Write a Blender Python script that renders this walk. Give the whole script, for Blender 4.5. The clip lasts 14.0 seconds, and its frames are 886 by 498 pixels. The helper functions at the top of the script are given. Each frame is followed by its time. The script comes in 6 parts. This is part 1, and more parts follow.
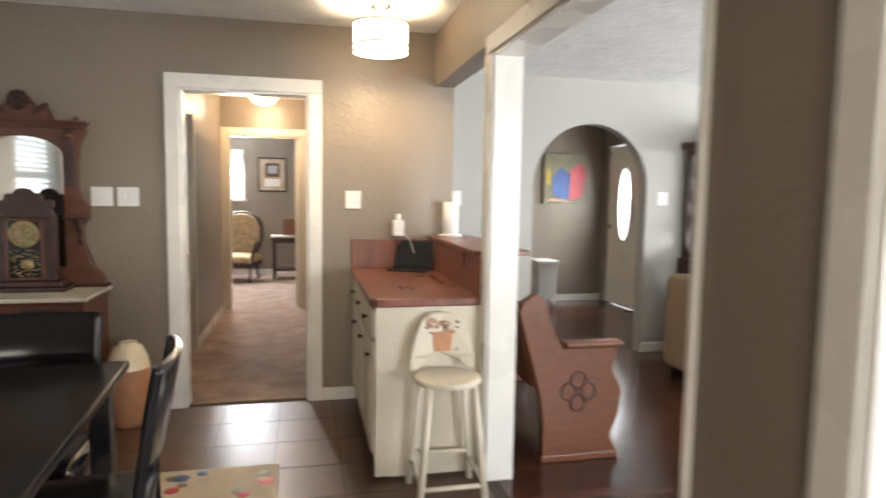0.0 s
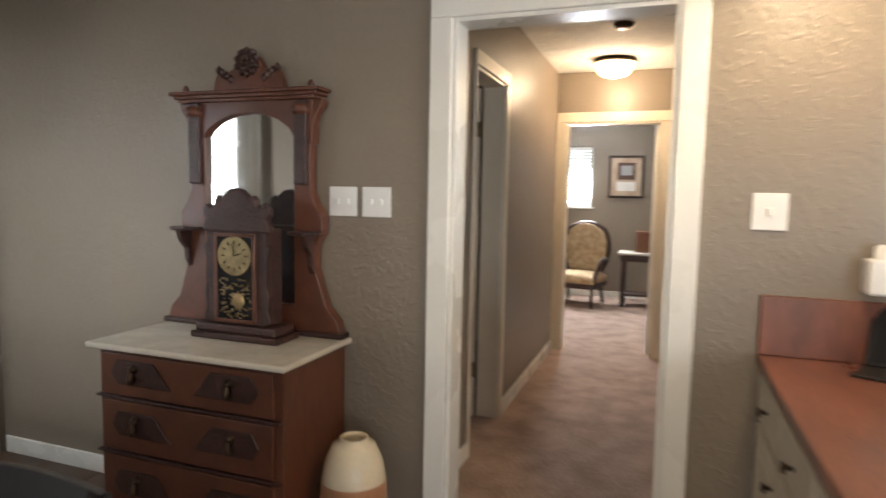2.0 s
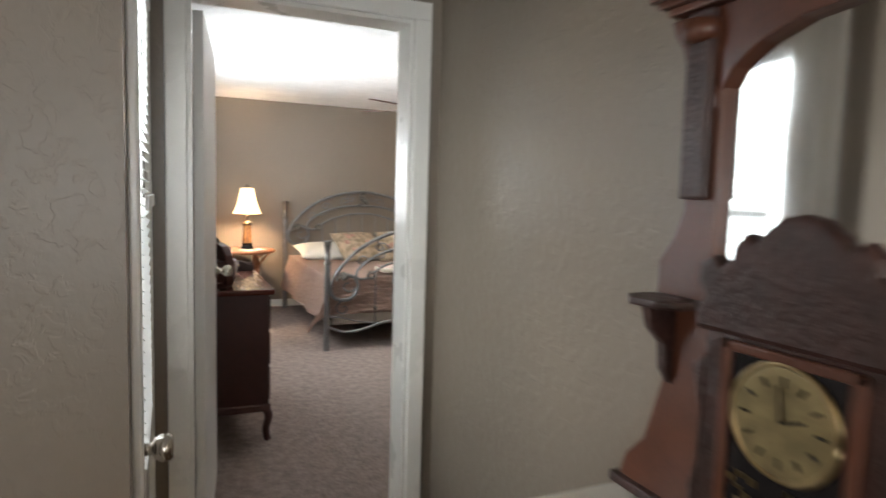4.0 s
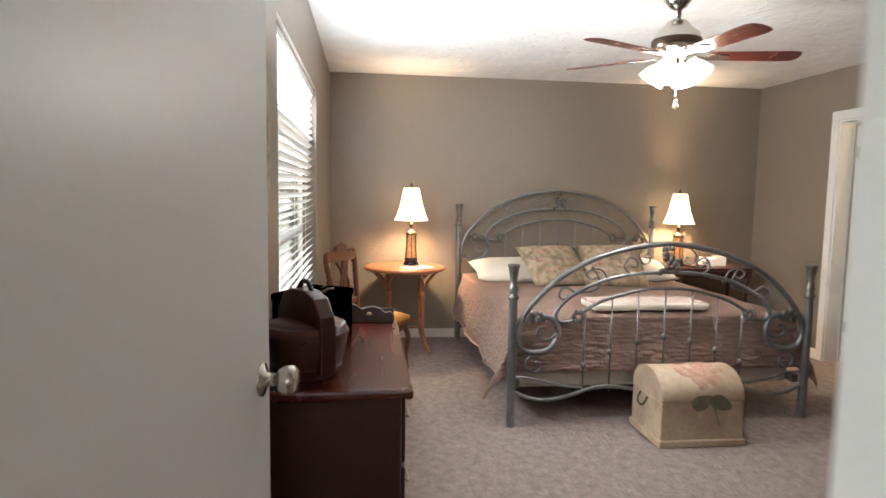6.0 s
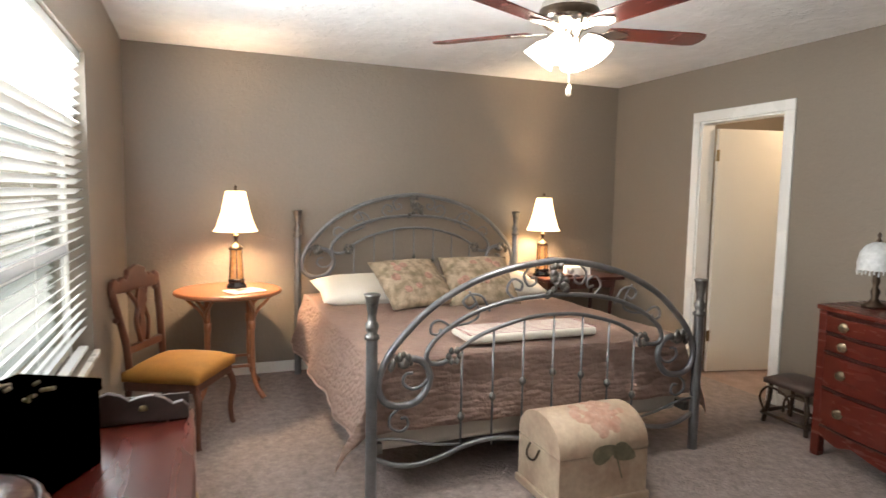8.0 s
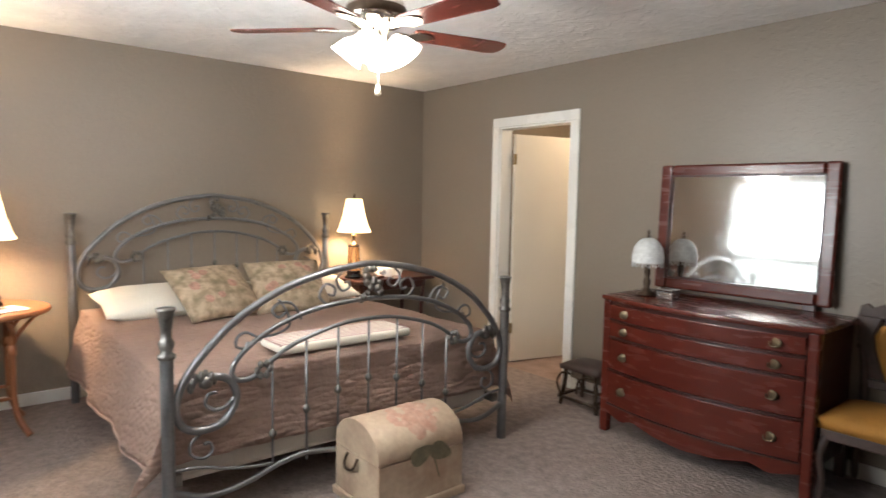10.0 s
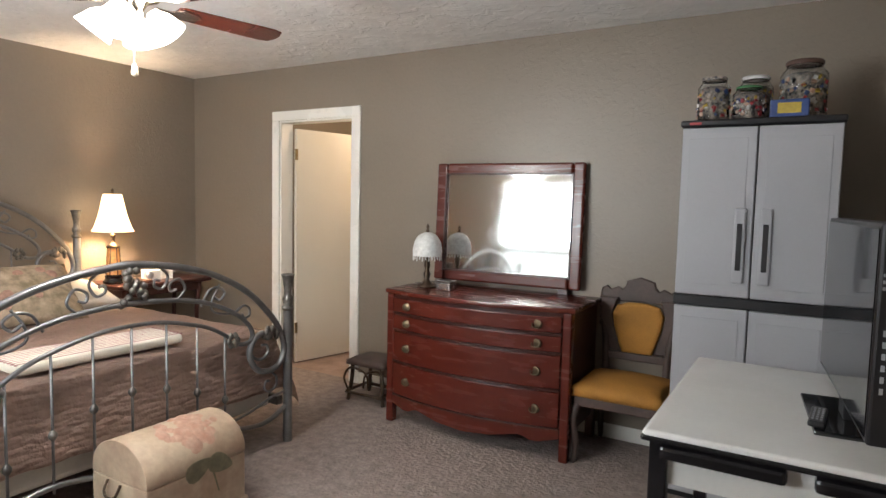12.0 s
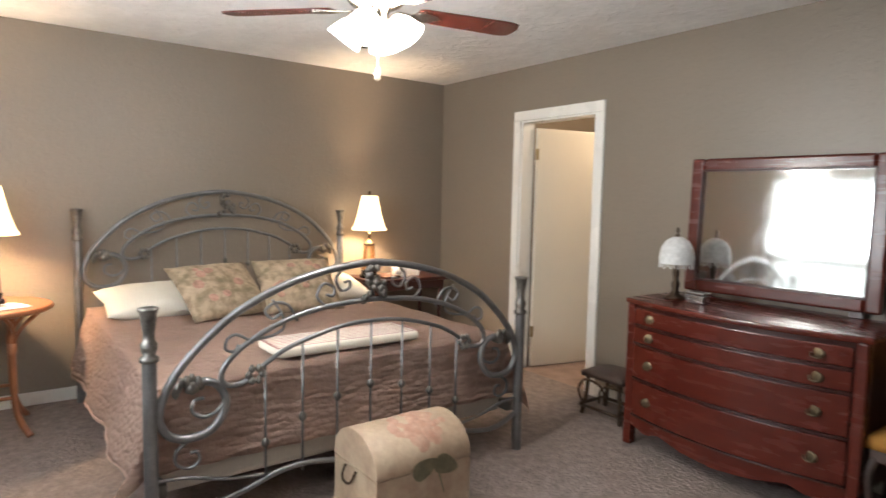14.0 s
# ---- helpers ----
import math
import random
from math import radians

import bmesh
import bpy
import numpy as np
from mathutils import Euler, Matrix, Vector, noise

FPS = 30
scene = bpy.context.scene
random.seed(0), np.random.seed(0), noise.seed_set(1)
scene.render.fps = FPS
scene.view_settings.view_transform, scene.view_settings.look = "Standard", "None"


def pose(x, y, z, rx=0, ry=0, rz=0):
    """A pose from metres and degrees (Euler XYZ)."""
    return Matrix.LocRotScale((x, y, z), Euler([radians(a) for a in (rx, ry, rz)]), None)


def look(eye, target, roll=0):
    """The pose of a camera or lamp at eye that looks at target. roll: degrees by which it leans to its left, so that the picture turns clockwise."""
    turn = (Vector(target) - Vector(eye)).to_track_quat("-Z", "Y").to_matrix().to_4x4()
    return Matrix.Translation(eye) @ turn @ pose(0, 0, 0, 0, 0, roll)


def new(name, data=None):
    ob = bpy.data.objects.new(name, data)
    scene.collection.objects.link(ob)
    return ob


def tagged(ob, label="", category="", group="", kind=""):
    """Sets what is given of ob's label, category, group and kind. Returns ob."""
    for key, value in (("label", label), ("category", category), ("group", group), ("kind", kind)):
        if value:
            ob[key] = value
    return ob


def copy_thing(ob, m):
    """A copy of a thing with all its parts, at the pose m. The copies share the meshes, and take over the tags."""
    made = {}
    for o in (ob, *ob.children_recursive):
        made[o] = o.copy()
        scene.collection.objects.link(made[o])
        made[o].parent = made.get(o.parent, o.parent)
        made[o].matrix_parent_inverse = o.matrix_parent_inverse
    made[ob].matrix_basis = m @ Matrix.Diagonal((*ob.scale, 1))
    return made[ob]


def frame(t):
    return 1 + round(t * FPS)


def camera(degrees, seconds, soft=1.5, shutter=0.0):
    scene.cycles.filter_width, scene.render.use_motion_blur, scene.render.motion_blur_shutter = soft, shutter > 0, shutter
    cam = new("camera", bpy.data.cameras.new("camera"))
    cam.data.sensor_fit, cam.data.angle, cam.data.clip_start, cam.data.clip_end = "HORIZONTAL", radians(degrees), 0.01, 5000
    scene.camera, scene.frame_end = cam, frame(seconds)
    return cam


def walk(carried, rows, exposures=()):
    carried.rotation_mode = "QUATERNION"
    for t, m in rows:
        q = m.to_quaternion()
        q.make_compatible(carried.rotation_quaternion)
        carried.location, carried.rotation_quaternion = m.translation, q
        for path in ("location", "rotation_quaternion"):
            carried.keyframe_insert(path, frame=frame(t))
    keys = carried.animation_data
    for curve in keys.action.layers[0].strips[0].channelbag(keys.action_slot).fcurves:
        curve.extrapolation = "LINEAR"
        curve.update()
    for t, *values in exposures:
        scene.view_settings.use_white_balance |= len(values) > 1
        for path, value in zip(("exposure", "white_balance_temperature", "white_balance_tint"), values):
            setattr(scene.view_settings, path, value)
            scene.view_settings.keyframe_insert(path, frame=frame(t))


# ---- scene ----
cam = camera(71.5, 14.0, 1.5, 0.5)
PATH = [
    (0, (0.39, 0.459, 1.382), (0.828, 2.402, 1.204), 0.9),
    (0.5, (0.425, 0.936, 1.388), (0.555, 2.924, 1.21), 0.9),
    (1, (0.458, 1.427, 1.379), (0.37, 3.417, 1.201), 0.9),
    (1.5, (0.425, 1.927, 1.372), (0.064, 3.886, 1.194), 1.0),
    (2, (0.396, 2.385, 1.369), (-0.279, 4.259, 1.193), 1.1),
    (2.5, (0.229, 2.768, 1.373), (-0.806, 4.471, 1.208), 1.3),
    (3, (-0.018, 3.09, 1.378), (-1.414, 4.513, 1.211), 1.1),
    (3.5, (-0.283, 3.411, 1.375), (-1.934, 4.528, 1.211), 1.3),
    (4, (-0.632, 3.613, 1.391), (-2.452, 4.423, 1.217), 1.6),
    (6.3, (-2.64, 4.013, 1.385), (-4.617, 4.256, 1.198), 0.9),
    (6.5, (-2.761, 4.0, 1.388), (-4.732, 4.286, 1.202), 0.9),
    (7, (-3.022, 4.038, 1.386), (-4.963, 4.485, 1.202), 0.9),
    (7.5, (-3.204, 4.112, 1.407), (-5.101, 4.718, 1.226), 1.0),
    (10, (-3.37, 4.179, 1.418), (-4.907, 5.448, 1.253), 1.1),
    (10.5, (-3.363, 4.191, 1.412), (-4.744, 5.629, 1.249), 1.3),
    (11, (-3.367, 4.206, 1.41), (-4.562, 5.802, 1.249), 1.5),
    (11.5, (-3.364, 4.208, 1.403), (-4.406, 5.907, 1.248), 1.4),
    (12, (-3.368, 4.211, 1.4), (-4.388, 5.924, 1.245), 1.3),
    (12.5, (-3.364, 4.253, 1.4), (-4.428, 5.939, 1.242), 1.3),
    (13, (-3.335, 4.313, 1.407), (-4.6, 5.854, 1.245), 1.1),
    (13.5, (-3.364, 4.373, 1.401), (-4.824, 5.729, 1.233), 1.1),
    (14, (-3.462, 4.395, 1.393), (-5.061, 5.583, 1.227), 1.2),
]
walk(cam, [(t, look(eye, target, roll)) for t, eye, target, roll in PATH], [(0.0, 0.66), (1.5, 0.50), (3.0, 0.40), (4.0, 0.26), (6.5, 0.42), (14.0, 0.45)])

# ---- world, sun, large lights ----
world = bpy.data.worlds.new("world")
scene.world = world
world.use_nodes = True
wn = world.node_tree.nodes
sky = wn.new("ShaderNodeTexSky")
sky.sky_type = 'NISHITA'
sky.sun_disc = False
sky.sun_elevation, sky.sun_rotation = radians(55), radians(200)
world.node_tree.links.new(sky.outputs[0], wn["Background"].inputs[0])
wn["Background"].inputs[1].default_value = 0.12


def lamp(name, kind, m, power, colour, size=0.1, size_y=None):
    d = bpy.data.lights.new(name, kind)
    d.energy, d.color = power, colour
    if kind == 'AREA':
        d.shape = 'RECTANGLE'
        d.size, d.size_y = size, size_y or size
    elif kind == 'SUN':
        d.angle = size
    else:
        d.shadow_soft_size = size
    ob = new(name, d)
    ob.matrix_world = m
    return ob


DAY, WARM, COOL = (0.90, 0.96, 1.0), (1.0, 0.72, 0.46), (0.93, 0.97, 1.0)
lamp("sun", 'SUN', look((-5, -6, 10), (-4, 4, 0)), 2.5, (1, 0.95, 0.88), radians(0.5))
# daylight at the openings; three fills stand in added, unseen windows
lamp("bedroom_window_daylight", 'AREA', look((-5.69, 3.69, 1.585), (-5.69, 5, 1.98)), 62, DAY, 1.62, 0.76)
lamp("back_door_daylight", 'AREA', look((-2.29, 3.40, 1.45), (-2.2, 5, 1.2)), 10, DAY, 0.5, 0.9)
# fill in an added window behind the view, brightens the living room
lamp("living_window_daylight", 'AREA', look((3.6, -1.9, 1.2), (3.2, 1.3, 4.6)), 200, COOL, 2.6, 1.5)
# fill in an added side window out of view, lifts the living ceiling
lamp("living_side_daylight", 'AREA', look((6.62, 3.1, 1.35), (4.0, 3.1, 2.7)), 190, COOL, 2.6, 1.4)
# warm fill from an added, unseen rear window, brightens the dining back wall
lamp("dining_rear_daylight", 'AREA', look((-0.2, -1.9, 1.4), (-0.2, 3, 1.3)), 42, (1.0, 0.87, 0.72), 1.6, 1.6)
lamp("far_window_daylight", 'AREA', look((-0.75, 11.13, 1.64), (-0.6, 8, 1.0)), 190, DAY, 0.33, 0.8)
lamp("foyer_daylight", 'AREA', look((4.42, 7.43, 1.35), (3.0, 7.3, 0.8)), 40, COOL, 0.25, 0.7)
# electric lamps
lamp("fan_light", 'POINT', pose(-5.61, 5.64, 1.92), 29, (1, 0.98, 0.96), 0.1)
lamp("bulb_table_lamp", 'POINT', pose(-7.80, 4.40, 1.245), 62, WARM, 0.05)
lamp("bulb_corner_lamp", 'POINT', pose(-7.90, 6.93, 1.245), 66, WARM, 0.05)
lamp("bulb_drum_lamp", 'POINT', pose(0.81, 4.0, 2.24), 30, (1, 0.76, 0.48), 0.06)
lamp("bulb_hall_lamp", 'POINT', pose(-0.03, 7.4, 2.28), 31, (1, 0.74, 0.48), 0.1)
lamp("closet_bulb", 'POINT', pose(-6.4, 8.9, 2.2), 24, (1, 0.75, 0.5), 0.08)

# ---- materials ----


def mat(name, col, rough=0.6, metal=0.0, var=0.12, scale=6.0, fine=60.0, bump=0.05, stretch=(1, 1, 1), col2=None, emit=None, trans=0.0, bump_dist=0.002, rnd=0.0, spec=0.5, coat=0.0):
    m = bpy.data.materials.new(name)
    m.use_nodes = True
    nt = m.node_tree
    b = nt.nodes["Principled BSDF"]
    L = nt.links.new
    tc = nt.nodes.new("ShaderNodeTexCoord")
    mp = nt.nodes.new("ShaderNodeMapping")
    mp.inputs["Scale"].default_value = stretch
    L(tc.outputs["Object"], mp.inputs[0])
    n1 = nt.nodes.new("ShaderNodeTexNoise")
    n1.inputs["Scale"].default_value = scale
    n1.inputs["Detail"].default_value = 5
    L(mp.outputs[0], n1.inputs["Vector"])
    n2 = nt.nodes.new("ShaderNodeTexNoise")
    n2.inputs["Scale"].default_value = fine
    n2.inputs["Detail"].default_value = 3
    L(mp.outputs[0], n2.inputs["Vector"])
    c2 = col2 or tuple(max(0, c * (1 - 2.2 * var)) for c in col)
    ramp = nt.nodes.new("ShaderNodeMapRange")
    ramp.inputs[1].default_value, ramp.inputs[2].default_value = 0.32, 0.68
    L(n1.outputs[0], ramp.inputs[0])
    mx = nt.nodes.new("ShaderNodeMix")
    mx.data_type = 'RGBA'
    mx.inputs["A"].default_value = (*c2, 1)
    mx.inputs["B"].default_value = (*col, 1)
    L(ramp.outputs[0], mx.inputs["Factor"])
    mx2 = nt.nodes.new("ShaderNodeMix")
    mx2.data_type, mx2.blend_type = 'RGBA', 'MULTIPLY'
    mx2.inputs["Factor"].default_value = min(1, var * 3)
    L(mx.outputs["Result"], mx2.inputs["A"])
    r2 = nt.nodes.new("ShaderNodeMapRange")
    r2.inputs[1].default_value, r2.inputs[2].default_value, r2.inputs[3].default_value, r2.inputs[4].default_value = 0.3, 0.7, 0.72, 1.15
    L(n2.outputs[0], r2.inputs[0])
    cmb = nt.nodes.new("ShaderNodeCombineColor")
    for i in range(3):
        L(r2.outputs[0], cmb.inputs[i])
    L(cmb.outputs[0], mx2.inputs["B"])
    out = mx2.outputs["Result"]
    if rnd:
        oi = nt.nodes.new("ShaderNodeObjectInfo")
        hs = nt.nodes.new("ShaderNodeHueSaturation")
        r3 = nt.nodes.new("ShaderNodeMapRange")
        r3.inputs[3].default_value, r3.inputs[4].default_value = 1 - rnd, 1 + rnd
        L(oi.outputs["Random"], r3.inputs[0])
        L(r3.outputs[0], hs.inputs["Value"])
        L(out, hs.inputs["Color"])
        out = hs.outputs[0]
    L(out, b.inputs["Base Color"])
    rr = nt.nodes.new("ShaderNodeMapRange")
    rr.inputs[3].default_value, rr.inputs[4].default_value = max(0.02, rough - 0.08), min(1, rough + 0.08)
    L(n1.outputs[0], rr.inputs[0])
    L(rr.outputs[0], b.inputs["Roughness"])
    b.inputs["Metallic"].default_value = metal
    b.inputs["Specular IOR Level"].default_value = spec
    b.inputs["Transmission Weight"].default_value = trans
    b.inputs["Coat Weight"].default_value = coat
    b.inputs["Coat Roughness"].default_value = 0.12
    if bump:
        bp = nt.nodes.new("ShaderNodeBump")
        bp.inputs["Strength"].default_value, bp.inputs["Distance"].default_value = bump, bump_dist
        L(n2.outputs[0], bp.inputs["Height"])
        L(bp.outputs[0], b.inputs["Normal"])
    if emit:
        b.inputs["Emission Color"].default_value = (*emit[:3], 1)
        b.inputs["Emission Strength"].default_value = emit[3]
    return m


M = {}
M["wall"] = mat("tan_wall_paint", (0.236, 0.193, 0.151), 0.40, var=0.03, scale=1.2, fine=48, bump=0.32, bump_dist=0.003)
M["wall_light"] = mat("pale_wall_paint", (0.42, 0.405, 0.37), 0.5, var=0.03, scale=1.2, fine=60, bump=0.3, bump_dist=0.003)
M["ceil"] = mat("white_ceiling_texture", (0.85, 0.845, 0.83), 0.8, var=0.04, scale=5, fine=22, bump=0.6, bump_dist=0.006)
M["trim"] = mat("white_trim_paint", (0.80, 0.78, 0.73), 0.28, var=0.02, scale=3, fine=90, bump=0.05)
M["trim_cream"] = mat("cream_trim_paint", (0.74, 0.66, 0.54), 0.35, var=0.03, scale=3, fine=90, bump=0.05)
M["door"] = mat("cream_door_paint", (0.76, 0.69, 0.57), 0.35, var=0.02, scale=2, fine=80, bump=0.05)
M["door_white"] = mat("off_white_door_paint", (0.74, 0.73, 0.70), 0.38, var=0.02, scale=2, fine=80, bump=0.05)
M["carpet"] = mat("taupe_carpet", (0.325, 0.262, 0.236), 0.95, var=0.14, scale=18, fine=48, bump=1.0, bump_dist=0.012, spec=0.1)
M["carpet_hall"] = mat("brown_hall_carpet", (0.43, 0.305, 0.25), 0.95, var=0.16, scale=5, fine=70, bump=1.0, bump_dist=0.008, spec=0.1)
M["tile"] = mat("brown_floor_tile", (0.115, 0.062, 0.038), 0.36, var=0.12, scale=5, fine=40, bump=0.08, rnd=0.12)
M["grout"] = mat("dark_grout", (0.085, 0.06, 0.045), 0.9, var=0.1)
M["plank"] = mat("dark_wood_plank", (0.085, 0.032, 0.020), 0.18, var=0.15, scale=3, fine=30, bump=0.06, stretch=(1, 12, 12), rnd=0.2)
M["mahog"] = mat("mahogany", (0.105, 0.017, 0.010), 0.26, var=0.09, scale=3, fine=9, bump=0.0, stretch=(1, 9, 9))
M["mahog_dark"] = mat("dark_mahogany", (0.052, 0.013, 0.009), 0.32, var=0.09, scale=3, fine=9, bump=0.0, stretch=(1, 8, 8))
M["walnut"] = mat("red_walnut", (0.125, 0.043, 0.023), 0.36, var=0.14, scale=4, fine=30, bump=0.06, stretch=(3, 10, 3))
M["walnut_dark"] = mat("dark_carved_walnut", (0.055, 0.022, 0.017), 0.45, var=0.22, scale=18, fine=70, bump=0.9, bump_dist=0.004)
M["grey_wood"] = mat("weathered_carved_wood", (0.085, 0.054, 0.044), 0.5, var=0.15, scale=9, fine=60, bump=0.4, bump_dist=0.003)
M["pew"] = mat("orange_oak", (0.165, 0.052, 0.018), 0.38, var=0.12, scale=3, fine=30, bump=0.05, stretch=(3, 3, 12))
M["rattan"] = mat("bamboo_orange_wood", (0.33, 0.125, 0.055), 0.35, var=0.12, scale=6, fine=50, bump=0.15)
M["black"] = mat("black_lacquer", (0.012, 0.011, 0.013), 0.22, var=0.1, scale=4, fine=60, bump=0.03)
M["black_plastic"] = mat("black_plastic", (0.015, 0.014, 0.016), 0.35, var=0.08)
M["marble"] = mat("white_marble", (0.66, 0.61, 0.52), 0.22, var=0.07, scale=6, fine=20, bump=0.0)
M["pewter"] = mat("brushed_pewter_metal", (0.25, 0.25, 0.255), 0.4, 0.8, var=0.1, scale=14, fine=90, bump=0.1)
M["pewter_dark"] = mat("antique_dark_pewter", (0.24, 0.225, 0.205), 0.42, 0.85, var=0.22, scale=25, fine=120, bump=0.5, bump_dist=0.003)
M["nickel"] = mat("satin_nickel", (0.62, 0.58, 0.52), 0.22, 1.0, var=0.04)
M["brass"] = mat("aged_brass", (0.42, 0.31, 0.16), 0.34, 1.0, var=0.15, scale=20)
M["antique_brass"] = mat("antique_brass", (0.22, 0.165, 0.10), 0.36, 0.9, var=0.2, scale=30)
M["bronze"] = mat("dark_bronze", (0.09, 0.06, 0.04), 0.4, 0.8, var=0.15, scale=20)
M["quilt"] = mat("rose_beige_quilt", (0.56, 0.39, 0.315), 0.85, var=0.06, scale=3, fine=45, bump=0.9, bump_dist=0.01, spec=0.2)
M["sheet"] = mat("ivory_cotton", (0.74, 0.68, 0.58), 0.85, var=0.04, scale=5, fine=90, bump=0.2)
M["mattress"] = mat("white_box_spring_cloth", (0.6, 0.55, 0.48), 0.9, var=0.05)
M["yellow"] = mat("mustard_velvet", (0.42, 0.19, 0.03), 0.8, var=0.1, scale=8, fine=120, bump=0.3)
M["cream"] = mat("cream_paint", (0.66, 0.59, 0.47), 0.4, var=0.05, scale=5, fine=60, bump=0.1)
M["chest"] = mat("antiqued_cream_paint", (0.58, 0.46, 0.33), 0.45, var=0.12, scale=7, fine=40, bump=0.1, col2=(0.42, 0.29, 0.20))
M["rose"] = mat("faded_rose_paint", (0.57, 0.38, 0.28), 0.5, var=0.15, scale=20, col2=(0.45, 0.24, 0.17))
M["leafgreen"] = mat("olive_leaf_paint", (0.23, 0.20, 0.12), 0.5, var=0.18, scale=20)
M["terracotta"] = mat("terracotta_glaze", (0.52, 0.25, 0.13), 0.35, var=0.08, scale=12, fine=60, bump=0.1)
M["ivory"] = mat("ivory_glaze", (0.74, 0.64, 0.47), 0.18, var=0.04)
M["laminate"] = mat("red_brown_laminate", (0.25, 0.098, 0.066), 0.3, var=0.14, scale=4, fine=18, bump=0.0, stretch=(3, 1, 1), col2=(0.145, 0.058, 0.042))
M["plastic_grey"] = mat("light_grey_plastic", (0.37, 0.37, 0.39), 0.45, var=0.02, scale=3, fine=100, bump=0.1)
M["enamel"] = mat("white_enamel", (0.74, 0.73, 0.70), 0.16, var=0.02)
M["white_plastic"] = mat("white_plastic", (0.80, 0.79, 0.77), 0.4, var=0.02)
M["paper"] = mat("white_paper", (0.82, 0.81, 0.78), 0.9, var=0.03)
M["blind"] = mat("white_blind_slat", (0.82, 0.82, 0.80), 0.4, var=0.02)
M["shade"] = mat("warm_lit_lamp_shade", (0.85, 0.72, 0.52), 0.8, var=0.03, emit=(1.0, 0.70, 0.40, 3.2))
M["drum"] = mat("lit_drum_shade", (0.9, 0.85, 0.75), 0.8, var=0.02, emit=(1.0, 0.86, 0.66, 2.4))
M["bowl"] = mat("lit_frosted_glass", (0.95, 0.92, 0.86), 0.3, var=0.02, emit=(1.0, 0.92, 0.80, 11.0))
M["hall_bowl"] = mat("lit_amber_glass", (0.95, 0.85, 0.7), 0.3, var=0.02, emit=(1.0, 0.72, 0.36, 3.0))
M["amber"] = mat("amber_lit_lamp_glass", (0.6, 0.3, 0.12), 0.2, var=0.25, scale=40, emit=(1.0, 0.42, 0.14, 0.25))
M["mirror"] = mat("mirror_glass", (0.86, 0.87, 0.86), 0.03, 1.0, var=0.0, bump=0)
M["screen"] = mat("glossy_black_screen", (0.012, 0.012, 0.014), 0.06, var=0.0, bump=0, spec=0.8)
M["glass"] = mat("clear_glass", (0.95, 0.97, 0.97), 0.05, var=0.0, bump=0, trans=1.0)
M["sofa"] = mat("tan_suede", (0.30, 0.215, 0.135), 0.9, var=0.07, scale=4, fine=90, bump=0.3)
M["basket"] = mat("dark_oxblood_lacquer", (0.085, 0.026, 0.017), 0.3, var=0.14, scale=14, fine=60, bump=0.4, bump_dist=0.004)
M["box_tan"] = mat("tan_cardboard", (0.27, 0.155, 0.105), 0.7, var=0.06)
M["box_dark"] = mat("dark_brown_board", (0.10, 0.05, 0.035), 0.6, var=0.1)
M["fabric_floral"] = mat("floral_tapestry", (0.44, 0.33, 0.23), 0.9, var=0.15, scale=16, fine=60, bump=0.4, col2=(0.17, 0.13, 0.075))
M["fabric_rose"] = mat("tapestry_rose", (0.48, 0.27, 0.20), 0.9, var=0.2, scale=30, fine=90, bump=0.4)
M["stripe"] = mat("dusky_red_stripe", (0.42, 0.22, 0.21), 0.9, var=0.05)
M["gold_cloth"] = mat("cream_gold_damask", (0.55, 0.41, 0.25), 0.85, var=0.2, scale=16, fine=80, bump=0.4, col2=(0.36, 0.23, 0.11))
M["plaque"] = mat("cream_carved_plaster", (0.60, 0.53, 0.40), 0.6, var=0.15, scale=30, fine=60, bump=0.5, bump_dist=0.006)
M["fan_blade"] = mat("cherry_fan_blade", (0.095, 0.02, 0.013), 0.25, var=0.12, scale=4, fine=30, stretch=(1, 8, 8))
M["stone_jar"] = mat("assorted_jar_contents", (0.6, 0.5, 0.42), 0.5, var=0.3, scale=55, fine=150, col2=(0.03, 0.035, 0.05))
M["red"] = mat("red_paint", (0.45, 0.04, 0.05), 0.5, var=0.15, scale=12)
M["blue"] = mat("deep_blue_paint", (0.05, 0.09, 0.26), 0.4, var=0.15, scale=12)
M["gold_leaf"] = mat("yellow_paint", (0.6, 0.42, 0.06), 0.5, var=0.15, scale=12)
M["green"] = mat("green_paint", (0.07, 0.22, 0.09), 0.5, var=0.15, scale=12)
M["dial"] = mat("brassy_clock_dial", (0.36, 0.28, 0.14), 0.38, 0.5, var=0.2, scale=20)
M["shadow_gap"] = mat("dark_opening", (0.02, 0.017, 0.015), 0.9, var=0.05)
# emission stands for the overexposed daylight outdoors
M["outside"] = mat("outdoor_glow", (0.7, 0.75, 0.7), 0.9, var=0.1, scale=0.8, emit=(0.93, 0.98, 1.0, 2.4))
M["silver"] = mat("silver_metal", (0.6, 0.6, 0.6), 0.25, 0.9, var=0.2, scale=40, bump=0.4)
M["fringe"] = mat("white_beaded_glass", (0.72, 0.73, 0.72), 0.4, var=0.1, scale=40, bump=0.4)
M["grass"] = mat("lawn", (0.07, 0.10, 0.04), 0.9, var=0.2)
M["rug"] = mat("cream_wool_rug", (0.55, 0.47, 0.36), 0.95, var=0.06, scale=12, fine=120, bump=0.6)

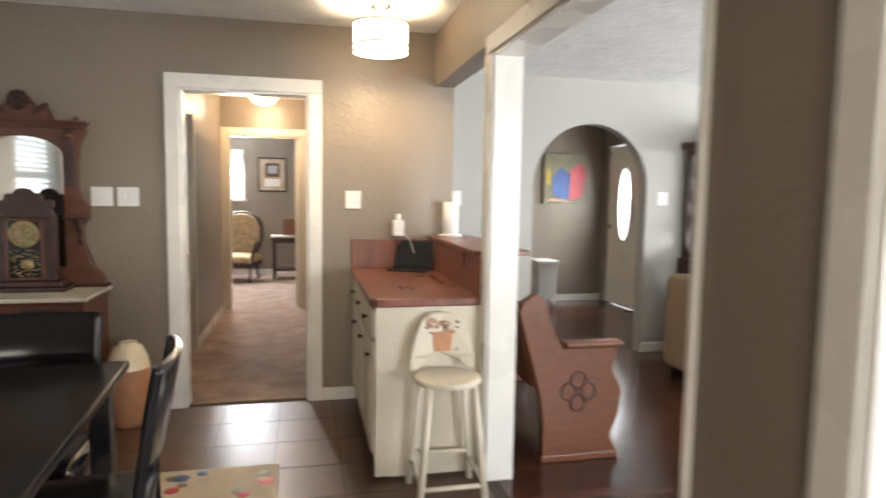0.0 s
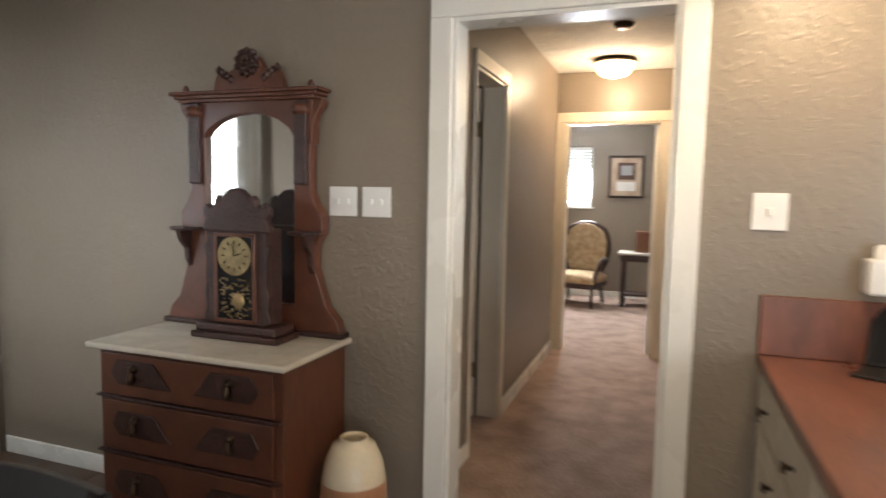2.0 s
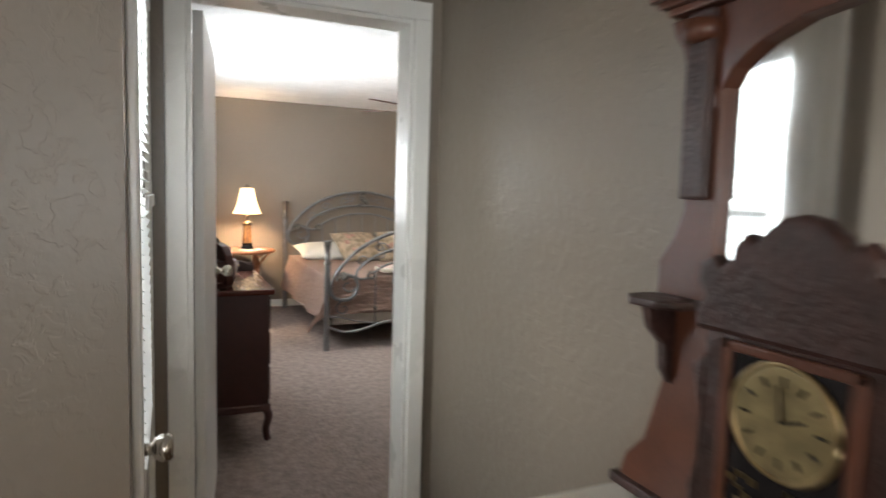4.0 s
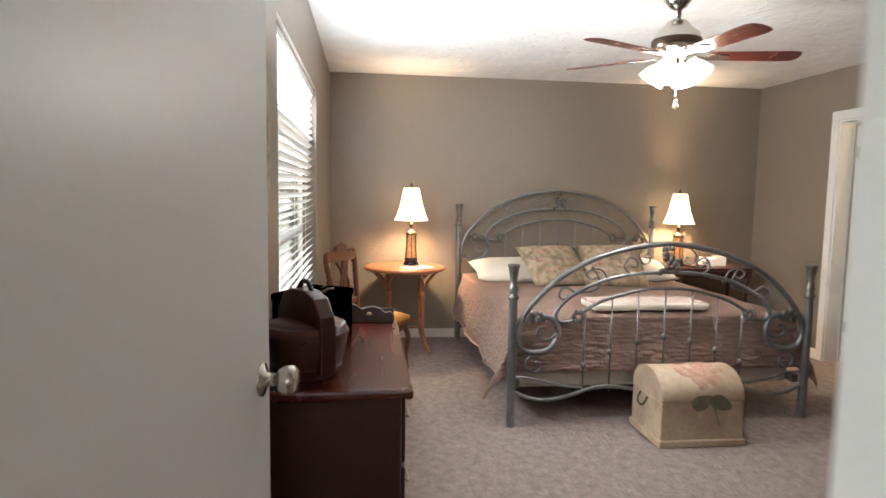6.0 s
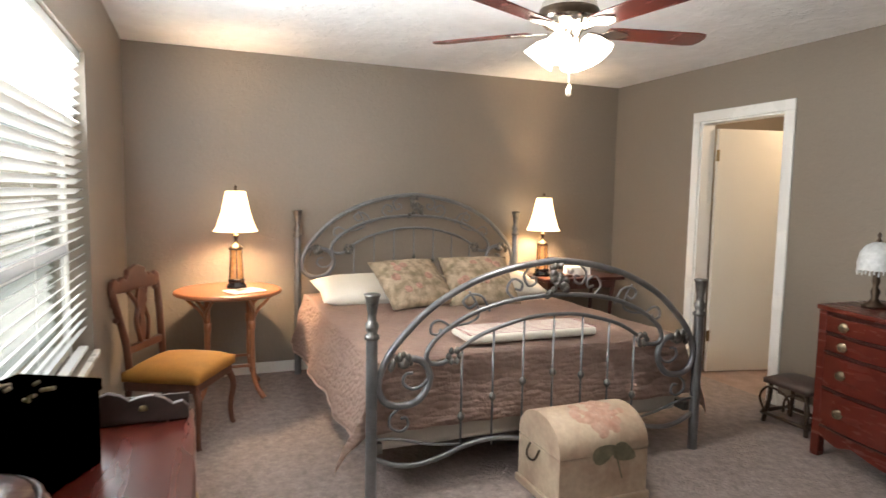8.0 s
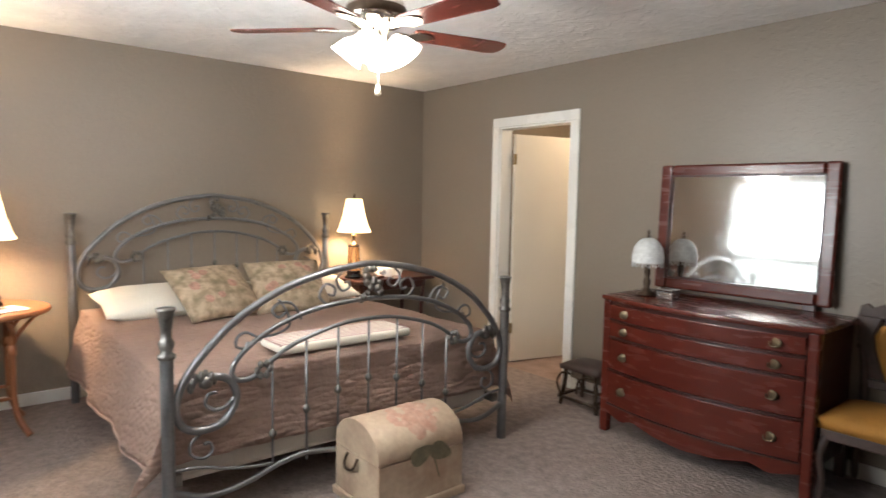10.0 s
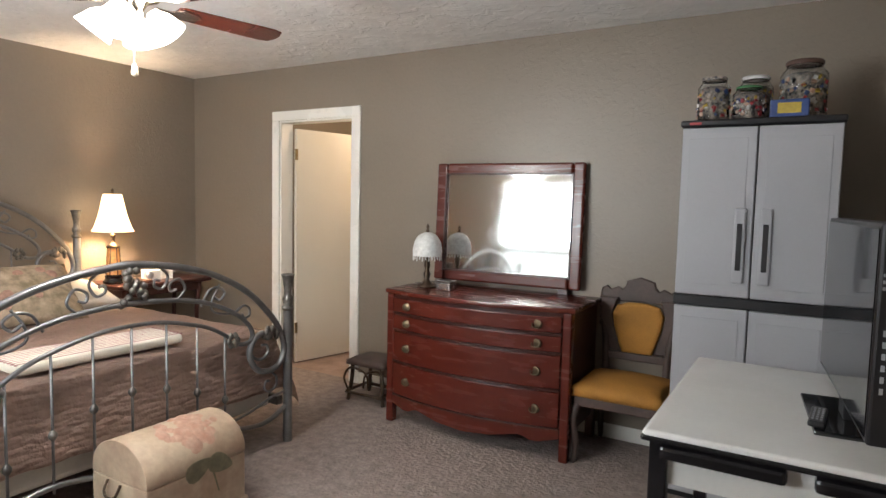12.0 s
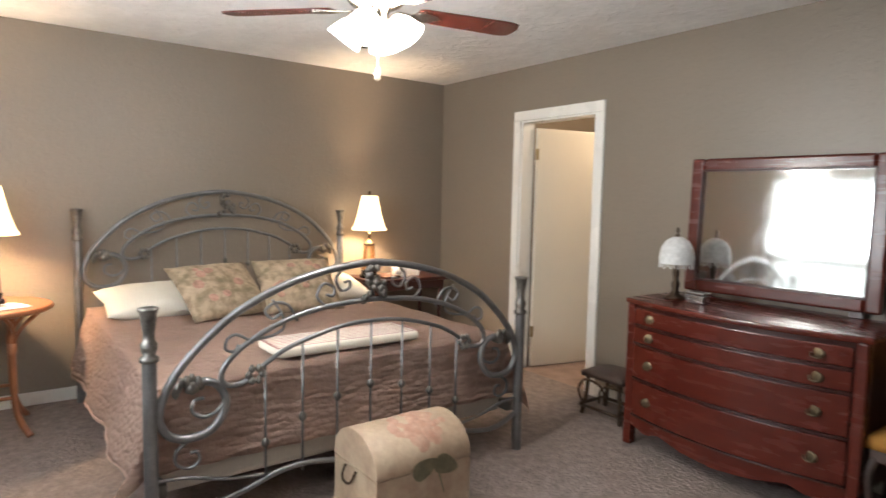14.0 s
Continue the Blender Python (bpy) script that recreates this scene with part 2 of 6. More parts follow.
# quilting stitched in rows
def add_quilting(m, scale, strength):
    nt = m.node_tree
    b = nt.nodes["Principled BSDF"]
    tc = nt.nodes.new("ShaderNodeTexCoord")
    v = nt.nodes.new("ShaderNodeTexVoronoi")
    v.inputs["Scale"].default_value = scale
    mp = nt.nodes.new("ShaderNodeMapping")
    mp.inputs["Scale"].default_value = (1.6, 0.45, 1.6)
    nt.links.new(tc.outputs["Object"], mp.inputs[0])
    nt.links.new(mp.outputs[0], v.inputs["Vector"])
    bp = nt.nodes.new("ShaderNodeBump")
    bp.invert = True
    bp.inputs["Strength"].default_value, bp.inputs["Distance"].default_value = strength, 0.02
    nt.links.new(v.outputs["Distance"], bp.inputs["Height"])
    old = b.inputs["Normal"].links[0].from_node
    nt.links.new(bp.outputs[0], old.inputs["Normal"])


add_quilting(M["quilt"], 26, 0.65)


def add_knockdown(m, scale, depth):
    """Flattened plaster blobs over the fine grain of a painted wall."""
    nt = m.node_tree
    tc = nt.nodes.new("ShaderNodeTexCoord")
    n = nt.nodes.new("ShaderNodeTexNoise")
    n.inputs["Scale"].default_value, n.inputs["Detail"].default_value, n.inputs["Distortion"].default_value = scale, 4, 0.6
    nt.links.new(tc.outputs["Object"], n.inputs["Vector"])
    r = nt.nodes.new("ShaderNodeMapRange")
    r.inputs[1].default_value, r.inputs[2].default_value = 0.50, 0.57
    nt.links.new(n.outputs[0], r.inputs[0])
    bp = nt.nodes.new("ShaderNodeBump")
    bp.inputs["Strength"].default_value, bp.inputs["Distance"].default_value = 0.5, depth
    nt.links.new(r.outputs[0], bp.inputs["Height"])
    old = nt.nodes["Principled BSDF"].inputs["Normal"].links[0].from_node
    nt.links.new(bp.outputs[0], old.inputs["Normal"])


add_knockdown(M["wall"], 30, 0.0011)
add_knockdown(M["ceil"], 11, 0.004)

# ---- mesh helpers ----


def bx(bm, x0, y0, z0, x1, y1, z1, bev=0.0, seg=2):
    r = bmesh.ops.create_cube(bm, size=1, matrix=Matrix.Translation(((x0 + x1) / 2, (y0 + y1) / 2, (z0 + z1) / 2)) @ Matrix.Diagonal((abs(x1 - x0), abs(y1 - y0), abs(z1 - z0), 1)))
    if bev:
        es = list({e for v in r["verts"] for e in v.link_edges})
        bmesh.ops.bevel(bm, geom=es, offset=bev, segments=seg, profile=0.5, affect='EDGES')
    return bm


def B(x0, y0, z0, x1, y1, z1, bev=0.004, seg=2):
    return bx(bmesh.new(), x0, y0, z0, x1, y1, z1, bev, seg)


def lathe(profile, n=24, bm=None, at=(0, 0, 0), squash=(1, 1)):
    bm = bm or bmesh.new()
    rings = []
    for r, z in profile:
        if r < 1e-5:
            rings.append([bm.verts.new((at[0], at[1], at[2] + z))])
        else:
            rings.append([bm.verts.new((at[0] + squash[0] * r * math.cos(2 * math.pi * i / n), at[1] + squash[1] * r * math.sin(2 * math.pi * i / n), at[2] + z)) for i in range(n)])
    for a, c in zip(rings, rings[1:]):
        for i in range(n):
            j = (i + 1) % n
            if len(a) == 1 and len(c) == 1:
                continue
            if len(a) == 1:
                f = bm.faces.new((a[0], c[j], c[i]))
            elif len(c) == 1:
                f = bm.faces.new((a[i], a[j], c[0]))
            else:
                f = bm.faces.new((a[i], a[j], c[j], c[i]))
            f.smooth = True
    bmesh.ops.recalc_face_normals(bm, faces=bm.faces)
    return bm


def smooth_line(pts, k=6):
    pts = [Vector(p) for p in pts]
    if len(pts) < 3:
        return pts
    out = []
    for i in range(len(pts) - 1):
        p0, p1, p2, p3 = pts[max(i - 1, 0)], pts[i], pts[i + 1], pts[min(i + 2, len(pts) - 1)]
        for j in range(k):
            t = j / k
            out.append(0.5 * ((2 * p1) + (p2 - p0) * t + (2 * p0 - 5 * p1 + 4 * p2 - p3) * t * t + (3 * p1 - p0 - 3 * p2 + p3) * t ** 3))
    out.append(pts[-1])
    return out


def tube(pts, r, n=8, bm=None, smooth=True, k=6, taper=None):
    bm = bm or bmesh.new()
    line = smooth_line(pts, k) if smooth else [Vector(p) for p in pts]
    up = Vector((0.13, 0.27, 0.95))
    rings = []
    for i, p in enumerate(line):
        d = (line[min(i + 1, len(line) - 1)] - line[max(i - 1, 0)]).normalized()
        s = d.cross(up)
        if s.length < 0.2:
            s = d.cross(Vector((1, 0.1, 0)))
        s.normalize()
        t = d.cross(s)
        rr = r if taper is None else r + (taper - r) * i / (len(line) - 1)
        if rings:
            # keep the ring from twisting
            last = rings[-1][0].co - line[i - 1]
            s2 = (last - d * last.dot(d))
            if s2.length > 1e-6:
                s = s2.normalized()
                t = d.cross(s)
        rings.append([bm.verts.new(p + rr * (s * math.cos(2 * math.pi * j / n) + t * math.sin(2 * math.pi * j / n))) for j in range(n)])
    for a, c in zip(rings, rings[1:]):
        for j in range(n):
            f = bm.faces.new((a[j], a[(j + 1) % n], c[(j + 1) % n], c[j]))
            f.smooth = True
    bm.faces.new(rings[0][::-1])
    bm.faces.new(rings[-1])
    bmesh.ops.recalc_face_normals(bm, faces=bm.faces)
    return bm


def slab(poly, d0, d1, axis="y", bev=0.003, bm=None):
    """A flat outline with thickness; the outline lies in the plane across the axis."""
    bm = bm or bmesh.new()

    def at(p, d):
        return {"x": (d, p[0], p[1]), "y": (p[0], d, p[1]), "z": (p[0], p[1], d)}[axis]
    a = [bm.verts.new(at(p, d0)) for p in poly]
    c = [bm.verts.new(at(p, d1)) for p in poly]
    n = len(poly)
    f1, f2 = bm.faces.new(a), bm.faces.new(c[::-1])
    for i in range(n):
        bm.faces.new((a[i], c[i], c[(i + 1) % n], a[(i + 1) % n]))
    bmesh.ops.recalc_face_normals(bm, faces=bm.faces)
    if bev:
        bmesh.ops.bevel(bm, geom=list({e for f in (f1, f2) for e in f.edges}), offset=bev, segments=2, profile=0.5, affect='EDGES')
    return bm


def cushion(x0, y0, z0, x1, y1, z1, puff=0.03, n=12, power=2.5):
    """A padded block with a crowned top and soft sides."""
    bm = bmesh.new()
    g = []
    for i in range(n + 1):
        row = []
        for j in range(n + 1):
            u, v = 2 * i / n - 1, 2 * j / n - 1
            h = (1 - abs(u) ** power) * (1 - abs(v) ** power)
            row.append(bm.verts.new((x0 + (x1 - x0) * i / n, y0 + (y1 - y0) * j / n, z1 - puff + puff * h ** 0.5)))
        g.append(row)
    for i in range(n):
        for j in range(n):
            bm.faces.new((g[i][j], g[i + 1][j], g[i + 1][j + 1], g[i][j + 1])).smooth = True
    rim = [g[i][0] for i in range(n + 1)] + [g[n][j] for j in range(1, n + 1)] + [g[i][n] for i in range(n - 1, -1, -1)] + [g[0][j] for j in range(n - 1, 0, -1)]
    low = [bm.verts.new((v.co.x, v.co.y, z0)) for v in rim]
    k = len(rim)
    for i in range(k):
        bm.faces.new((rim[i], rim[(i + 1) % k], low[(i + 1) % k], low[i])).smooth = True
    bm.faces.new(low)
    bmesh.ops.recalc_face_normals(bm, faces=bm.faces)
    return bm


def part(name, bm, material, parent=None, label=""):
    me = bpy.data.meshes.new(name)
    bm.normal_update()
    bm.to_mesh(me)
    bm.free()
    me.materials.append(M[material])
    ob = new(name, me)
    if parent is not None:
        ob.parent = parent
    if label:
        ob["label"] = label
    return ob


def thing(name, m, label, category, group=""):
    ob = new(name)
    ob.empty_display_size = 0.1
    ob.matrix_world = m
    return tagged(ob, label, category, group)


def structure(name, bm, material, label):
    return tagged(part(name, bm, material), label, name.split("_")[0], kind="structure")


def share(name, src, m, parent):
    ob = new(name, src.data)
    ob.parent = parent
    ob.matrix_basis = m
    return ob


def wall(name, axis, p0, p1, a0, a1, z0, z1, holes, material, label):
    """A wall of thickness p0..p1 across the axis, running a0..a1, with holes (a0, a1, z0, z1)."""
    bm = bmesh.new()
    As = sorted({a0, a1, *[h[0] for h in holes], *[h[1] for h in holes]})
    Zs = sorted({z0, z1, *[h[2] for h in holes], *[h[3] for h in holes]})
    for i in range(len(As) - 1):
        for j in range(len(Zs) - 1):
            ca, cz = (As[i] + As[i + 1]) / 2, (Zs[j] + Zs[j + 1]) / 2
            if any(h[0] < ca < h[1] and h[2] < cz < h[3] for h in holes):
                continue
            if axis == "x":
                bx(bm, p0, As[i], Zs[j], p1, As[i + 1], Zs[j + 1])
            else:
                bx(bm, As[i], p0, Zs[j], As[i + 1], p1, Zs[j + 1])
    bmesh.ops.remove_doubles(bm, verts=bm.verts, dist=0.0005)
    seen, dead = {}, []
    bm.verts.index_update()
    for f in bm.faces:
        key = tuple(sorted(v.index for v in f.verts))
        if key in seen:
            dead += [f, seen[key]]
        seen[key] = f
    bmesh.ops.delete(bm, geom=list(set(dead)), context='FACES_ONLY')
    return structure(name, bm, material, label)


def casing(name, axis, face, out, a0, a1, top, w=0.085, d=0.018, material="trim", label="white painted door casing", sill=None, near=None):
    """Trim round an opening on one face of a wall: two uprights and a head, each a part."""
    t = thing(name, pose(0, 0, 0), label, "door casing")
    tagged(t, kind="structure")
    lo, hi = sorted((face, face + out * d))
    z0 = 0 if sill is None else sill

    def piece(nm, u0, u1, v0, v1):
        bm = B(lo, u0, v0, hi, u1, v1, 0.005) if axis == "x" else B(u0, lo, v0, u1, hi, v1, 0.005)
        part(nm, bm, material, t)
    piece("upright", a0 - (near or w), a0, z0, top)
    piece("upright", a1, a1 + w, z0, top)
    piece("head", a0 - (near or w), a1 + w, top, top + w)
    return t

# ---- structure ----
H = 2.435
TAN = "tan painted wall with fine texture"
wall("wall_dining_back", "y", 4.54, 4.66, -2.78, 1.37, 0, H, [(-0.355, 0.415, 0, 2.005)], "wall", TAN)
wall("wall_hall_left", "x", -0.65, -0.53, 4.66, 7.85, 0, H, [(5.38, 5.98, 0, 2.02)], "wall", TAN)
wall("wall_hall_right", "x", 0.47, 0.59, 4.66, 7.85, 0, H, [], "wall", TAN)
wall("wall_hall_far", "y", 7.85, 7.97, -2.2, 1.6, 0, H, [(-0.45, 0.335, 0, 2.01)], "wall", TAN)
wall("wall_far_back", "y", 11.10, 11.22, -2.2, 1.6, 0, H, [(-0.94, -0.58, 1.24, 2.06)], "wall", TAN)
wall("wall_far_left", "x", -2.32, -2.2, 7.85, 11.22, 0, H, [], "wall", TAN)
wall("wall_far_right", "x", 1.6, 1.72, 7.85, 11.22, 0, H, [], "wall", TAN)
wall("wall_bedroom_door", "x", -2.90, -2.78, 3.425, 7.975, 0, H, [(3.665, 4.43, 0, 2.02)], "wall", TAN)
wall("wall_bedroom_window", "y", 3.53, 3.68, -8.28, -2.90, 0, H, [(-6.58, -4.80, 0.64, 2.03)], "wall", TAN)
wall("wall_bedroom_head", "x", -8.28, -8.157, 3.68, 7.975, 0, H, [], "wall", TAN)
wall("wall_bedroom_closet", "y", 7.855, 7.975, -8.157, -2.90, 0, H, [(-7.095, -6.34, 0, 2.015)], "wall", TAN)
wall("wall_alcove", "y", 3.425, 3.545, -2.78, -1.90, 0, H, [(-2.66, -1.92, 0, 2.03)], "wall", TAN)
wall("wall_dining_left", "x", -1.90, -1.78, -1.5, 3.545, 0, H, [(2.25, 3.15, 0.9, 2.05)], "wall", TAN)
# both rear openings are added out of view for the fill lamps
wall("wall_rear", "y", -1.62, -1.5, -1.90, 6.5, 0, H, [(-1.0, 0.6, 0.5, 2.1), (2.2, 5.0, 0.6, 2.15)], "wall", TAN)
wall("wall_partition", "x", 1.24, 1.37, -1.5, 4.54, 0, H, [(3.37, 4.54, 1.08, 2.09), (1.66, 3.22, 0, 2.03), (0.30, 1.22, 0, 2.03)], "wall", TAN)
wall("wall_living_side", "x", 1.25, 1.37, 4.66, 5.47, 0, H, [], "wall_light", "pale painted living room wall")
# this opening is added, unseen, to pass the side fill
wall("wall_living_right", "x", 6.5, 6.62, -1.5, 5.47, 0, H, [(1.75, 4.45, 0.6, 2.15)], "wall_light", "pale painted living room wall")
wall("wall_closet_left", "x", -7.72, -7.6, 7.975, 9.7, 0, H, [], "wall", TAN)
wall("wall_closet_right", "x", -5.6, -5.48, 7.975, 9.7, 0, H, [], "wall", TAN)
wall("wall_closet_back", "y", 9.6, 9.72, -7.6, -5.6, 0, H, [], "wall", TAN)
wall("wall_foyer_back", "y", 8.0, 8.12, 1.8, 4.37, 0, H, [], "wall", TAN)
wall("wall_foyer_left", "x", 1.78, 1.9, 5.47, 8.0, 0, H, [], "wall", TAN)
wall("wall_foyer_right", "x", 4.25, 4.37, 5.47, 8.0, 0, H, [(7.0, 7.87, 0, 2.03)], "wall", TAN)
# arch wall
cx, r_a, sp = 2.785, 0.525, 1.47
outline = [(1.37, 0), (cx - r_a, 0), (cx - r_a, sp)]
outline += [(cx - r_a * math.cos(math.pi * i / 20), sp + r_a * math.sin(math.pi * i / 20)) for i in range(1, 20)]
outline += [(cx + r_a, sp), (cx + r_a, 0), (6.5, 0), (6.5, H), (1.37, H)]
structure("wall_arch", slab(outline, 5.35, 5.47, "y", 0), "wall_light", "pale wall with a round-topped arch to the foyer")


def ceiling(name, x0, y0, x1, y1, z=H):
    structure(name, B(x0, y0, z, x1, y1, H + 0.1, 0), "ceil", "white textured ceiling")


ceiling("ceiling_bedroom", -8.28, 3.425, -2.9, 7.975)
ceiling("ceiling_dining", -2.9, -1.62, 1.3, 4.6)
ceiling("ceiling_living", 1.3, -1.62, 6.62, 5.41, 2.36)
ceiling("ceiling_hall", -2.32, 4.6, 1.3, 11.22)
ceiling("ceiling_closet", -7.72, 7.975, -5.48, 9.72)
ceiling("ceiling_foyer", 1.78, 5.41, 4.37, 8.12)
structure("floor_bedroom", B(-8.28, 3.53, -0.1, -2.79, 7.9, 0, 0), "carpet", "taupe cut pile carpet")
structure("floor_closet", B(-7.72, 7.9, -0.1, -5.48, 9.72, 0, 0), "carpet_hall", "brown carpet")
structure("floor_hall", B(-2.32, 4.6, -0.1, 1.72, 11.22, 0.004, 0), "carpet_hall", "brown hall carpet")
floor_tiles = structure("floor_dining", B(-2.84, -1.62, -0.1, 1.30, 4.6, -0.004, 0), "grout", "brown square floor tiles with dark grout")
floor_planks = structure("floor_living", B(1.30, -1.62, -0.1, 6.62, 8.12, -0.003, 0), "shadow_gap", "dark glossy wood plank floor")
tagged(part("ground", B(-60, -60, -0.4, 60, 60, -0.2, 0), "grass"), "green lawn round the house", "ground", kind="structure")
# glowing panels added outside in place of the sunlit outdoors
tagged(part("backdrop", B(-11, 0.4, -0.2, -2.1, 0.45, 4, 0), "outside"), "plain glowing panel for the bright outdoors behind the windows", "backdrop", kind="structure")
tagged(part("backdrop", B(-2.2, 12.2, -0.2, 1.6, 12.25, 4, 0), "outside"), "plain glowing panel for the bright outdoors behind the windows", "backdrop", kind="structure")

# casings and jambs
casing("trim_hall_door", "y", 4.54, -1, -0.355, 0.415, 2.005)
casing("trim_far_door", "y", 7.85, -1, -0.45, 0.335, 2.01, material="trim_cream", label="cream painted door casing in the hall")
casing("trim_hall_side_door", "x", -0.53, 1, 5.38, 5.98, 2.02, 0.075, material="trim_cream", label="cream painted door casing in the hall", near=0.02)
casing("trim_bedroom_door", "x", -2.78, 1, 3.665, 4.43, 2.02, 0.065)
casing("trim_closet_door", "y", 7.855, -1, -7.095, -6.34, 2.015, 0.075)
casing("trim_back_door", "y", 3.545, 1, -2.66, -1.92, 2.03, 0.06)
casing("trim_wide_opening", "x", 1.24, -1, 1.66, 3.22, 2.03, 0.085, label="white painted casing of the wide opening", near=0.02)
casing("trim_near_opening", "x", 1.24, -1, 0.30, 1.22, 2.03, 0.085)


def jambs(name, axis, p0, p1, a0, a1, top, material="trim", t=0.016):
    th = tagged(thing(name, pose(0, 0, 0), "painted door jamb lining", "door jamb"), kind="structure")
    for u0, u1, z0, z1 in ((a0, a0 + t, 0, top), (a1 - t, a1, 0, top), (a0 + t, a1 - t, top - t, top)):
        part("jamb", B(p0, u0, z0, p1, u1, z1, 0.002) if axis == "x" else B(u0, p0, z0, u1, p1, z1, 0.002), material, th)


jambs("trim_hall_jamb", "y", 4.536, 4.664, -0.355, 0.415, 2.005)
jambs("trim_far_jamb", "y", 7.846, 7.974, -0.45, 0.335, 2.01, "trim_cream")
jambs("trim_hall_side_jamb", "x", -0.654, -0.526, 5.38, 5.98, 2.02, "trim_cream")
jambs("trim_bedroom_jamb", "x", -2.904, -2.776, 3.665, 4.43, 2.02)
jambs("trim_closet_jamb", "y", 7.851, 7.979, -7.095, -6.34, 2.015)
jambs("trim_wide_jamb", "x", 1.236, 1.374, 1.66, 3.22, 2.03)
jambs("trim_near_jamb", "x", 1.236, 1.374, 0.30, 1.22, 2.03)


def baseboard(x0, y0, x1, y1, h=0.085, material="trim"):
    bm = B(x0, y0, 0, x1, y1, h, 0.004)
    tagged(part("baseboard", bm, material), "white painted baseboard", "baseboard", kind="structure")


for seg in ((-2.76, 4.525, -0.44, 4.54), (0.5, 4.525, 0.72, 4.54), (-8.157, 3.695, -8.142, 7.84), (-8.157, 7.84, -7.17, 7.855), (-6.265, 7.84, -2.9, 7.855), (-8.142, 3.68, -3.6, 3.695), (-2.915, 4.48, -2.9, 7.84), (-0.53, 4.66, -0.515, 5.36), (-0.53, 6.06, -0.515, 7.84), (0.455, 4.66, 0.47, 7.84), (-1.78, -1.5, -1.765, 3.545), (1.225, 1.31, 1.24, 1.57), (1.37, 5.335, 2.26, 5.35), (3.31, 5.335, 6.5, 5.35), (1.9, 7.985, 4.25, 8.0), (-2.2, 11.085, 1.6, 11.1), (4.235, 5.47, 4.25, 6.95)):
    baseboard(*seg)


def window(name, axis, face0, face1, a0, a1, z0, z1, rail, inner, pitch=0.043, sill=True, label="", blind_z=None, w=0.045):
    """A double-hung window with frame, panes and a slatted blind; inner is the room's face."""
    t = tagged(thing(name, pose(0, 0, 0), label, "window"), kind="structure")
    mid = (face0 + face1) / 2
    s = 1 if inner > mid else -1

    def b(u0, d0, v0, u1, d1, v1, bev=0.003):
        d0, d1 = sorted((d0, d1))
        return B(d0, u0, v0, d1, u1, v1, bev) if axis == "x" else B(u0, d0, v0, u1, d1, v1, bev)
    o = mid - s * 0.045
    fr = bmesh.new()
    for u0, u1, v0, v1 in ((a0, a0 + w, z0, z1), (a1 - w, a1, z0, z1), (a0 + w, a1 - w, z1 - w, z1), (a0 + w, a1 - w, z0, z0 + w)):
        if axis == "x":
            bx(fr, min(o, o + s * 0.03), u0, v0, max(o, o + s * 0.03), u1, v1, 0.003)
        else:
            bx(fr, u0, min(o, o + s * 0.03), v0, u1, max(o, o + s * 0.03), v1, 0.003)
    part("window_frame", fr, "trim", t)
    part("meeting_rail", b(a0 + w, o, rail - 0.025, a1 - w, o + s * 0.035, rail + 0.025), "plastic_grey", t)
    for v0, v1 in ((z0 + w, rail - 0.025), (rail + 0.025, z1 - w)):
        p = part("pane", b(a0 + w, o + s * 0.012, v0, a1 - w, o + s * 0.016, v1, 0), "glass", t)
        p.visible_shadow = False
    if sill:
        part("window_sill", b(a0 - 0.03, mid - s * 0.01, z0 - 0.03, a1 + 0.03, inner + s * 0.025, z0 - 0.001, 0.006), "trim", t)
    # blind
    c = mid + s * 0.035
    part("blind_headrail", b(a0 + 0.008, c - 0.022, z1 - 0.05, a1 - 0.008, c + 0.022, z1 - 0.004), "blind", t)
    n = int((z1 - z0 - 0.10) / pitch)
    bm = b(a0 + 0.012, -0.021, -0.0012, a1 - 0.012, 0.021, 0.0012, 0)
    first = None
    tilt = -34 * s
    for i in range(n):
        z = z1 - 0.075 - i * pitch
        m = pose(c, 0, z, 0, tilt, 0) if axis == "x" else pose(0, c, z, -tilt, 0, 0)
        if first is None:
            first = part("slat", bm, "blind", t)
            first.matrix_basis = m
        else:
            share("slat", first, m, t)
    part("blind_bottom_rail", b(a0 + 0.012, c - 0.02, z0 + 0.012, a1 - 0.012, c + 0.02, z0 + 0.028), "blind", t)
    for f in (0.18, 0.5, 0.82):
        u = a0 + (a1 - a0) * f
        part("ladder_cord", b(u - 0.0015, c - 0.001, z0 + 0.02, u + 0.0015, c + 0.001, z1 - 0.03, 0), "blind", t)
    return t


window("window_1", "y", 3.53, 3.68, -6.58, -4.80, 0.64, 2.03, 1.13, 3.68, label="wide bedroom window with white slatted blinds half open")
window("window_2", "x", -1.90, -1.78, 2.25, 3.15, 0.9, 2.05, 1.5, -1.78, label="dining window with white slatted blinds")
window("window_3", "y", 11.10, 11.22, -0.94, -0.58, 1.24, 2.06, 1.6, 11.10, label="narrow bright window with white sill")

# doors


def knob(parent, x, y, z, side, material="nickel", axis="y"):
    prof = [(0.033, 0), (0.033, 0.006), (0.014, 0.010), (0.012, 0.030), (0.022, 0.036), (0.028, 0.048), (0.028, 0.064), (0.022, 0.070), (0, 0.071)]
    bm = lathe(prof, 20)
    rot = {("y", 1): (-90, 0, 0), ("y", -1): (90, 0, 0)}[(axis, side)]
    bm.transform(pose(x, y, z, *rot))
    return part("door_knob", bm, material, parent, "round satin metal knob")


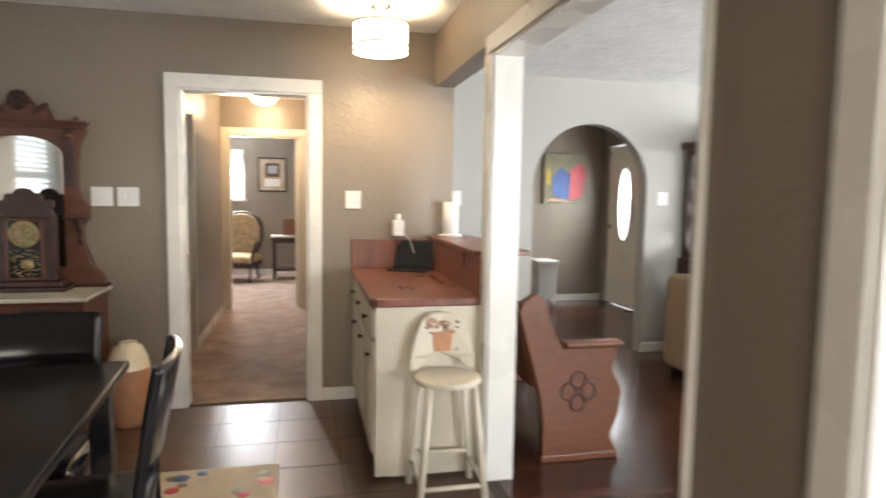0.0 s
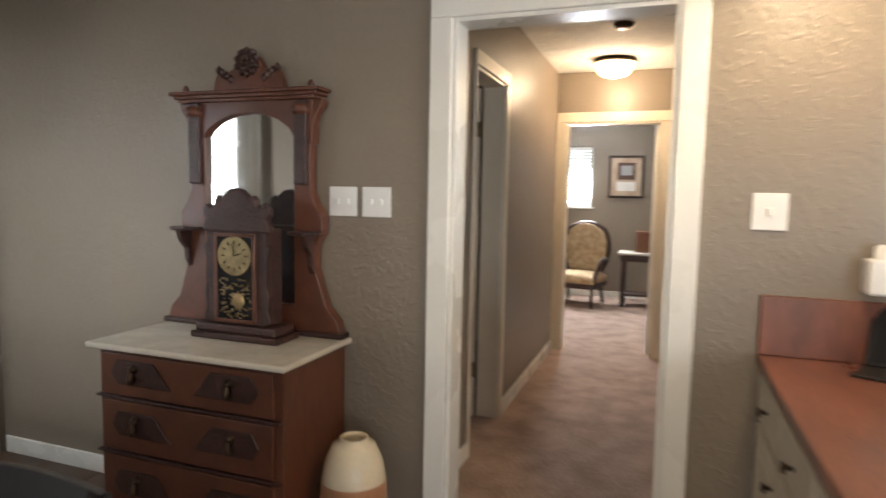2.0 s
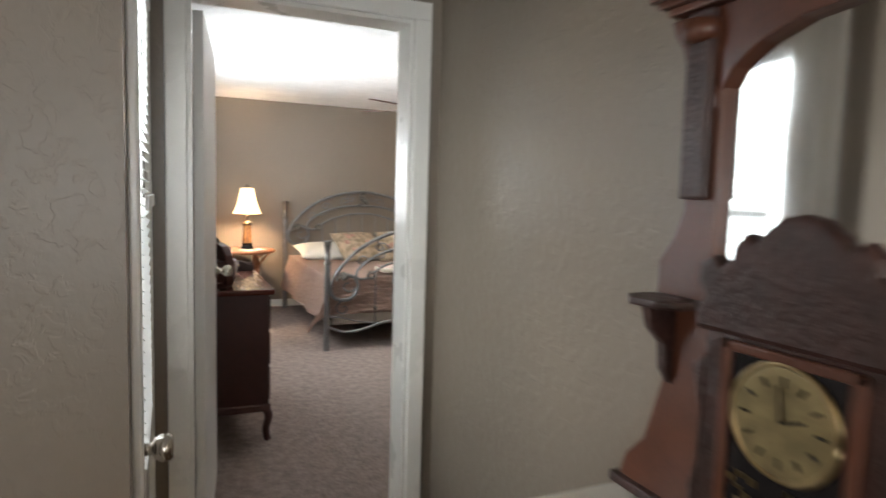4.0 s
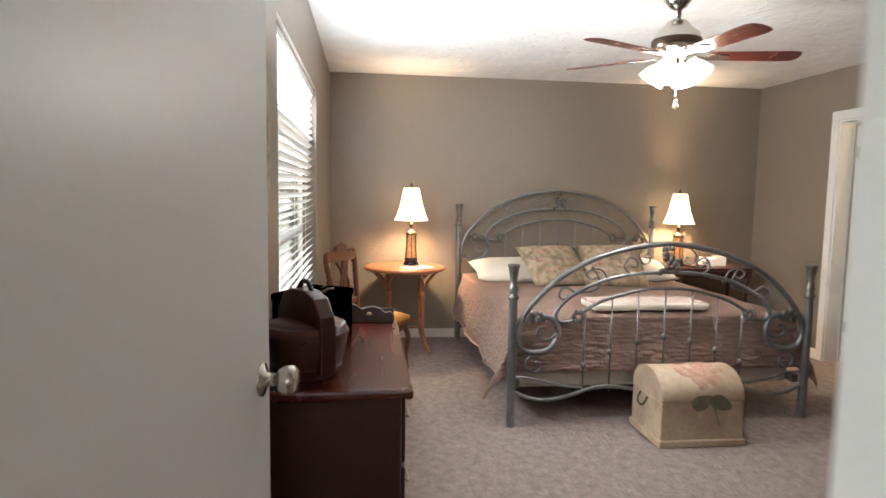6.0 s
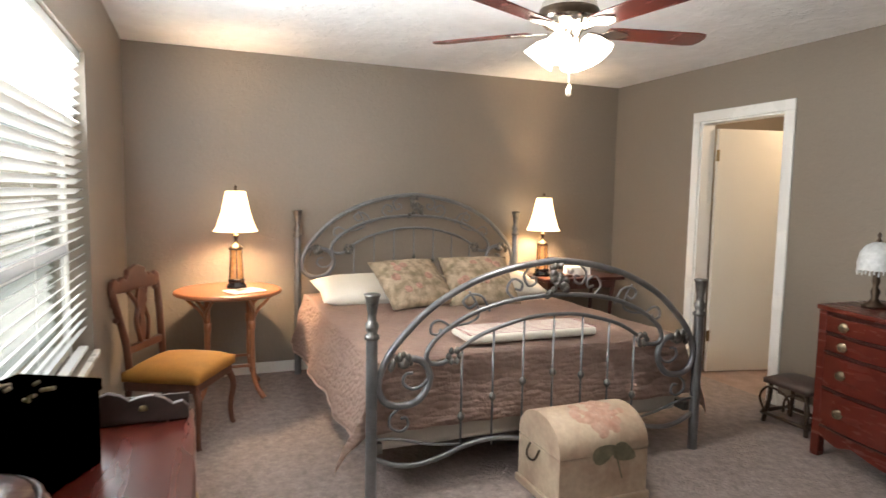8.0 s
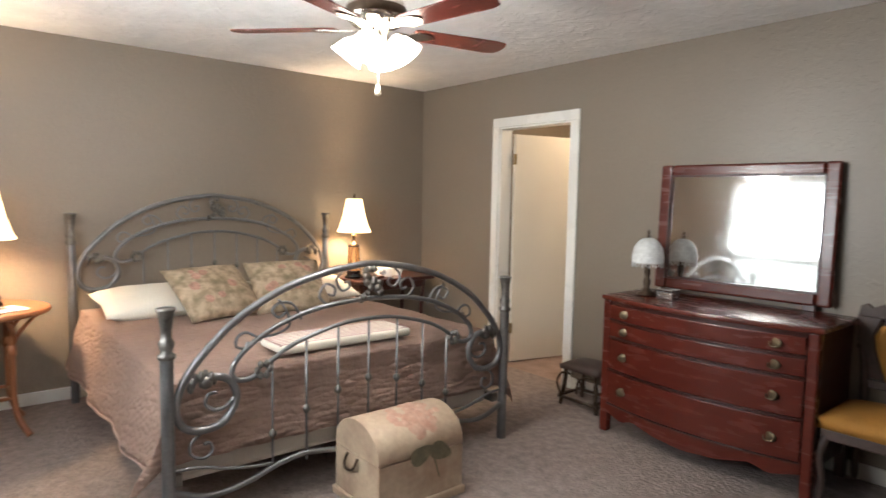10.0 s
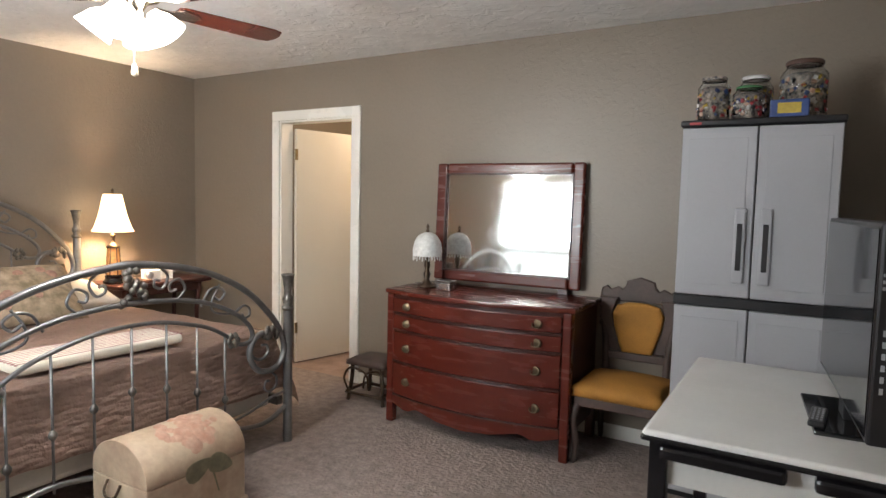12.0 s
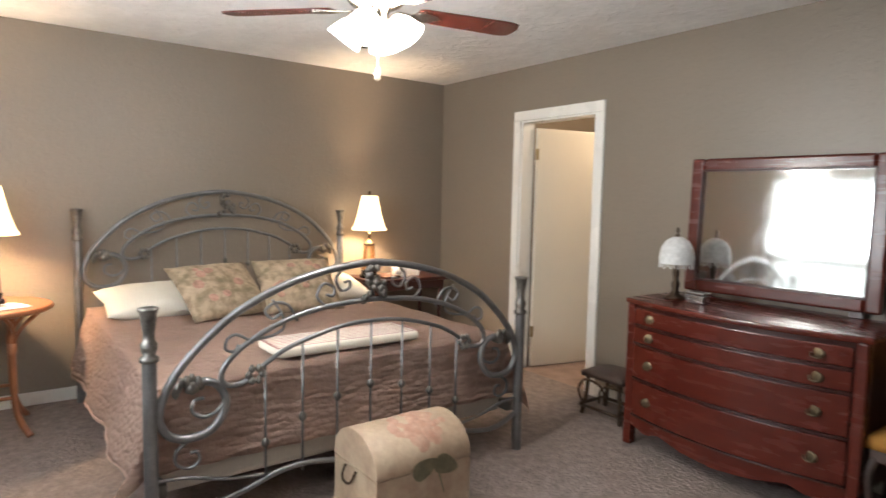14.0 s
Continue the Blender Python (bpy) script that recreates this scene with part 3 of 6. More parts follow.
d = tagged(thing("door_bedroom", pose(-2.915, 3.722, 0.012, 0, 0, 180 - 6.4), "plain off-white door standing open into the bedroom", "door"), kind="structure")
part("leaf", B(0, 0, 0, 0.79, 0.035, 1.975, 0.003), "door_white", d)
knob(d, 0.728, 0.035, 1.0, 1)
knob(d, 0.728, 0.0, 1.0, -1)
part("latch_plate", B(0.79, 0.008, 0.9, 0.792, 0.028, 0.96, 0), "nickel", d)
d = tagged(thing("door_closet", pose(-7.04, 7.985, 0.012, 0, 0, 77), "plain cream flush door standing ajar", "door"), kind="structure")
part("leaf", B(0, 0, 0, 0.715, 0.035, 1.955, 0.003), "door", d)
knob(d, 0.63, 0, 0.96, -1, "brass")
knob(d, 0.63, 0.035, 0.96, 1, "brass")
for z in (0.25, 1.70):
    part("hinge", B(-0.014, -0.004, z, 0.012, 0.004, z + 0.09, 0.001), "brass", d)
d = tagged(thing("door_back", pose(-2.64, 3.50, 0.012), "white back door with a tall blind-covered glass panel", "door"), kind="structure")
for nm, b_ in (("stile", (0, 0, 0, 0.11, 0.045, 2.0)), ("stile", (0.59, 0, 0, 0.70, 0.045, 2.0)), ("rail", (0.11, 0, 0, 0.59, 0.045, 0.72)), ("rail", (0.11, 0, 1.88, 0.59, 0.045, 2.0))):
    part(nm, B(*b_, 0.003), "trim", d)
p = part("pane", B(0.11, 0.01, 0.72, 0.59, 0.014, 1.88, 0), "glass", d)
p.visible_shadow = False
part("blind_headrail", B(0.12, 0.03, 1.85, 0.58, 0.07, 1.89), "blind", d)
s0 = None
for i in range(42):
    m = pose(0.35, 0.052, 1.84 - i * 0.026, -32, 0, 0)
    if s0 is None:
        s0 = part("slat", B(-0.23, -0.0125, -0.001, 0.23, 0.0125, 0.001, 0), "blind", d)
        s0.matrix_basis = m
    else:
        share("slat", s0, m, d)
part("blind_mullion", B(0.12, 0.066, 1.33, 0.58, 0.074, 1.36, 0.001), "blind", d)
knob(d, 0.645, 0.045, 0.84, 1)
# hall side door and far room door, open
d = tagged(thing("door_hall_side", pose(-0.665, 5.955, 0.012, 0, 0, 176), "cream flush door standing open off the hall", "door"), kind="structure")
part("leaf", B(0, 0, 0, 0.565, 0.035, 1.985, 0.003), "trim_cream", d)
knob(d, 0.51, 0.035, 0.94, 1, "brass")
for z in (0.25, 1.70):
    part("hinge", B(-0.012, 0.03, z, 0.01, 0.039, z + 0.09, 0.001), "brass", d)
d = tagged(thing("door_far", pose(0.315, 7.98, 0.012, 0, 0, 82), "white door standing open into the far room", "door"), kind="structure")
part("leaf", B(0, 0, 0, 0.75, 0.035, 1.98, 0.003), "trim", d)
# front door with an oval light
d = tagged(thing("door_front", pose(4.31, 7.01, 0.012, 0, 0, 90), "cream front door with a tall oval glass", "door"), kind="structure")
n = 28
ring = [(0.425 + 0.15 * math.cos(2 * math.pi * i / n), 1.28 + 0.45 * math.sin(2 * math.pi * i / n)) for i in range(n)]
bm = bmesh.new()
outer = []
for px_, pz_ in ring:
    dx_, dz_ = px_ - 0.425, pz_ - 1.28
    k_ = min(0.425 / abs(dx_) if abs(dx_) > 1e-6 else 99, (0.72 if dz_ > 0 else 1.28) / abs(dz_) if abs(dz_) > 1e-6 else 99)
    outer.append((0.425 + dx_ * k_, 1.28 + dz_ * k_))
for i in range(n):
    j = (i + 1) % n
    q = [bm.verts.new((u, 0.04, v)) for u, v in (ring[i], ring[j], outer[j], outer[i])]
    bm.faces.new(q)
    q2 = [bm.verts.new((u, 0.0, v)) for u, v in (ring[i], ring[j], outer[j], outer[i])]
    bm.faces.new(q2[::-1])
    bm.faces.new((q[0], q2[0], q2[1], q[1]))
for u, v in ((0, 0), (0.85, 0), (0, 2.0), (0.85, 2.0)):
    bx(bm, max(u - 0.06, 0), 0.002, max(v - 0.06, 0), min(u + 0.06, 0.85), 0.038, min(v + 0.06, 2.0))
part("leaf", bm, "door", d)
part("oval_frame", tube([(u, 0.045, v) for u, v in ring + ring[:1]], 0.014, 8, smooth=False), "trim", d)
o_ = part("oval_glass", slab(ring, 0.018, 0.022, "y", 0), "glass", d)
o_.visible_shadow = False
knob(d, 0.79, 0.04, 0.98, 1, "brass")
for u0, u1 in ((0.11, 0.38), (0.47, 0.74)):
    part("raised_panel", B(u0, 0.037, 0.18, u1, 0.05, 0.68, 0.006), "door", d)
# another added glowing panel, outdoor brightness behind the oval glass
tagged(part("backdrop", B(5.2, 5.6, -0.2, 5.25, 9.5, 3.5, 0), "outside"), "plain glowing panel for the bright outdoors behind the front door", "backdrop", kind="structure")

# ---- bedroom ----


def bed_end(parent, z_up, post_h, x, foot):
    """One end of the iron bed: posts, scrolling arches, balusters. Across is y from -0.94 to 0.94."""
    post_prof = [(0.026, 0), (0.026, post_h - 0.21), (0.034, post_h - 0.205), (0.034, post_h - 0.19), (0.022, post_h - 0.18), (0.030, post_h - 0.155), (0.030, post_h - 0.14), (0.021, post_h - 0.125), (0.020, post_h - 0.10), (0.032, post_h - 0.02), (0.037, post_h - 0.012), (0.037, post_h - 0.004), (0.022, post_h), (0, post_h)]
    for s in (-1, 1):
        p = part("post", lathe(post_prof[:2], 16, at=(x, s * 0.94, 0)), "pewter", parent)
        part("finial", lathe(post_prof[1:], 16, at=(x, s * 0.94, 0)), "pewter_dark", p, "flared antique finial with collars")

    def line(pts, s):
        return [(x, s * a, b + z_up) for a, b in pts]
    outer = [(0, 1.094), (-.13, 1.082), (-.25, 1.062), (-.40, 1.022), (-.54, .962), (-.66, .89), (-.757, .805), (-.84, .715), (-.888, .635), (-.910, .55), (-.89, .485), (-.845, .452), (-.78, .445), (-.72, .462), (-.675, .515), (-.662, .575), (-.69, .635), (-.74, .66), (-.79, .655)]
    part("arch", tube(line(outer, 1)[::-1] + line(outer, -1)[1:], 0.0165, 10), "pewter", parent)
    mid = [(0, .923), (-.13, .918), (-.25, .906), (-.37, .880), (-.47, .845), (-.55, .805), (-.61, .765), (-.665, .71), (-.68, .66), (-.655, .63), (-.60, .628), (-.555, .65)]
    part("middle_arch", tube(line(mid, 1)[::-1] + line(mid, -1)[1:], 0.012, 8), "pewter", parent)
    low = [(0, .825), (-.12, .82), (-.23, .80), (-.373, .76), (-.45, .725), (-.53, .675)]
    part("lower_arch", tube(line(low, 1)[::-1] + line(low, -1)[1:], 0.010, 8), "pewter", parent)
    # baluster heights follow the lower arch
    base = 0.20 if foot else 0.55 - z_up
    for k, (a, top, kn) in enumerate(((-.50, .70, .36), (-.335, .772, .44), (-.17, .815, .50), (0, .825, .53), (.17, .815, .50), (.335, .772, .44), (.50, .70, .36))):
        b = part("baluster", tube([(x, a, base + z_up), (x, a, top + z_up)], 0.0055, 8, smooth=False), "pewter", parent)
        kz = kn + z_up if foot else kn + z_up + 0.06
        part("knuckle", lathe([(0.006, -0.022), (0.010, -0.017), (0.017, -0.006), (0.017, 0.006), (0.010, 0.017), (0.006, 0.022)], 12, at=(x, a, kz)), "pewter_dark", b)
    # scrolls, leaves and rosettes
    for s in (-1, 1):
        for pts, r in ((((-.36, .86), (-.40, .93), (-.46, .945), (-.50, .915), (-.47, .88), (-.435, .90)), .0065), (((-.22, .905), (-.27, .955), (-.24, 1.01), (-.19, .99), (-.195, .955), (-.225, .962)), .0065),
                       (((-.55, .79), (-.615, .83), (-.655, .815), (-.66, .775), (-.625, .765), (-.61, .79)), .0065), (((-.47, .96), (-.43, .90), (-.42, .84), (-.47, .81), (-.55, .80)), .006),
                       (((-.13, 1.08), (-.18, 1.03), (-.155, .975), (-.115, .985), (-.115, 1.015), (-.14, 1.01)), .0065)):
            part("scroll", tube([(x, -s * a, b + z_up) for a, b in pts], r, 6), "pewter", parent)
        sy = -s
        part("small_scroll", tube([(x, sy * a, b + z_up) for a, b in ((-.66, .575), (-.70, .53), (-.75, .52), (-.79, .55), (-.78, .59), (-.745, .595))], 0.008, 6), "pewter", parent)
        if foot:
            part("low_scroll", tube([(x, sy * a, b) for a, b in ((-.80, .44), (-.85, .40), (-.85, .35), (-.80, .325), (-.765, .35), (-.775, .385), (-.80, .385))], 0.007, 6), "pewter", parent)
        bm = bmesh.new()
        for i in range(7):
            an = math.pi * (0.15 + i / 7)
            lathe([(0, -0.026), (0.013, -0.012), (0.016, 0.004), (0.009, 0.02), (0, 0.026)], 8, bm, (x + 0.012 * (i % 2), sy * (-.80 + 0.05 * math.cos(an)), .645 + z_up + 0.045 * math.sin(an) - 0.015))
        lathe([(0, -0.032), (0.026, -0.018), (0.030, 0.004), (0.018, 0.024), (0, 0.032)], 10, bm, (x, sy * -.79, .645 + z_up))
        part("leaf_finial", bm, "pewter_dark", parent, "cast acanthus leaf boss")
        bm = bmesh.new()
        for i in range(6):
            an = 2 * math.pi * i / 6
            lathe([(0, -0.02), (0.013, -0.010), (0.015, 0.002), (0.008, 0.014), (0, 0.02)], 8, bm, (x + 0.01, sy * (-.545 + 0.028 * math.cos(an)), .66 + z_up + 0.028 * math.sin(an)))
        part("rosette", bm, "pewter_dark", parent, "cast leaf rosette")
    bm = bmesh.new()
    random.seed(5)
    for i in range(26):
        an, rr = random.uniform(0, 2 * math.pi), random.uniform(0, 1)
        a = 0.075 * rr * math.cos(an) * 1.0
        z = 0.985 + 0.07 * rr * math.sin(an) + (0.02 if abs(a) < 0.03 else -0.015)
        lathe([(0, -0.02), (0.014, -0.012), (0.018, 0), (0.013, 0.012), (0, 0.02)], 8, bm, (x + random.uniform(-0.012, 0.02), a, z + z_up))
    part("centre_ornament", bm, "pewter_dark", parent, "cast flower basket ornament")
    if foot:
        br = [(-.93, .215), (-.83, .17), (-.73, .155), (-.60, .175), (-.47, .215), (-.33, .23), (-.15, .205), (0, .195), (.15, .205), (.33, .23), (.47, .215), (.60, .175), (.73, .155), (.83, .17), (.93, .215)]
        part("bottom_rail", tube([(x, a, b) for a, b in br], 0.013, 8), "pewter", parent)
        for s in (-1, 1):
            part("vine_rail", tube([(x, s * a, b) for a, b in ((.93, .30), (.82, .29), (.70, .255), (.60, .235), (.50, .225))], 0.007, 6), "pewter", parent)


bed = thing("bed", pose(-5.893, 5.80, 0), "scrolling pewter iron bed with arched head and foot boards", "bed")
bed_end(bed, 0.0, 0.972, 0.0, True)
bed_end(bed, 0.31, 1.275, -2.155, False)
for s in (-1, 1):
    part("side_rail", B(-2.15, s * 0.90 - 0.02, 0.22, -0.02, s * 0.90 + 0.02, 0.27, 0.003), "pewter_dark", bed)
for s in (-1, 0, 1):
    part("support_leg", B(-1.1, s * 0.6 - 0.02, 0, -1.06, s * 0.6 + 0.02, 0.22, 0.003), "black", bed)
part("box_spring", B(-2.12, -0.90, 0.20, -0.09, 0.90, 0.40, 0.03, 3), "mattress", bed, "white cloth box spring")
part("mattress", B(-2.12, -0.90, 0.40, -0.09, 0.90, 0.60, 0.05, 3), "mattress", bed)


def make_quilt():
    bm = bmesh.new()
    L, W, top = 2.03, 0.905, 0.635
    nl, ns = 90, 110
    over_s, over_l = 0.37, 0.34
    g = []
    for i in range(nl + 1):
        row = []
        for j in range(ns + 1):
            l = 0.0 + (L + over_l) * i / nl
            s = -(W + over_s) + 2 * (W + over_s) * j / ns
            ox, oy = max(0, l - L), max(0, abs(s) - W)
            drop = math.hypot(ox, oy)
            sg = 1 if s > 0 else -1
            x = -2.10 + min(l, L) + 0.11 * ox
            fold = 0.016 * math.sin(l * 9 + sg) * min(1, oy / 0.3) + 0.006 * math.sin(l * 23) * min(1, oy / 0.3)
            y = sg * (min(abs(s), W) + 0.27 * oy + fold + 0.65 * ox * oy)
            z = top - 0.95 * drop if drop > 0.03 else top - 0.4 * drop
            if drop == 0:
                z += 0.010 * noise.noise(Vector((l * 3, s * 3, 1))) + 0.004 * noise.noise(Vector((l * 14, s * 14, 4)))
            else:
                f2 = 0.008 * math.sin(s * 33) * min(1, ox / 0.15)
                x += f2 + 0.006 * noise.noise(Vector((l * 9, s * 9, 2)))
                y += 0.008 * noise.noise(Vector((l * 9, s * 9, 7)))
            row.append(bm.verts.new((x, y, max(z, 0.06))))
        g.append(row)
    for i in range(nl):
        for j in range(ns):
            bm.faces.new((g[i][j], g[i + 1][j], g[i + 1][j + 1], g[i][j + 1])).smooth = True
    bmesh.ops.solidify(bm, geom=bm.faces[:], thickness=0.012)
    return bm


def quilt_edge(s):
    pts = []
    for i in range(40):
        l = 2.03 * i / 39
        oy = 0.37
        fold = 0.016 * math.sin(l * 9 + s) + 0.006 * math.sin(l * 23)
        pts.append((-2.10 + l, s * (0.905 + 0.27 * oy + fold), 0.635 - 0.95 * oy - 0.004))
    return tube(pts, 0.006, 6, smooth=False)


q = thing("bedspread", pose(-5.893, 5.80, 0), "rose-beige quilted bedspread draped over the bed", "bedspread")
part("quilt", make_quilt(), "quilt", q)
for s in (-1, 1):
    part("bound_edge", quilt_edge(s), "quilt", q)


def pillow_bm(w, h, t, n=16, power=2.6):
    bm = bmesh.new()
    tops = []
    for sgn in (1, -1):
        g = []
        for i in range(n + 1):
            row = []
            for j in range(n + 1):
                u, v = 2 * i / n - 1, 2 * j / n - 1
                hgt = max(0, (1 - abs(u) ** power) * (1 - abs(v) ** power)) ** 0.55
                pin = 1 - 0.07 * (1 - abs(v)) * abs(u) ** 3
                pin2 = 1 - 0.07 * (1 - abs(u)) * abs(v) ** 3
                row.append(bm.verts.new((w / 2 * u * pin, h / 2 * v * pin2, sgn * t / 2 * hgt + 0.006 * noise.noise(Vector((u * 3, v * 3, sgn))))))
            g.append(row)
        for i in range(n):
            for j in range(n):
                f = (g[i][j], g[i + 1][j], g[i + 1][j + 1], g[i][j + 1])
                bm.faces.new(f if sgn > 0 else f[::-1]).smooth = True
    bmesh.ops.remove_doubles(bm, verts=bm.verts, dist=0.004)
    return bm


for y, rz in ((5.29, 3), (6.33, -3)):
    t = thing("sleeping_pillow", pose(-7.62, y, 0.715, 12, 0, 90 + rz), "ivory cotton pillow on the bed", "pillow", "ivory pillows on the bed")
    part("pillow_body", pillow_bm(0.74, 0.46, 0.17), "sheet", t)
for y, rz, ry in ((5.55, 14, 38), (6.06, -6, 42)):
    t = thing("throw_pillow", pose(-7.33, y, 0.79, 0, ry, rz), "floral tapestry throw pillow leaning on the pillows", "pillow", "tapestry throw pillows")
    part("pillow_body", pillow_bm(0.46, 0.54, 0.17), "fabric_floral", t)
    random.seed(int(y * 100))
    bm = bmesh.new()
    for i in range(7):
        a, b = random.uniform(-0.13, 0.13), random.uniform(-0.17, 0.17)
        zz = 0.085 * max(0, (1 - abs(a / 0.23) ** 2.6) * (1 - abs(b / 0.27) ** 2.6)) ** 0.55
        r = random.uniform(0.025, 0.05)
        lathe([(r, zz - 0.012), (r * 0.8, zz + 0.001), (r * 0.5, zz + 0.004), (0, zz + 0.005)], 9, bm, (a, b, 0))
    tagged(part("woven_rose", bm, "fabric_rose", t, "faded rose woven in the tapestry"), kind="stuff")
t = thing("folded_towel", pose(-6.22, 5.80, 0.648, 0, 0, 0), "folded white towel with dusky red stripes on the bed", "towel")
part("towel_body", B(-0.13, -0.37, 0, 0.14, 0.40, 0.05, 0.02, 3), "sheet", t)
for i in range(9):
    xs = -0.115 + i * 0.029
    part("stripe", B(xs, -0.372, 0.044, xs + 0.006, 0.402, 0.0515, 0.001), "stripe", t)

# dome-topped painted chest
t = thing("dome_chest", pose(-5.70, 5.855, 0), "cream dome-topped chest painted with a rose", "chest")
w2, d2, hb = 0.242, 0.185, 0.245
part("chest_body", B(-d2, -w2, 0.03, d2, w2, hb, 0.006), "chest", t)
part("plinth", B(-d2 - 0.012, -w2 - 0.012, 0, d2 + 0.012, w2 + 0.012, 0.04, 0.008), "chest", t)
prof = [(-d2, hb + 0.004)] + [(-d2 * math.cos(math.pi * i / 36), hb + 0.025 + 0.14 * math.sin(math.pi * i / 36)) for i in range(37)] + [(d2, hb + 0.004)]
bm = bmesh.new()
slab(prof, -w2, w2, "y", 0.003, bm)
for f in bm.faces:
    f.smooth = len(f.verts) == 4
part("dome_lid", bm, "chest", t)
part("handle", tube([(0.02, -w2 - 0.005, 0.235), (0.012, -w2 - 0.025, 0.19), (-0.03, -w2 - 0.03, 0.18), (-0.06, -w2 - 0.025, 0.20), (-0.065, -w2 - 0.005, 0.24)], 0.006, 6), "bronze", t, "dark metal drop handle")
random.seed(9)
bm, bm2 = bmesh.new(), bmesh.new()
for i in range(64):
    an, rr = random.uniform(0, 6.28), 0.125 * math.sqrt(random.random())
    yy = 0.03 + rr * math.cos(an)
    th = 1.15 + rr * math.sin(an) / 0.17
    xx, zz = d2 * math.cos(th), hb + 0.025 + 0.14 * math.sin(th)
    rad = random.uniform(0.018, 0.034)
    b3 = lathe([(rad, 0), (rad * 0.7, 0.003), (0, 0.004)], 9)
    b3.transform(pose(xx, yy, zz, 0, 90 - math.degrees(th) * 0.9, 0))
    me_ = bpy.data.meshes.new("tmp")
    b3.to_mesh(me_)
    b3.free()
    bm.from_mesh(me_)
    bpy.data.meshes.remove(me_)
tagged(part("painted_rose", bm, "rose", t, "faded pink rose painted on the lid"), kind="stuff")
for cy, cz, an in ((-0.01, 0.25, 20), (0.10, 0.245, -25)):
    leaf = [(0.075 * math.cos(a) * (1 if math.cos(a) > 0 else 0.8), 0.042 * math.sin(a) * (1 - 0.35 * math.cos(a))) for a in [2 * math.pi * i / 14 for i in range(14)]]
    ca, sa = math.cos(radians(an)), math.sin(radians(an))
    slab([(cy + a * ca - b * sa, cz + a * sa + b * ca) for a, b in leaf], d2 + 0.0005, d2 + 0.003, "x", 0, bm2)
slab([(0.055, 0.24), (0.066, 0.24), (0.10, 0.12), (0.094, 0.12)], d2 + 0.0005, d2 + 0.003, "x", 0, bm2)
part("painted_leaves", bm2, "leafgreen", t, "olive leaves painted on the front")


def table_lamp(x, y, z, label):
    t = thing("table_lamp", pose(x, y, z), label, "lamp", "bedside lamps")
    part("base", lathe([(0, 0), (0.075, 0), (0.075, 0.018), (0.06, 0.028), (0.06, 0.05), (0.066, 0.055), (0.05, 0.065), (0, 0.066)], 6), "black", t)
    b = part("lantern_body", lathe([(0.050, 0.066), (0.038, 0.27), (0, 0.27)], 6), "amber", t, "glowing amber painted lantern body")
    for i in range(6):
        a = 2 * math.pi * i / 6
        part("lantern_bar", tube([(0.052 * math.cos(a), 0.052 * math.sin(a), 0.066), (0.040 * math.cos(a), 0.040 * math.sin(a), 0.27)], 0.004, 6, smooth=False), "bronze", b)
    part("cap", lathe([(0.048, 0.268), (0.05, 0.28), (0.03, 0.30), (0.014, 0.31), (0.011, 0.345), (0.018, 0.35), (0.018, 0.37), (0.006, 0.378), (0.005, 0.68), (0, 0.68)], 12), "bronze", t)
    sh = lathe([(0.150, 0.395), (0.132, 0.425), (0.100, 0.52), (0.066, 0.675), (0.0645, 0.675), (0.0985, 0.52), (0.1305, 0.425), (0.1485, 0.395), (0.150, 0.395)], 8)
    s = part("shade", sh, "shade", t, "lit cream bell shade")
    part("finial", lathe([(0, 0.665), (0.012, 0.68), (0.008, 0.692), (0.012, 0.705), (0, 0.72)], 10), "bronze", t)
    for a in range(3):
        an = 2 * math.pi * a / 3
        part("shade_spoke", tube([(0, 0, 0.672), (0.063 * math.cos(an), 0.063 * math.sin(an), 0.672)], 0.002, 5, smooth=False), "bronze", t)
    return t


# round rattan table
TL = (-7.75, 4.345)
t = thing("round_side_table", pose(TL[0], TL[1], 0), "round orange bamboo side table with bowed legs", "table")
part("tabletop", lathe([(0, 0.70), (0.34, 0.70), (0.352, 0.705), (0.358, 0.715), (0.352, 0.728), (0.34, 0.732), (0, 0.732)], 40), "rattan", t)
for i in range(4):
    a = math.pi / 4 + math.pi / 2 * i
    c_, s_ = math.cos(a), math.sin(a)
    l = part("leg", tube([(0.20 * c_, 0.20 * s_, 0.70), (0.20 * c_, 0.20 * s_, 0.45), (0.205 * c_, 0.205 * s_, 0.2), (0.24 * c_, 0.24 * s_, 0.08), (0.30 * c_, 0.30 * s_, 0.004)], 0.019, 8), "rattan", t)
    part("wrapping", lathe([(0.022, -0.03), (0.025, -0.028), (0.025, 0.028), (0.022, 0.03)], 10, at=(0.20 * c_, 0.20 * s_, 0.50)), "rattan", l)
    for k in (-1, 1):
        b_ = a + k * 0.75
        part("brace", tube([(0.20 * c_, 0.20 * s_, 0.5), (0.21 * c_ + 0.03 * math.cos(b_), 0.21 * s_ + 0.03 * math.sin(b_), 0.6), (0.30 * math.cos(a + k * 0.42), 0.30 * math.sin(a + k * 0.42), 0.70)], 0.011, 6), "rattan", t)
    a2 = a + math.pi / 2
    part("stretcher", tube([(0.205 * c_, 0.205 * s_, 0.22), (0.205 * math.cos(a2), 0.205 * math.sin(a2), 0.22)], 0.011, 6, smooth=False), "rattan", t)
table_lamp(-7.80, 4.40, 0.733, "lit lantern lamp with cream shade on the round table")
t = thing("magazine", pose(-7.60, 4.44, 0.734, 0, 0, 25), "white magazine lying on the round table", "magazine")
part("pages", B(-0.085, -0.115, 0, 0.085, 0.115, 0.008, 0.002), "paper", t)
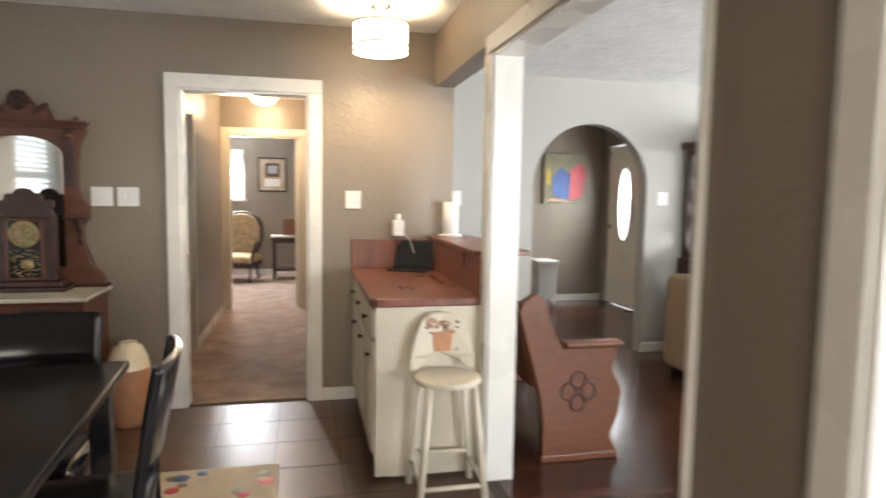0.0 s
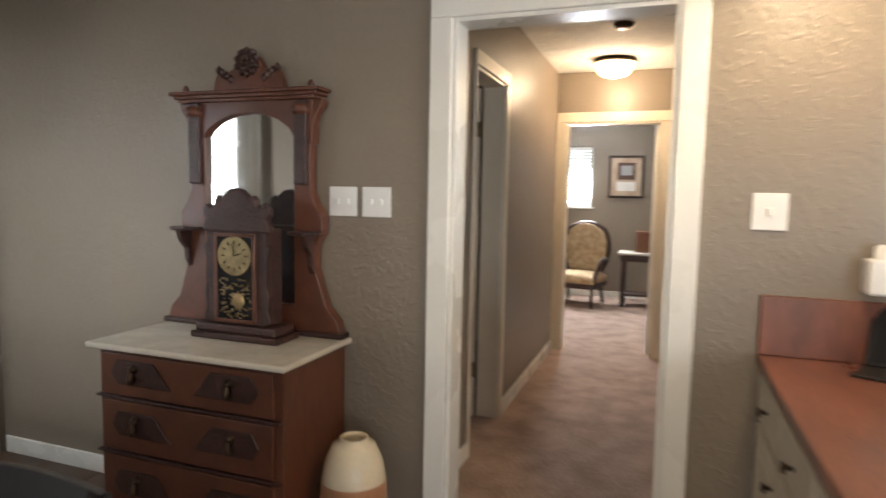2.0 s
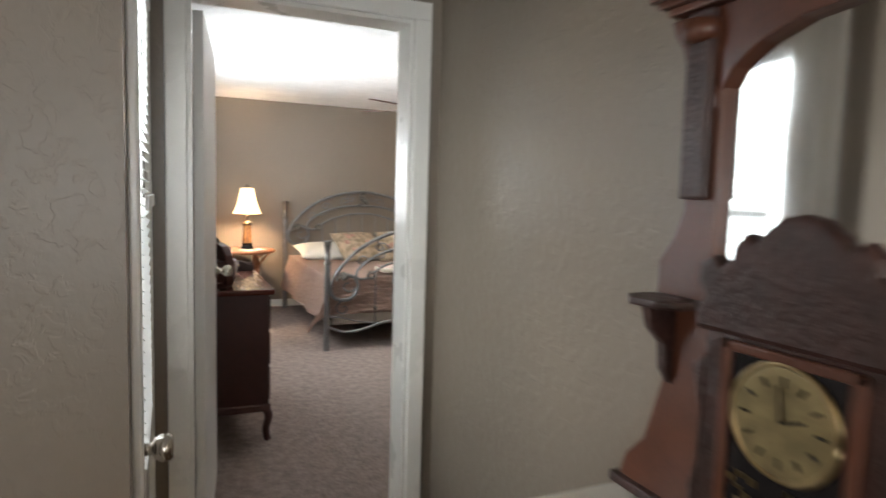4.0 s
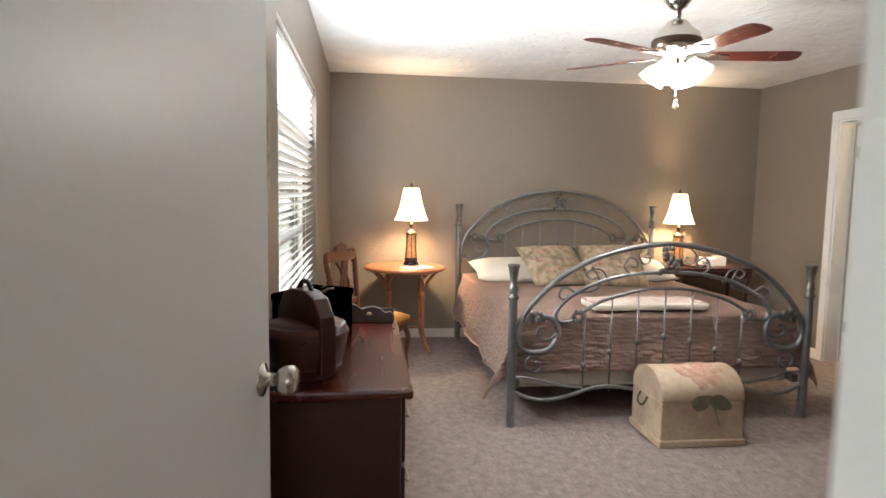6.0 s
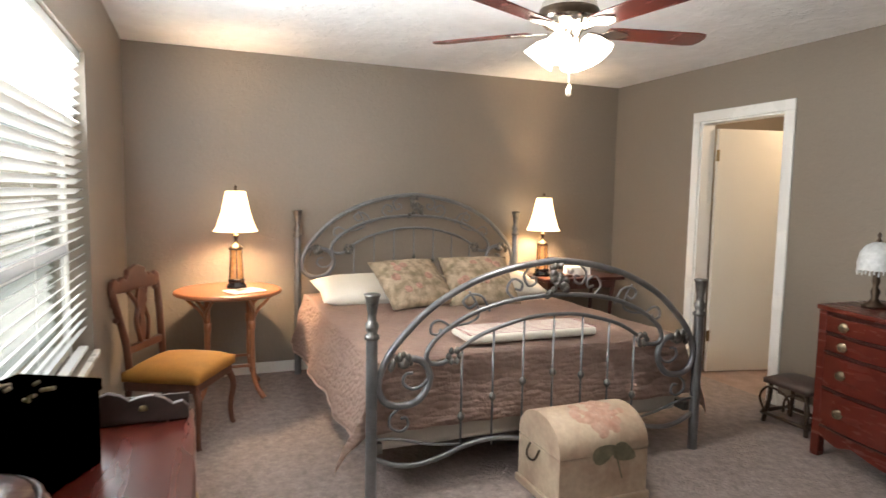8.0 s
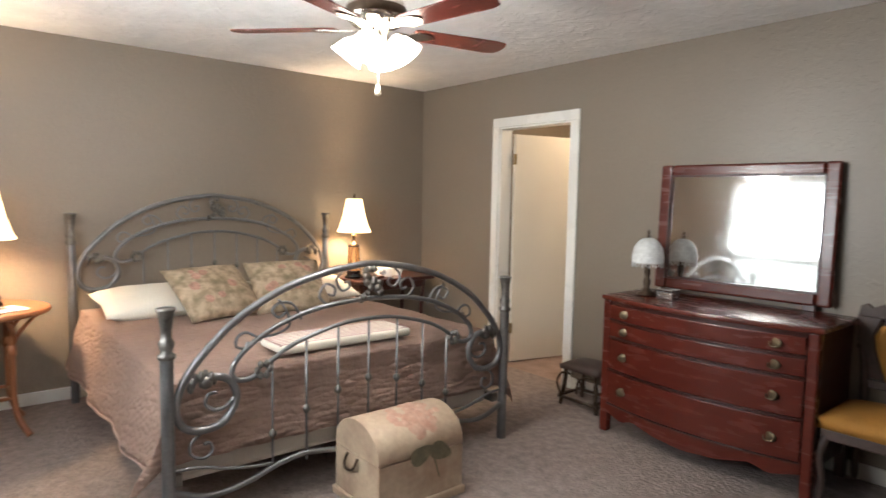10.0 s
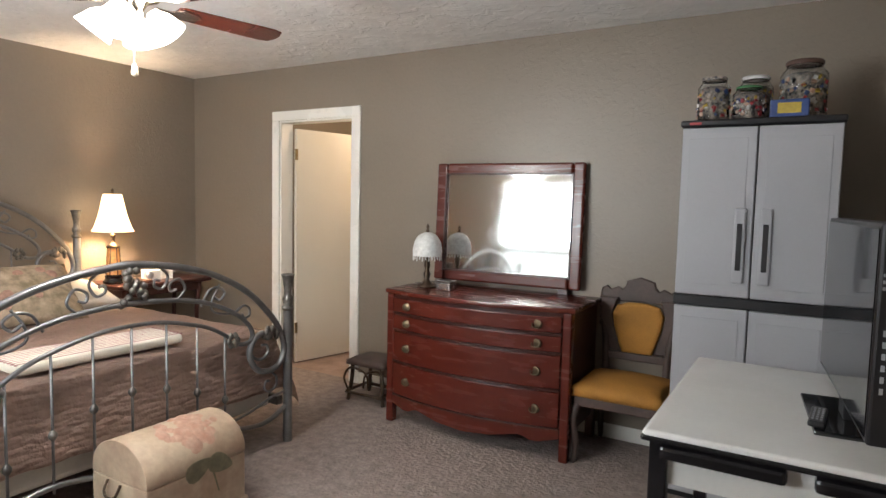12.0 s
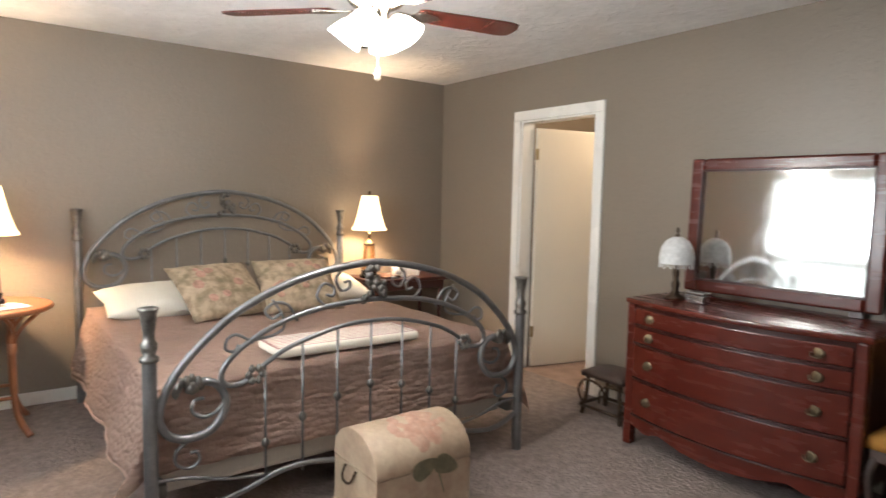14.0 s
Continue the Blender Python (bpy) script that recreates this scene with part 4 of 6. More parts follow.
part("printed_block", B(-0.06, -0.05, 0.008, 0.02, 0.05, 0.0095, 0), "black_plastic", t)

# square corner table
t = thing("corner_table", pose(-7.90, 7.24, 0), "dark red wooden bedside table with bracketed legs", "table")
part("tabletop", B(-0.22, -0.41, 0.69, 0.22, 0.41, 0.72, 0.008), "mahog_dark", t)
part("apron", B(-0.17, -0.34, 0.62, 0.17, 0.34, 0.69, 0.004), "mahog_dark", t)
for sx in (-1, 1):
    for sy in (-1, 1):
        part("leg", tube([(sx * 0.16, sy * 0.33, 0.69), (sx * 0.15, sy * 0.31, 0.35), (sx * 0.19, sy * 0.37, 0.0)], 0.02, 8, taper=0.015), "mahog_dark", t)
table_lamp(-7.90, 6.93, 0.721, "lit lantern lamp with cream shade on the corner table")
t = thing("clock_radio", pose(-7.84, 7.20, 0.721, 0, 0, 70), "small white bedside clock on the corner table", "clock")
part("clock_case", B(-0.07, -0.035, 0, 0.07, 0.035, 0.085, 0.012, 3), "white_plastic", t)
bm = lathe([(0.03, 0), (0.03, 0.004), (0, 0.005)], 20)
bm.transform(pose(-0.02, -0.035, 0.045, 90, 0, 0))
part("clock_face", bm, "plastic_grey", t)
t = thing("greeting_card", pose(-7.86, 7.33, 0.721, 0, 0, 75), "white folded card standing on the corner table", "card")
part("card_leaf", B(-0.065, -0.002, 0, 0.065, 0.0, 0.10, 0), "paper", t)
t = thing("book", pose(-7.78, 7.05, 0.721, 0, 0, 10), "small dark book lying on the corner table", "book")
part("cover", B(-0.06, -0.08, 0, 0.06, 0.08, 0.022, 0.003), "box_dark", t)


def cabriole(bm, x, y, z_top, fx, fy, r=0.022):
    return tube([(x, y, z_top), (x + fx * 0.03, y + fy * 0.03, z_top * 0.75), (x + fx * 0.012, y + fy * 0.012, z_top * 0.35), (x + fx * 0.02, y + fy * 0.02, z_top * 0.06), (x + fx * 0.035, y + fy * 0.035, 0.003)], r, 8, bm, taper=r * 0.65)


def parlor_chair(m, label, upholstered, wood):
    t = thing("parlor_chair", m, label, "chair", "mustard velvet parlor chairs")
    # faces -y; back at +y
    part("seat", cushion(-0.235, -0.23, 0.37, 0.235, 0.20, 0.465, 0.045), "yellow", t, "mustard velvet padded seat")
    part("seat_frame", B(-0.225, -0.22, 0.315, 0.225, 0.20, 0.372, 0.01), wood, t)
    for s in (-1, 1):
        part("front_leg", cabriole(None, s * 0.20, -0.20, 0.33, s * 0.6, -0.8), wood, t)
        part("back_leg", tube([(s * 0.19, 0.19, 0.33), (s * 0.19, 0.20, 0.15), (s * 0.20, 0.25, 0.0)], 0.02, 8, taper=0.016), wood, t)
        part("back_post", tube([(s * 0.17, 0.19, 0.33), (s * 0.175, 0.205, 0.55), (s * 0.205, 0.235, 0.75), (s * 0.215, 0.255, 0.86), (s * 0.17, 0.262, 0.885)], 0.021, 8), wood, t)
        bm = bmesh.new()
        for i in range(5):
            lathe([(0, -0.022), (0.016, -0.01), (0.018, 0.004), (0.01, 0.016), (0, 0.022)], 8, bm, (s * (0.215 - 0.012 * (i % 2)), 0.235 + 0.006 * i, 0.70 + i * 0.042))
        part("carved_ear", bm, wood, t)
    part("lower_back_rail", B(-0.17, 0.19, 0.50, 0.17, 0.222, 0.545, 0.008), wood, t)
    crest = [(-0.20, 0.84), (-0.232, 0.87), (-0.225, 0.91), (-0.195, 0.925), (-0.17, 0.905), (-0.13, 0.925), (-0.105, 0.91), (-0.085, 0.93), (-0.08, 0.96), (-0.045, 0.972), (0, 0.985), (0.045, 0.972), (0.08, 0.96), (0.085, 0.93), (0.105, 0.91), (0.13, 0.925), (0.17, 0.905), (0.195, 0.925), (0.225, 0.91), (0.232, 0.87), (0.20, 0.84), (0.10, 0.835), (0, 0.84), (-0.10, 0.835)]
    part("crest_rail", slab(crest, 0.238, 0.272, "y", 0.008), wood, t, "carved crest rail")
    if upholstered:
        pts = [(-0.085, 0.545), (-0.105, 0.60), (-0.135, 0.70), (-0.145, 0.77), (-0.12, 0.82), (-0.06, 0.838), (0, 0.842), (0.06, 0.838), (0.12, 0.82), (0.145, 0.77), (0.135, 0.70), (0.105, 0.60), (0.085, 0.545)]
        bm = slab(pts, 0.185, 0.232, "y", 0.018)
        part("back_pad", bm, "yellow", t, "mustard velvet back pad")
        for s in (-1, 1):
            wing = [(s * 0.09, 0.545), (s * 0.15, 0.55), (s * 0.195, 0.575), (s * 0.20, 0.62), (s * 0.175, 0.66), (s * 0.19, 0.70), (s * 0.225, 0.735), (s * 0.215, 0.78), (s * 0.235, 0.82), (s * 0.225, 0.86), (s * 0.12, 0.86), (s * 0.15, 0.77), (s * 0.14, 0.70), (s * 0.11, 0.60)]
            part("carved_wing", slab(wing if s > 0 else wing[::-1], 0.205, 0.24, "y", 0.007), wood, t, "pierced carved side of the back")
    else:
        for s in (-1, 1):
            part("splat_bar", tube([(s * 0.03, 0.205, 0.54), (s * 0.06, 0.215, 0.66), (s * 0.03, 0.225, 0.75), (s * 0.09, 0.245, 0.84)], 0.013, 6), wood, t)
        part("splat", slab([(-0.025, 0.54), (0.025, 0.54), (0.035, 0.62), (0.02, 0.68), (0.05, 0.78), (0.03, 0.85), (-0.03, 0.85), (-0.05, 0.78), (-0.02, 0.68), (-0.035, 0.62)], 0.212, 0.232, "y", 0.004), wood, t)
    return t


parlor_chair(pose(-4.19, 7.60, 0, 0, 0, 0), "carved parlor chair with mustard velvet seat and back", True, "grey_wood")
parlor_chair(pose(-7.06, 4.04, 0, 0, 0, 153), "carved wooden chair with open splat and mustard velvet seat", False, "walnut")

# bow-front dresser
DX0, DX1, DYF, DYB = -5.62, -4.42, 7.33, 7.83
dresser = thing("bow_front_dresser", pose(-5.02, 7.58, 0), "glossy red mahogany bow-front dresser with four drawers", "dresser")
hw = 0.60


def bow(u, base=-0.24, amp=0.10):
    return base - amp * (1 - (u / hw) ** 2)


def bow_slab(z0, z1, off, w, back=None, bev=0.004):
    pts = [(-w + 2 * w * i / 16, bow(-w + 2 * w * i / 16) - off) for i in range(17)]
    if back is None:
        pts2 = pts + [(p[0], p[1] + 0.02) for p in pts[::-1]]
    else:
        pts2 = pts + [(w, back), (-w, back)]
    return slab(pts2, z0, z1, "z", bev)


part("carcass", bow_slab(0.15, 0.82, -0.012, hw - 0.015, 0.245, 0), "mahog_dark", dresser)
part("top", bow_slab(0.82, 0.848, 0.018, hw + 0.015, 0.25, 0.008), "mahog", dresser)
zs = [(0.705, 0.80), (0.60, 0.695), (0.40, 0.59), (0.185, 0.39)]
for z0, z1 in zs:
    dr = part("drawer", bow_slab(z0 + 0.006, z1 - 0.004, 0.004, hw - 0.055), "mahog", dresser)
    part("bead", bow_slab(z0 - 0.004, z0 + 0.004, 0.012, hw - 0.055, None, 0.002), "mahog_dark", dr)
    for u in (-0.42, 0.42):
        zc = (z0 + z1) / 2
        b = lathe([(0, 0), (0.030, 0), (0.030, 0.003), (0.022, 0.006), (0, 0.007)], 18, squash=(1.15, 0.85))
        b.transform(pose(u, bow(u) - 0.004, zc, 90, 0, -8 * u / 0.42 * 1.6))
        h = part("pull_plate", b, "antique_brass", dr, "oval brass pull")
        part("bail", tube([(u - 0.024, bow(u) - 0.012, zc + 0.004), (u - 0.02, bow(u) - 0.022, zc - 0.012), (u, bow(u) - 0.024, zc - 0.018), (u + 0.02, bow(u) - 0.022, zc - 0.012), (u + 0.024, bow(u) - 0.012, zc + 0.004)], 0.0035, 6), "antique_brass", h)
apr = [(-hw + 0.05, 0.185), (hw - 0.05, 0.185), (hw - 0.05, 0.13), (0.42, 0.10), (0.34, 0.135), (0.18, 0.10), (0, 0.085), (-0.18, 0.10), (-0.34, 0.135), (-0.42, 0.10), (-hw + 0.05, 0.13)]
bm = bmesh.new()
cols = [(-hw + 0.05 + (2 * hw - 0.1) * i / 30) for i in range(31)]


def apz(u):
    for (a, b), (c_, d_) in zip(apr[2:], apr[3:]):
        if c_ <= u <= a:
            return b + (d_ - b) * (a - u) / (a - c_)
    return 0.13


for u0, u1 in zip(cols, cols[1:]):
    q = []
    for u in (u0, u1):
        q.append([bm.verts.new((u, bow(u) - 0.002 + dd, z)) for dd, z in ((0, 0.185), (0, apz(u)), (0.02, apz(u)), (0.02, 0.185))])
    for i in range(4):
        bm.faces.new((q[0][i], q[1][i], q[1][(i + 1) % 4], q[0][(i + 1) % 4]))
bmesh.ops.remove_doubles(bm, verts=bm.verts, dist=0.0005)
bmesh.ops.recalc_face_normals(bm, faces=bm.faces)
part("apron", bm, "mahog", dresser, "scalloped mahogany apron")
for s in (-1, 1):
    part("corner_post", B(s * hw - 0.05 if s > 0 else -hw, -0.255, 0.0, hw if s > 0 else -hw + 0.05, -0.20, 0.82, 0.008), "mahog", dresser)
    part("back_leg", B(s * hw - 0.05 if s > 0 else -hw, 0.20, 0.0, hw if s > 0 else -hw + 0.05, 0.248, 0.2, 0.006), "mahog_dark", dresser)
    part("side_panel", B(s * (hw - 0.03) - 0.012, -0.20, 0.14, s * (hw - 0.03) + 0.014, 0.248, 0.82, 0.003), "mahog_dark", dresser)


def framed_mirror():
    t = thing("dresser_mirror", pose(-5.03, 7.765, 0.85, -2.5, 0, 2.6), "rectangular mirror in a wide mahogany frame on the dresser", "mirror")
    w, z0, z1, f = 0.50, 0.03, 0.80, 0.075
    for nm, b_ in (("frame_side", (-w, -0.025, z0, -w + f, 0.02, z1)), ("frame_side", (w - f, -0.025, z0, w, 0.02, z1)), ("frame_rail", (-w + f, -0.025, z1 - f, w - f, 0.02, z1)), ("frame_rail", (-w + f, -0.025, z0, w - f, 0.02, z0 + f))):
        part(nm, B(*b_, 0.014, 3), "mahog", t)
    for b_ in ((-w + f - 0.012, z0 + f - 0.012, -w + f, z1 - f + 0.012), (w - f, z0 + f - 0.012, w - f + 0.012, z1 - f + 0.012), (-w + f, z1 - f, w - f, z1 - f + 0.012), (-w + f, z0 + f - 0.012, w - f, z0 + f)):
        part("inner_bead", B(b_[0], -0.029, b_[1], b_[2], -0.012, b_[3], 0.003), "mahog_dark", t)
    part("mirror_glass", B(-w + f - 0.004, -0.008, z0 + f - 0.004, w - f + 0.004, 0.0, z1 - f + 0.004, 0), "mirror", t, "clear silvered glass")
    part("support", B(-0.42, 0.0, 0.0, -0.36, 0.02, 0.05, 0.002), "mahog_dark", t)
    part("support", B(0.36, 0.0, 0.0, 0.42, 0.02, 0.05, 0.002), "mahog_dark", t)


framed_mirror()
t = thing("beaded_lamp", pose(-5.46, 7.53, 0.849), "small lamp with white beaded glass shade on the dresser", "lamp")
part("stem", lathe([(0, 0), (0.06, 0), (0.062, 0.01), (0.03, 0.025), (0.016, 0.05), (0.024, 0.085), (0.012, 0.11), (0.02, 0.14), (0.014, 0.19), (0.008, 0.24), (0, 0.24)], 18), "bronze", t)
part("shade", lathe([(0.092, 0.20), (0.095, 0.235), (0.085, 0.29), (0.06, 0.33), (0.025, 0.35), (0.0, 0.352)], 24), "fringe", t, "domed white glass shade")
f0 = None
for i in range(28):
    a = 2 * math.pi * i / 28
    m = pose(0.091 * math.cos(a), 0.091 * math.sin(a), 0.17 + 0.008 * (i % 2))
    if f0 is None:
        f0 = part("bead_strand", lathe([(0, 0), (0.004, 0.006), (0.003, 0.03), (0, 0.034)], 6), "fringe", t)
        f0.matrix_basis = m
    else:
        share("bead_strand", f0, m, t)
part("finial", lathe([(0.012, 0.35), (0.014, 0.36), (0.006, 0.372), (0.012, 0.385), (0, 0.41)], 10), "bronze", t)
t = thing("trinket_box", pose(-5.30, 7.50, 0.849, 0, 0, -8), "small silver trinket box on the dresser", "box")
part("box_body", B(-0.055, -0.035, 0, 0.055, 0.035, 0.045, 0.004), "silver", t)
part("lid", B(-0.058, -0.038, 0.046, 0.058, 0.038, 0.062, 0.006), "silver", t)

# twig footstool
t = thing("twig_footstool", pose(-5.93, 7.63, 0), "dark bent-twig footstool with padded top", "stool")
part("seat", cushion(-0.16, -0.13, 0.255, 0.16, 0.13, 0.315, 0.03), "grey_wood", t, "brown woven padded top")
for sx in (-1, 1):
    for sy in (-1, 1):
        part("leg", tube([(sx * 0.125, sy * 0.10, 0.265), (sx * 0.13, sy * 0.105, 0.15), (sx * 0.15, sy * 0.12, 0.0)], 0.014, 7), "bronze", t)
    part("side_stretcher", tube([(sx * 0.145, -0.135, 0.07), (sx * 0.145, 0.135, 0.07)], 0.012, 7, smooth=False), "bronze", t)
    part("bent_twig", tube([(sx * 0.14, -0.13, 0.075), (sx * 0.17, -0.14, 0.16), (sx * 0.12, -0.13, 0.235), (0, -0.115, 0.20), (-sx * 0.02, -0.115, 0.10)], 0.008, 6), "bronze", t)
for sy in (-1, 1):
    part("front_stretcher", tube([(-0.17, sy * 0.12, 0.055), (0.17, sy * 0.12, 0.055)], 0.012, 7, smooth=False), "bronze", t)

# tall plastic cabinet
t = thing("storage_cabinet", pose(-3.585, 7.50, 0), "tall light grey plastic cabinet with black trim", "cabinet")
# body coloured black to stand for the shade at the cabinet's side
part("body", B(-0.315, -0.215, 0, 0.315, 0.25, 1.765, 0.006), "black_plastic", t)
part("top", B(-0.325, -0.255, 1.765, 0.325, 0.255, 1.795, 0.008), "black_plastic", t)
part("badge", B(-0.285, -0.2565, 1.772, -0.235, -0.2555, 1.784, 0), "red", t, "small plain red badge")
part("middle_band", B(-0.32, -0.252, 0.945, 0.32, -0.212, 0.99, 0.004), "black_plastic", t)
for s in (-1, 1):
    for z0, z1 in ((0.04, 0.94), (0.995, 1.76)):
        x0, x1 = (-0.315, -0.003) if s < 0 else (0.003, 0.315)
        dr = part("door", B(x0, -0.25, z0, x1, -0.216, z1, 0.006), "plastic_grey", t)
        part("door_panel", B(x0 + 0.035, -0.253, z0 + 0.05, x1 - 0.035, -0.2495, z1 - 0.05, 0.002), "plastic_grey", dr)
        if z0 > 0.5:
            hx = s * 0.052
            h = part("handle", B(hx - 0.024, -0.268, 1.06, hx + 0.024, -0.252, 1.40, 0.008), "plastic_grey", dr)
            part("handle_slot", B(hx - 0.011, -0.2705, 1.12, hx + 0.011, -0.2675, 1.33, 0.001), "black_plastic", h)


def jar(x, y, r, h, lid, label, squash=1.0):
    t = thing("glass_jar", pose(x, y, 1.796), label, "jar", "jars on the cabinet")
    part("contents", lathe([(0, 0.008), (r * 0.92, 0.008), (r * 0.95, 0.02), (r * 0.95, h * 0.72), (r * 0.6, h * 0.80), (0, h * 0.80)], 18), "stone_jar", t, "mixed trinkets filling the jar")
    for mt in ("red", "blue", "white_plastic", "gold_leaf", "black_plastic", "rose"):
        bm = bmesh.new()
        for i in range(14):
            a, zz = random.uniform(0, 2 * math.pi), random.uniform(0.02, h * 0.70)
            s_ = random.uniform(0.005, 0.011)
            bmesh.ops.create_cube(bm, size=1, matrix=Matrix.Translation((r * 0.93 * math.cos(a), r * 0.93 * math.sin(a), zz)) @ Matrix.Rotation(a + 0.5 * i, 4, (0.3, 0.5, 1)) @ Matrix.Diagonal((s_ * 1.2, s_ * 2, s_ * 1.6, 1)))
        tagged(part("trinket", bm, mt, t), kind="stuff")
    g = part("glass", lathe([(0, 0), (r, 0), (r * 1.02, 0.015), (r * 1.02, h * 0.78), (r * 0.78, h * 0.9), (r * 0.75, h * 0.95), (r * 0.72, h * 0.95), (r * 0.74, h * 0.9), (r * 0.98, h * 0.78), (r * 0.98, 0.02), (0, 0.006)], 22), "glass", t)
    part("lid", lathe([(r * 0.8, h * 0.94), (r * 0.82, h * 0.95), (r * 0.82, h), (r * 0.76, h * 1.02), (0, h * 1.02)], 22), lid, t)


jar(-3.79, 7.36, 0.068, 0.20, "stone_jar", "candy-shaped jar of small toys on the cabinet")
jar(-3.64, 7.33, 0.066, 0.145, "green", "short jar with a green lid on the cabinet")
jar(-3.63, 7.52, 0.075, 0.22, "white_plastic", "jar with a white lid at the back of the cabinet")
jar(-3.43, 7.40, 0.092, 0.25, "box_dark", "large jar with a brown lid full of trinkets")
t = thing("small_tin", pose(-3.475, 7.285, 1.796), "small blue painted tin in front of the large jar", "tin")
part("tin_body", B(-0.075, -0.02, 0, 0.075, 0.02, 0.075, 0.006), "blue", t)
part("tin_picture", B(-0.045, -0.0215, 0.015, 0.045, -0.0195, 0.06, 0.001), "gold_leaf", t)

# enamel-topped table
t = thing("enamel_table", pose(-3.35, 6.50, 0), "white enamel-topped kitchen table with black edge and legs", "table")
part("tabletop", B(-0.40, -0.51, 0.735, 0.42, 0.51, 0.762, 0.012, 3), "enamel", t)
part("black_edge", B(-0.403, -0.513, 0.728, 0.423, 0.513, 0.748, 0.008), "black", t)
part("apron", B(-0.35, -0.47, 0.60, 0.37, 0.47, 0.728, 0.004), "enamel", t)
for s in (-1, 1):
    part("slide_handle", B(s * 0.19 - 0.16, -0.52, 0.685, s * 0.19 + 0.16, -0.47, 0.726, 0.012), "black", t)
for sx in (-0.355, 0.37):
    for sy in (-0.47, 0.47):
        l = part("leg", B(sx - 0.025, sy - 0.025, 0, sx + 0.025, sy + 0.025, 0.728, 0.005), "black", t)
t = thing("television", pose(-3.255, 6.42, 0.763, 0, 0, 5.5), "flat black television standing on the enamel table", "television")
part("stand_base", B(-0.09, -0.20, 0, 0.12, 0.20, 0.014, 0.005), "screen", t, "glossy black base plate")
part("neck", B(0.0, -0.05, 0.012, 0.035, 0.05, 0.09, 0.005), "black_plastic", t)
part("housing", B(-0.01, -0.44, 0.07, 0.045, 0.44, 0.61, 0.008), "black_plastic", t)
part("back_cover", B(0.045, -0.34, 0.12, 0.085, 0.34, 0.54, 0.02), "black_plastic", t)
part("screen", B(-0.013, -0.425, 0.088, -0.0095, 0.425, 0.595, 0), "screen", t, "dark glossy screen")
for i in range(3):
    part("vent", B(0.0, -0.4415, 0.45 + i * 0.016, 0.035, -0.4395, 0.458 + i * 0.016, 0), "plastic_grey", t)
for i in range(6):
    part("side_button", B(0.008, -0.4415, 0.20 + i * 0.028, 0.016, -0.4395, 0.215 + i * 0.028, 0), "plastic_grey", t)
t = thing("remote_control", pose(-3.315, 6.32, 0.778, 0, 0, 86), "black remote control on the television base", "remote")
part("remote_body", B(-0.085, -0.022, 0, 0.085, 0.022, 0.018, 0.006), "black_plastic", t)
bm = bmesh.new()
for i in range(6):
    for j in range(3):
        bx(bm, -0.06 + i * 0.022, -0.014 + j * 0.011, 0.0175, -0.05 + i * 0.022, -0.008 + j * 0.011, 0.0195)
part("buttons", bm, "plastic_grey", t)

# low dresser under the window
t = thing("low_dresser", pose(-4.49, 3.92, 0), "dark mahogany chest on short curved legs by the window", "dresser")
part("top", B(-0.46, -0.21, 0.825, 0.46, 0.215, 0.855, 0.009, 3), "mahog", t)
part("carcass", B(-0.435, -0.20, 0.20, 0.435, 0.185, 0.825, 0.006), "mahog_dark", t)
part("skirt", B(-0.445, -0.205, 0.17, 0.445, 0.195, 0.215, 0.01), "mahog_dark", t)
for i in range(3):
    z0 = 0.225 + i * 0.2
    dr = part("drawer", B(-0.40, 0.184, z0, 0.40, 0.198, z0 + 0.185, 0.005), "mahog_dark", t)
    for u in (-0.24, 0.24):
        part("drawer_pull", tube([(u - 0.04, 0.198, z0 + 0.10), (u - 0.03, 0.215, z0 + 0.085), (u + 0.03, 0.215, z0 + 0.085), (u + 0.04, 0.198, z0 + 0.10)], 0.004, 6), "brass", dr)
for sx in (-1, 1):
    for sy in (-1, 1):
        part("leg", cabriole(None, sx * 0.40, sy * 0.165, 0.19, sx * 0.7, sy * 0.7, 0.026), "mahog_dark", t)
t = thing("handled_basket", pose(-4.20, 3.835, 0.856), "dark red lacquered wooden basket with a broad arched handle", "basket")
part("bowl", lathe([(0, 0), (0.085, 0), (0.092, 0.012), (0.112, 0.06), (0.120, 0.11), (0.116, 0.145), (0.108, 0.15), (0.108, 0.14), (0, 0.138)], 28), "basket", t)
part("lid", lathe([(0, 0.158), (0.06, 0.156), (0.104, 0.150), (0.106, 0.141), (0, 0.139)], 28), "basket", t, "flat dark red lid")
for z, r_ in ((0.03, 0.101), (0.125, 0.1195)):
    part("hoop", lathe([(r_ - 0.004, z - 0.006), (r_ + 0.004, z - 0.004), (r_ + 0.004, z + 0.004), (r_ - 0.004, z + 0.006)], 28), "basket", t)
outer = [(0.124, 0.02), (0.128, 0.11), (0.118, 0.18), (0.085, 0.228), (0.035, 0.245)]
inner = [(0.0, 0.226), (0.03, 0.224), (0.073, 0.209), (0.103, 0.17), (0.121, 0.15), (0.117, 0.02)]
band = [(-a, b) for a, b in outer] + [(a, b) for a, b in outer[::-1]] + [(a, b) for a, b in inner[::-1]] + [(-a, b) for a, b in inner[1:]]
bm = slab(band, -0.024, 0.024, "y", 0.004)
bm.transform(pose(0, 0, 0, 0, 0, 35))
hd = part("handle", bm, "basket", t, "broad arched wooden handle")
bm = tube([(-0.035, 0, 0.242), (-0.02, 0, 0.262), (0, 0, 0.268), (0.02, 0, 0.262), (0.035, 0, 0.242)], 0.007, 8)
bm.transform(pose(0, 0, 0, 0, 0, 35))
part("grip", bm, "black", hd)
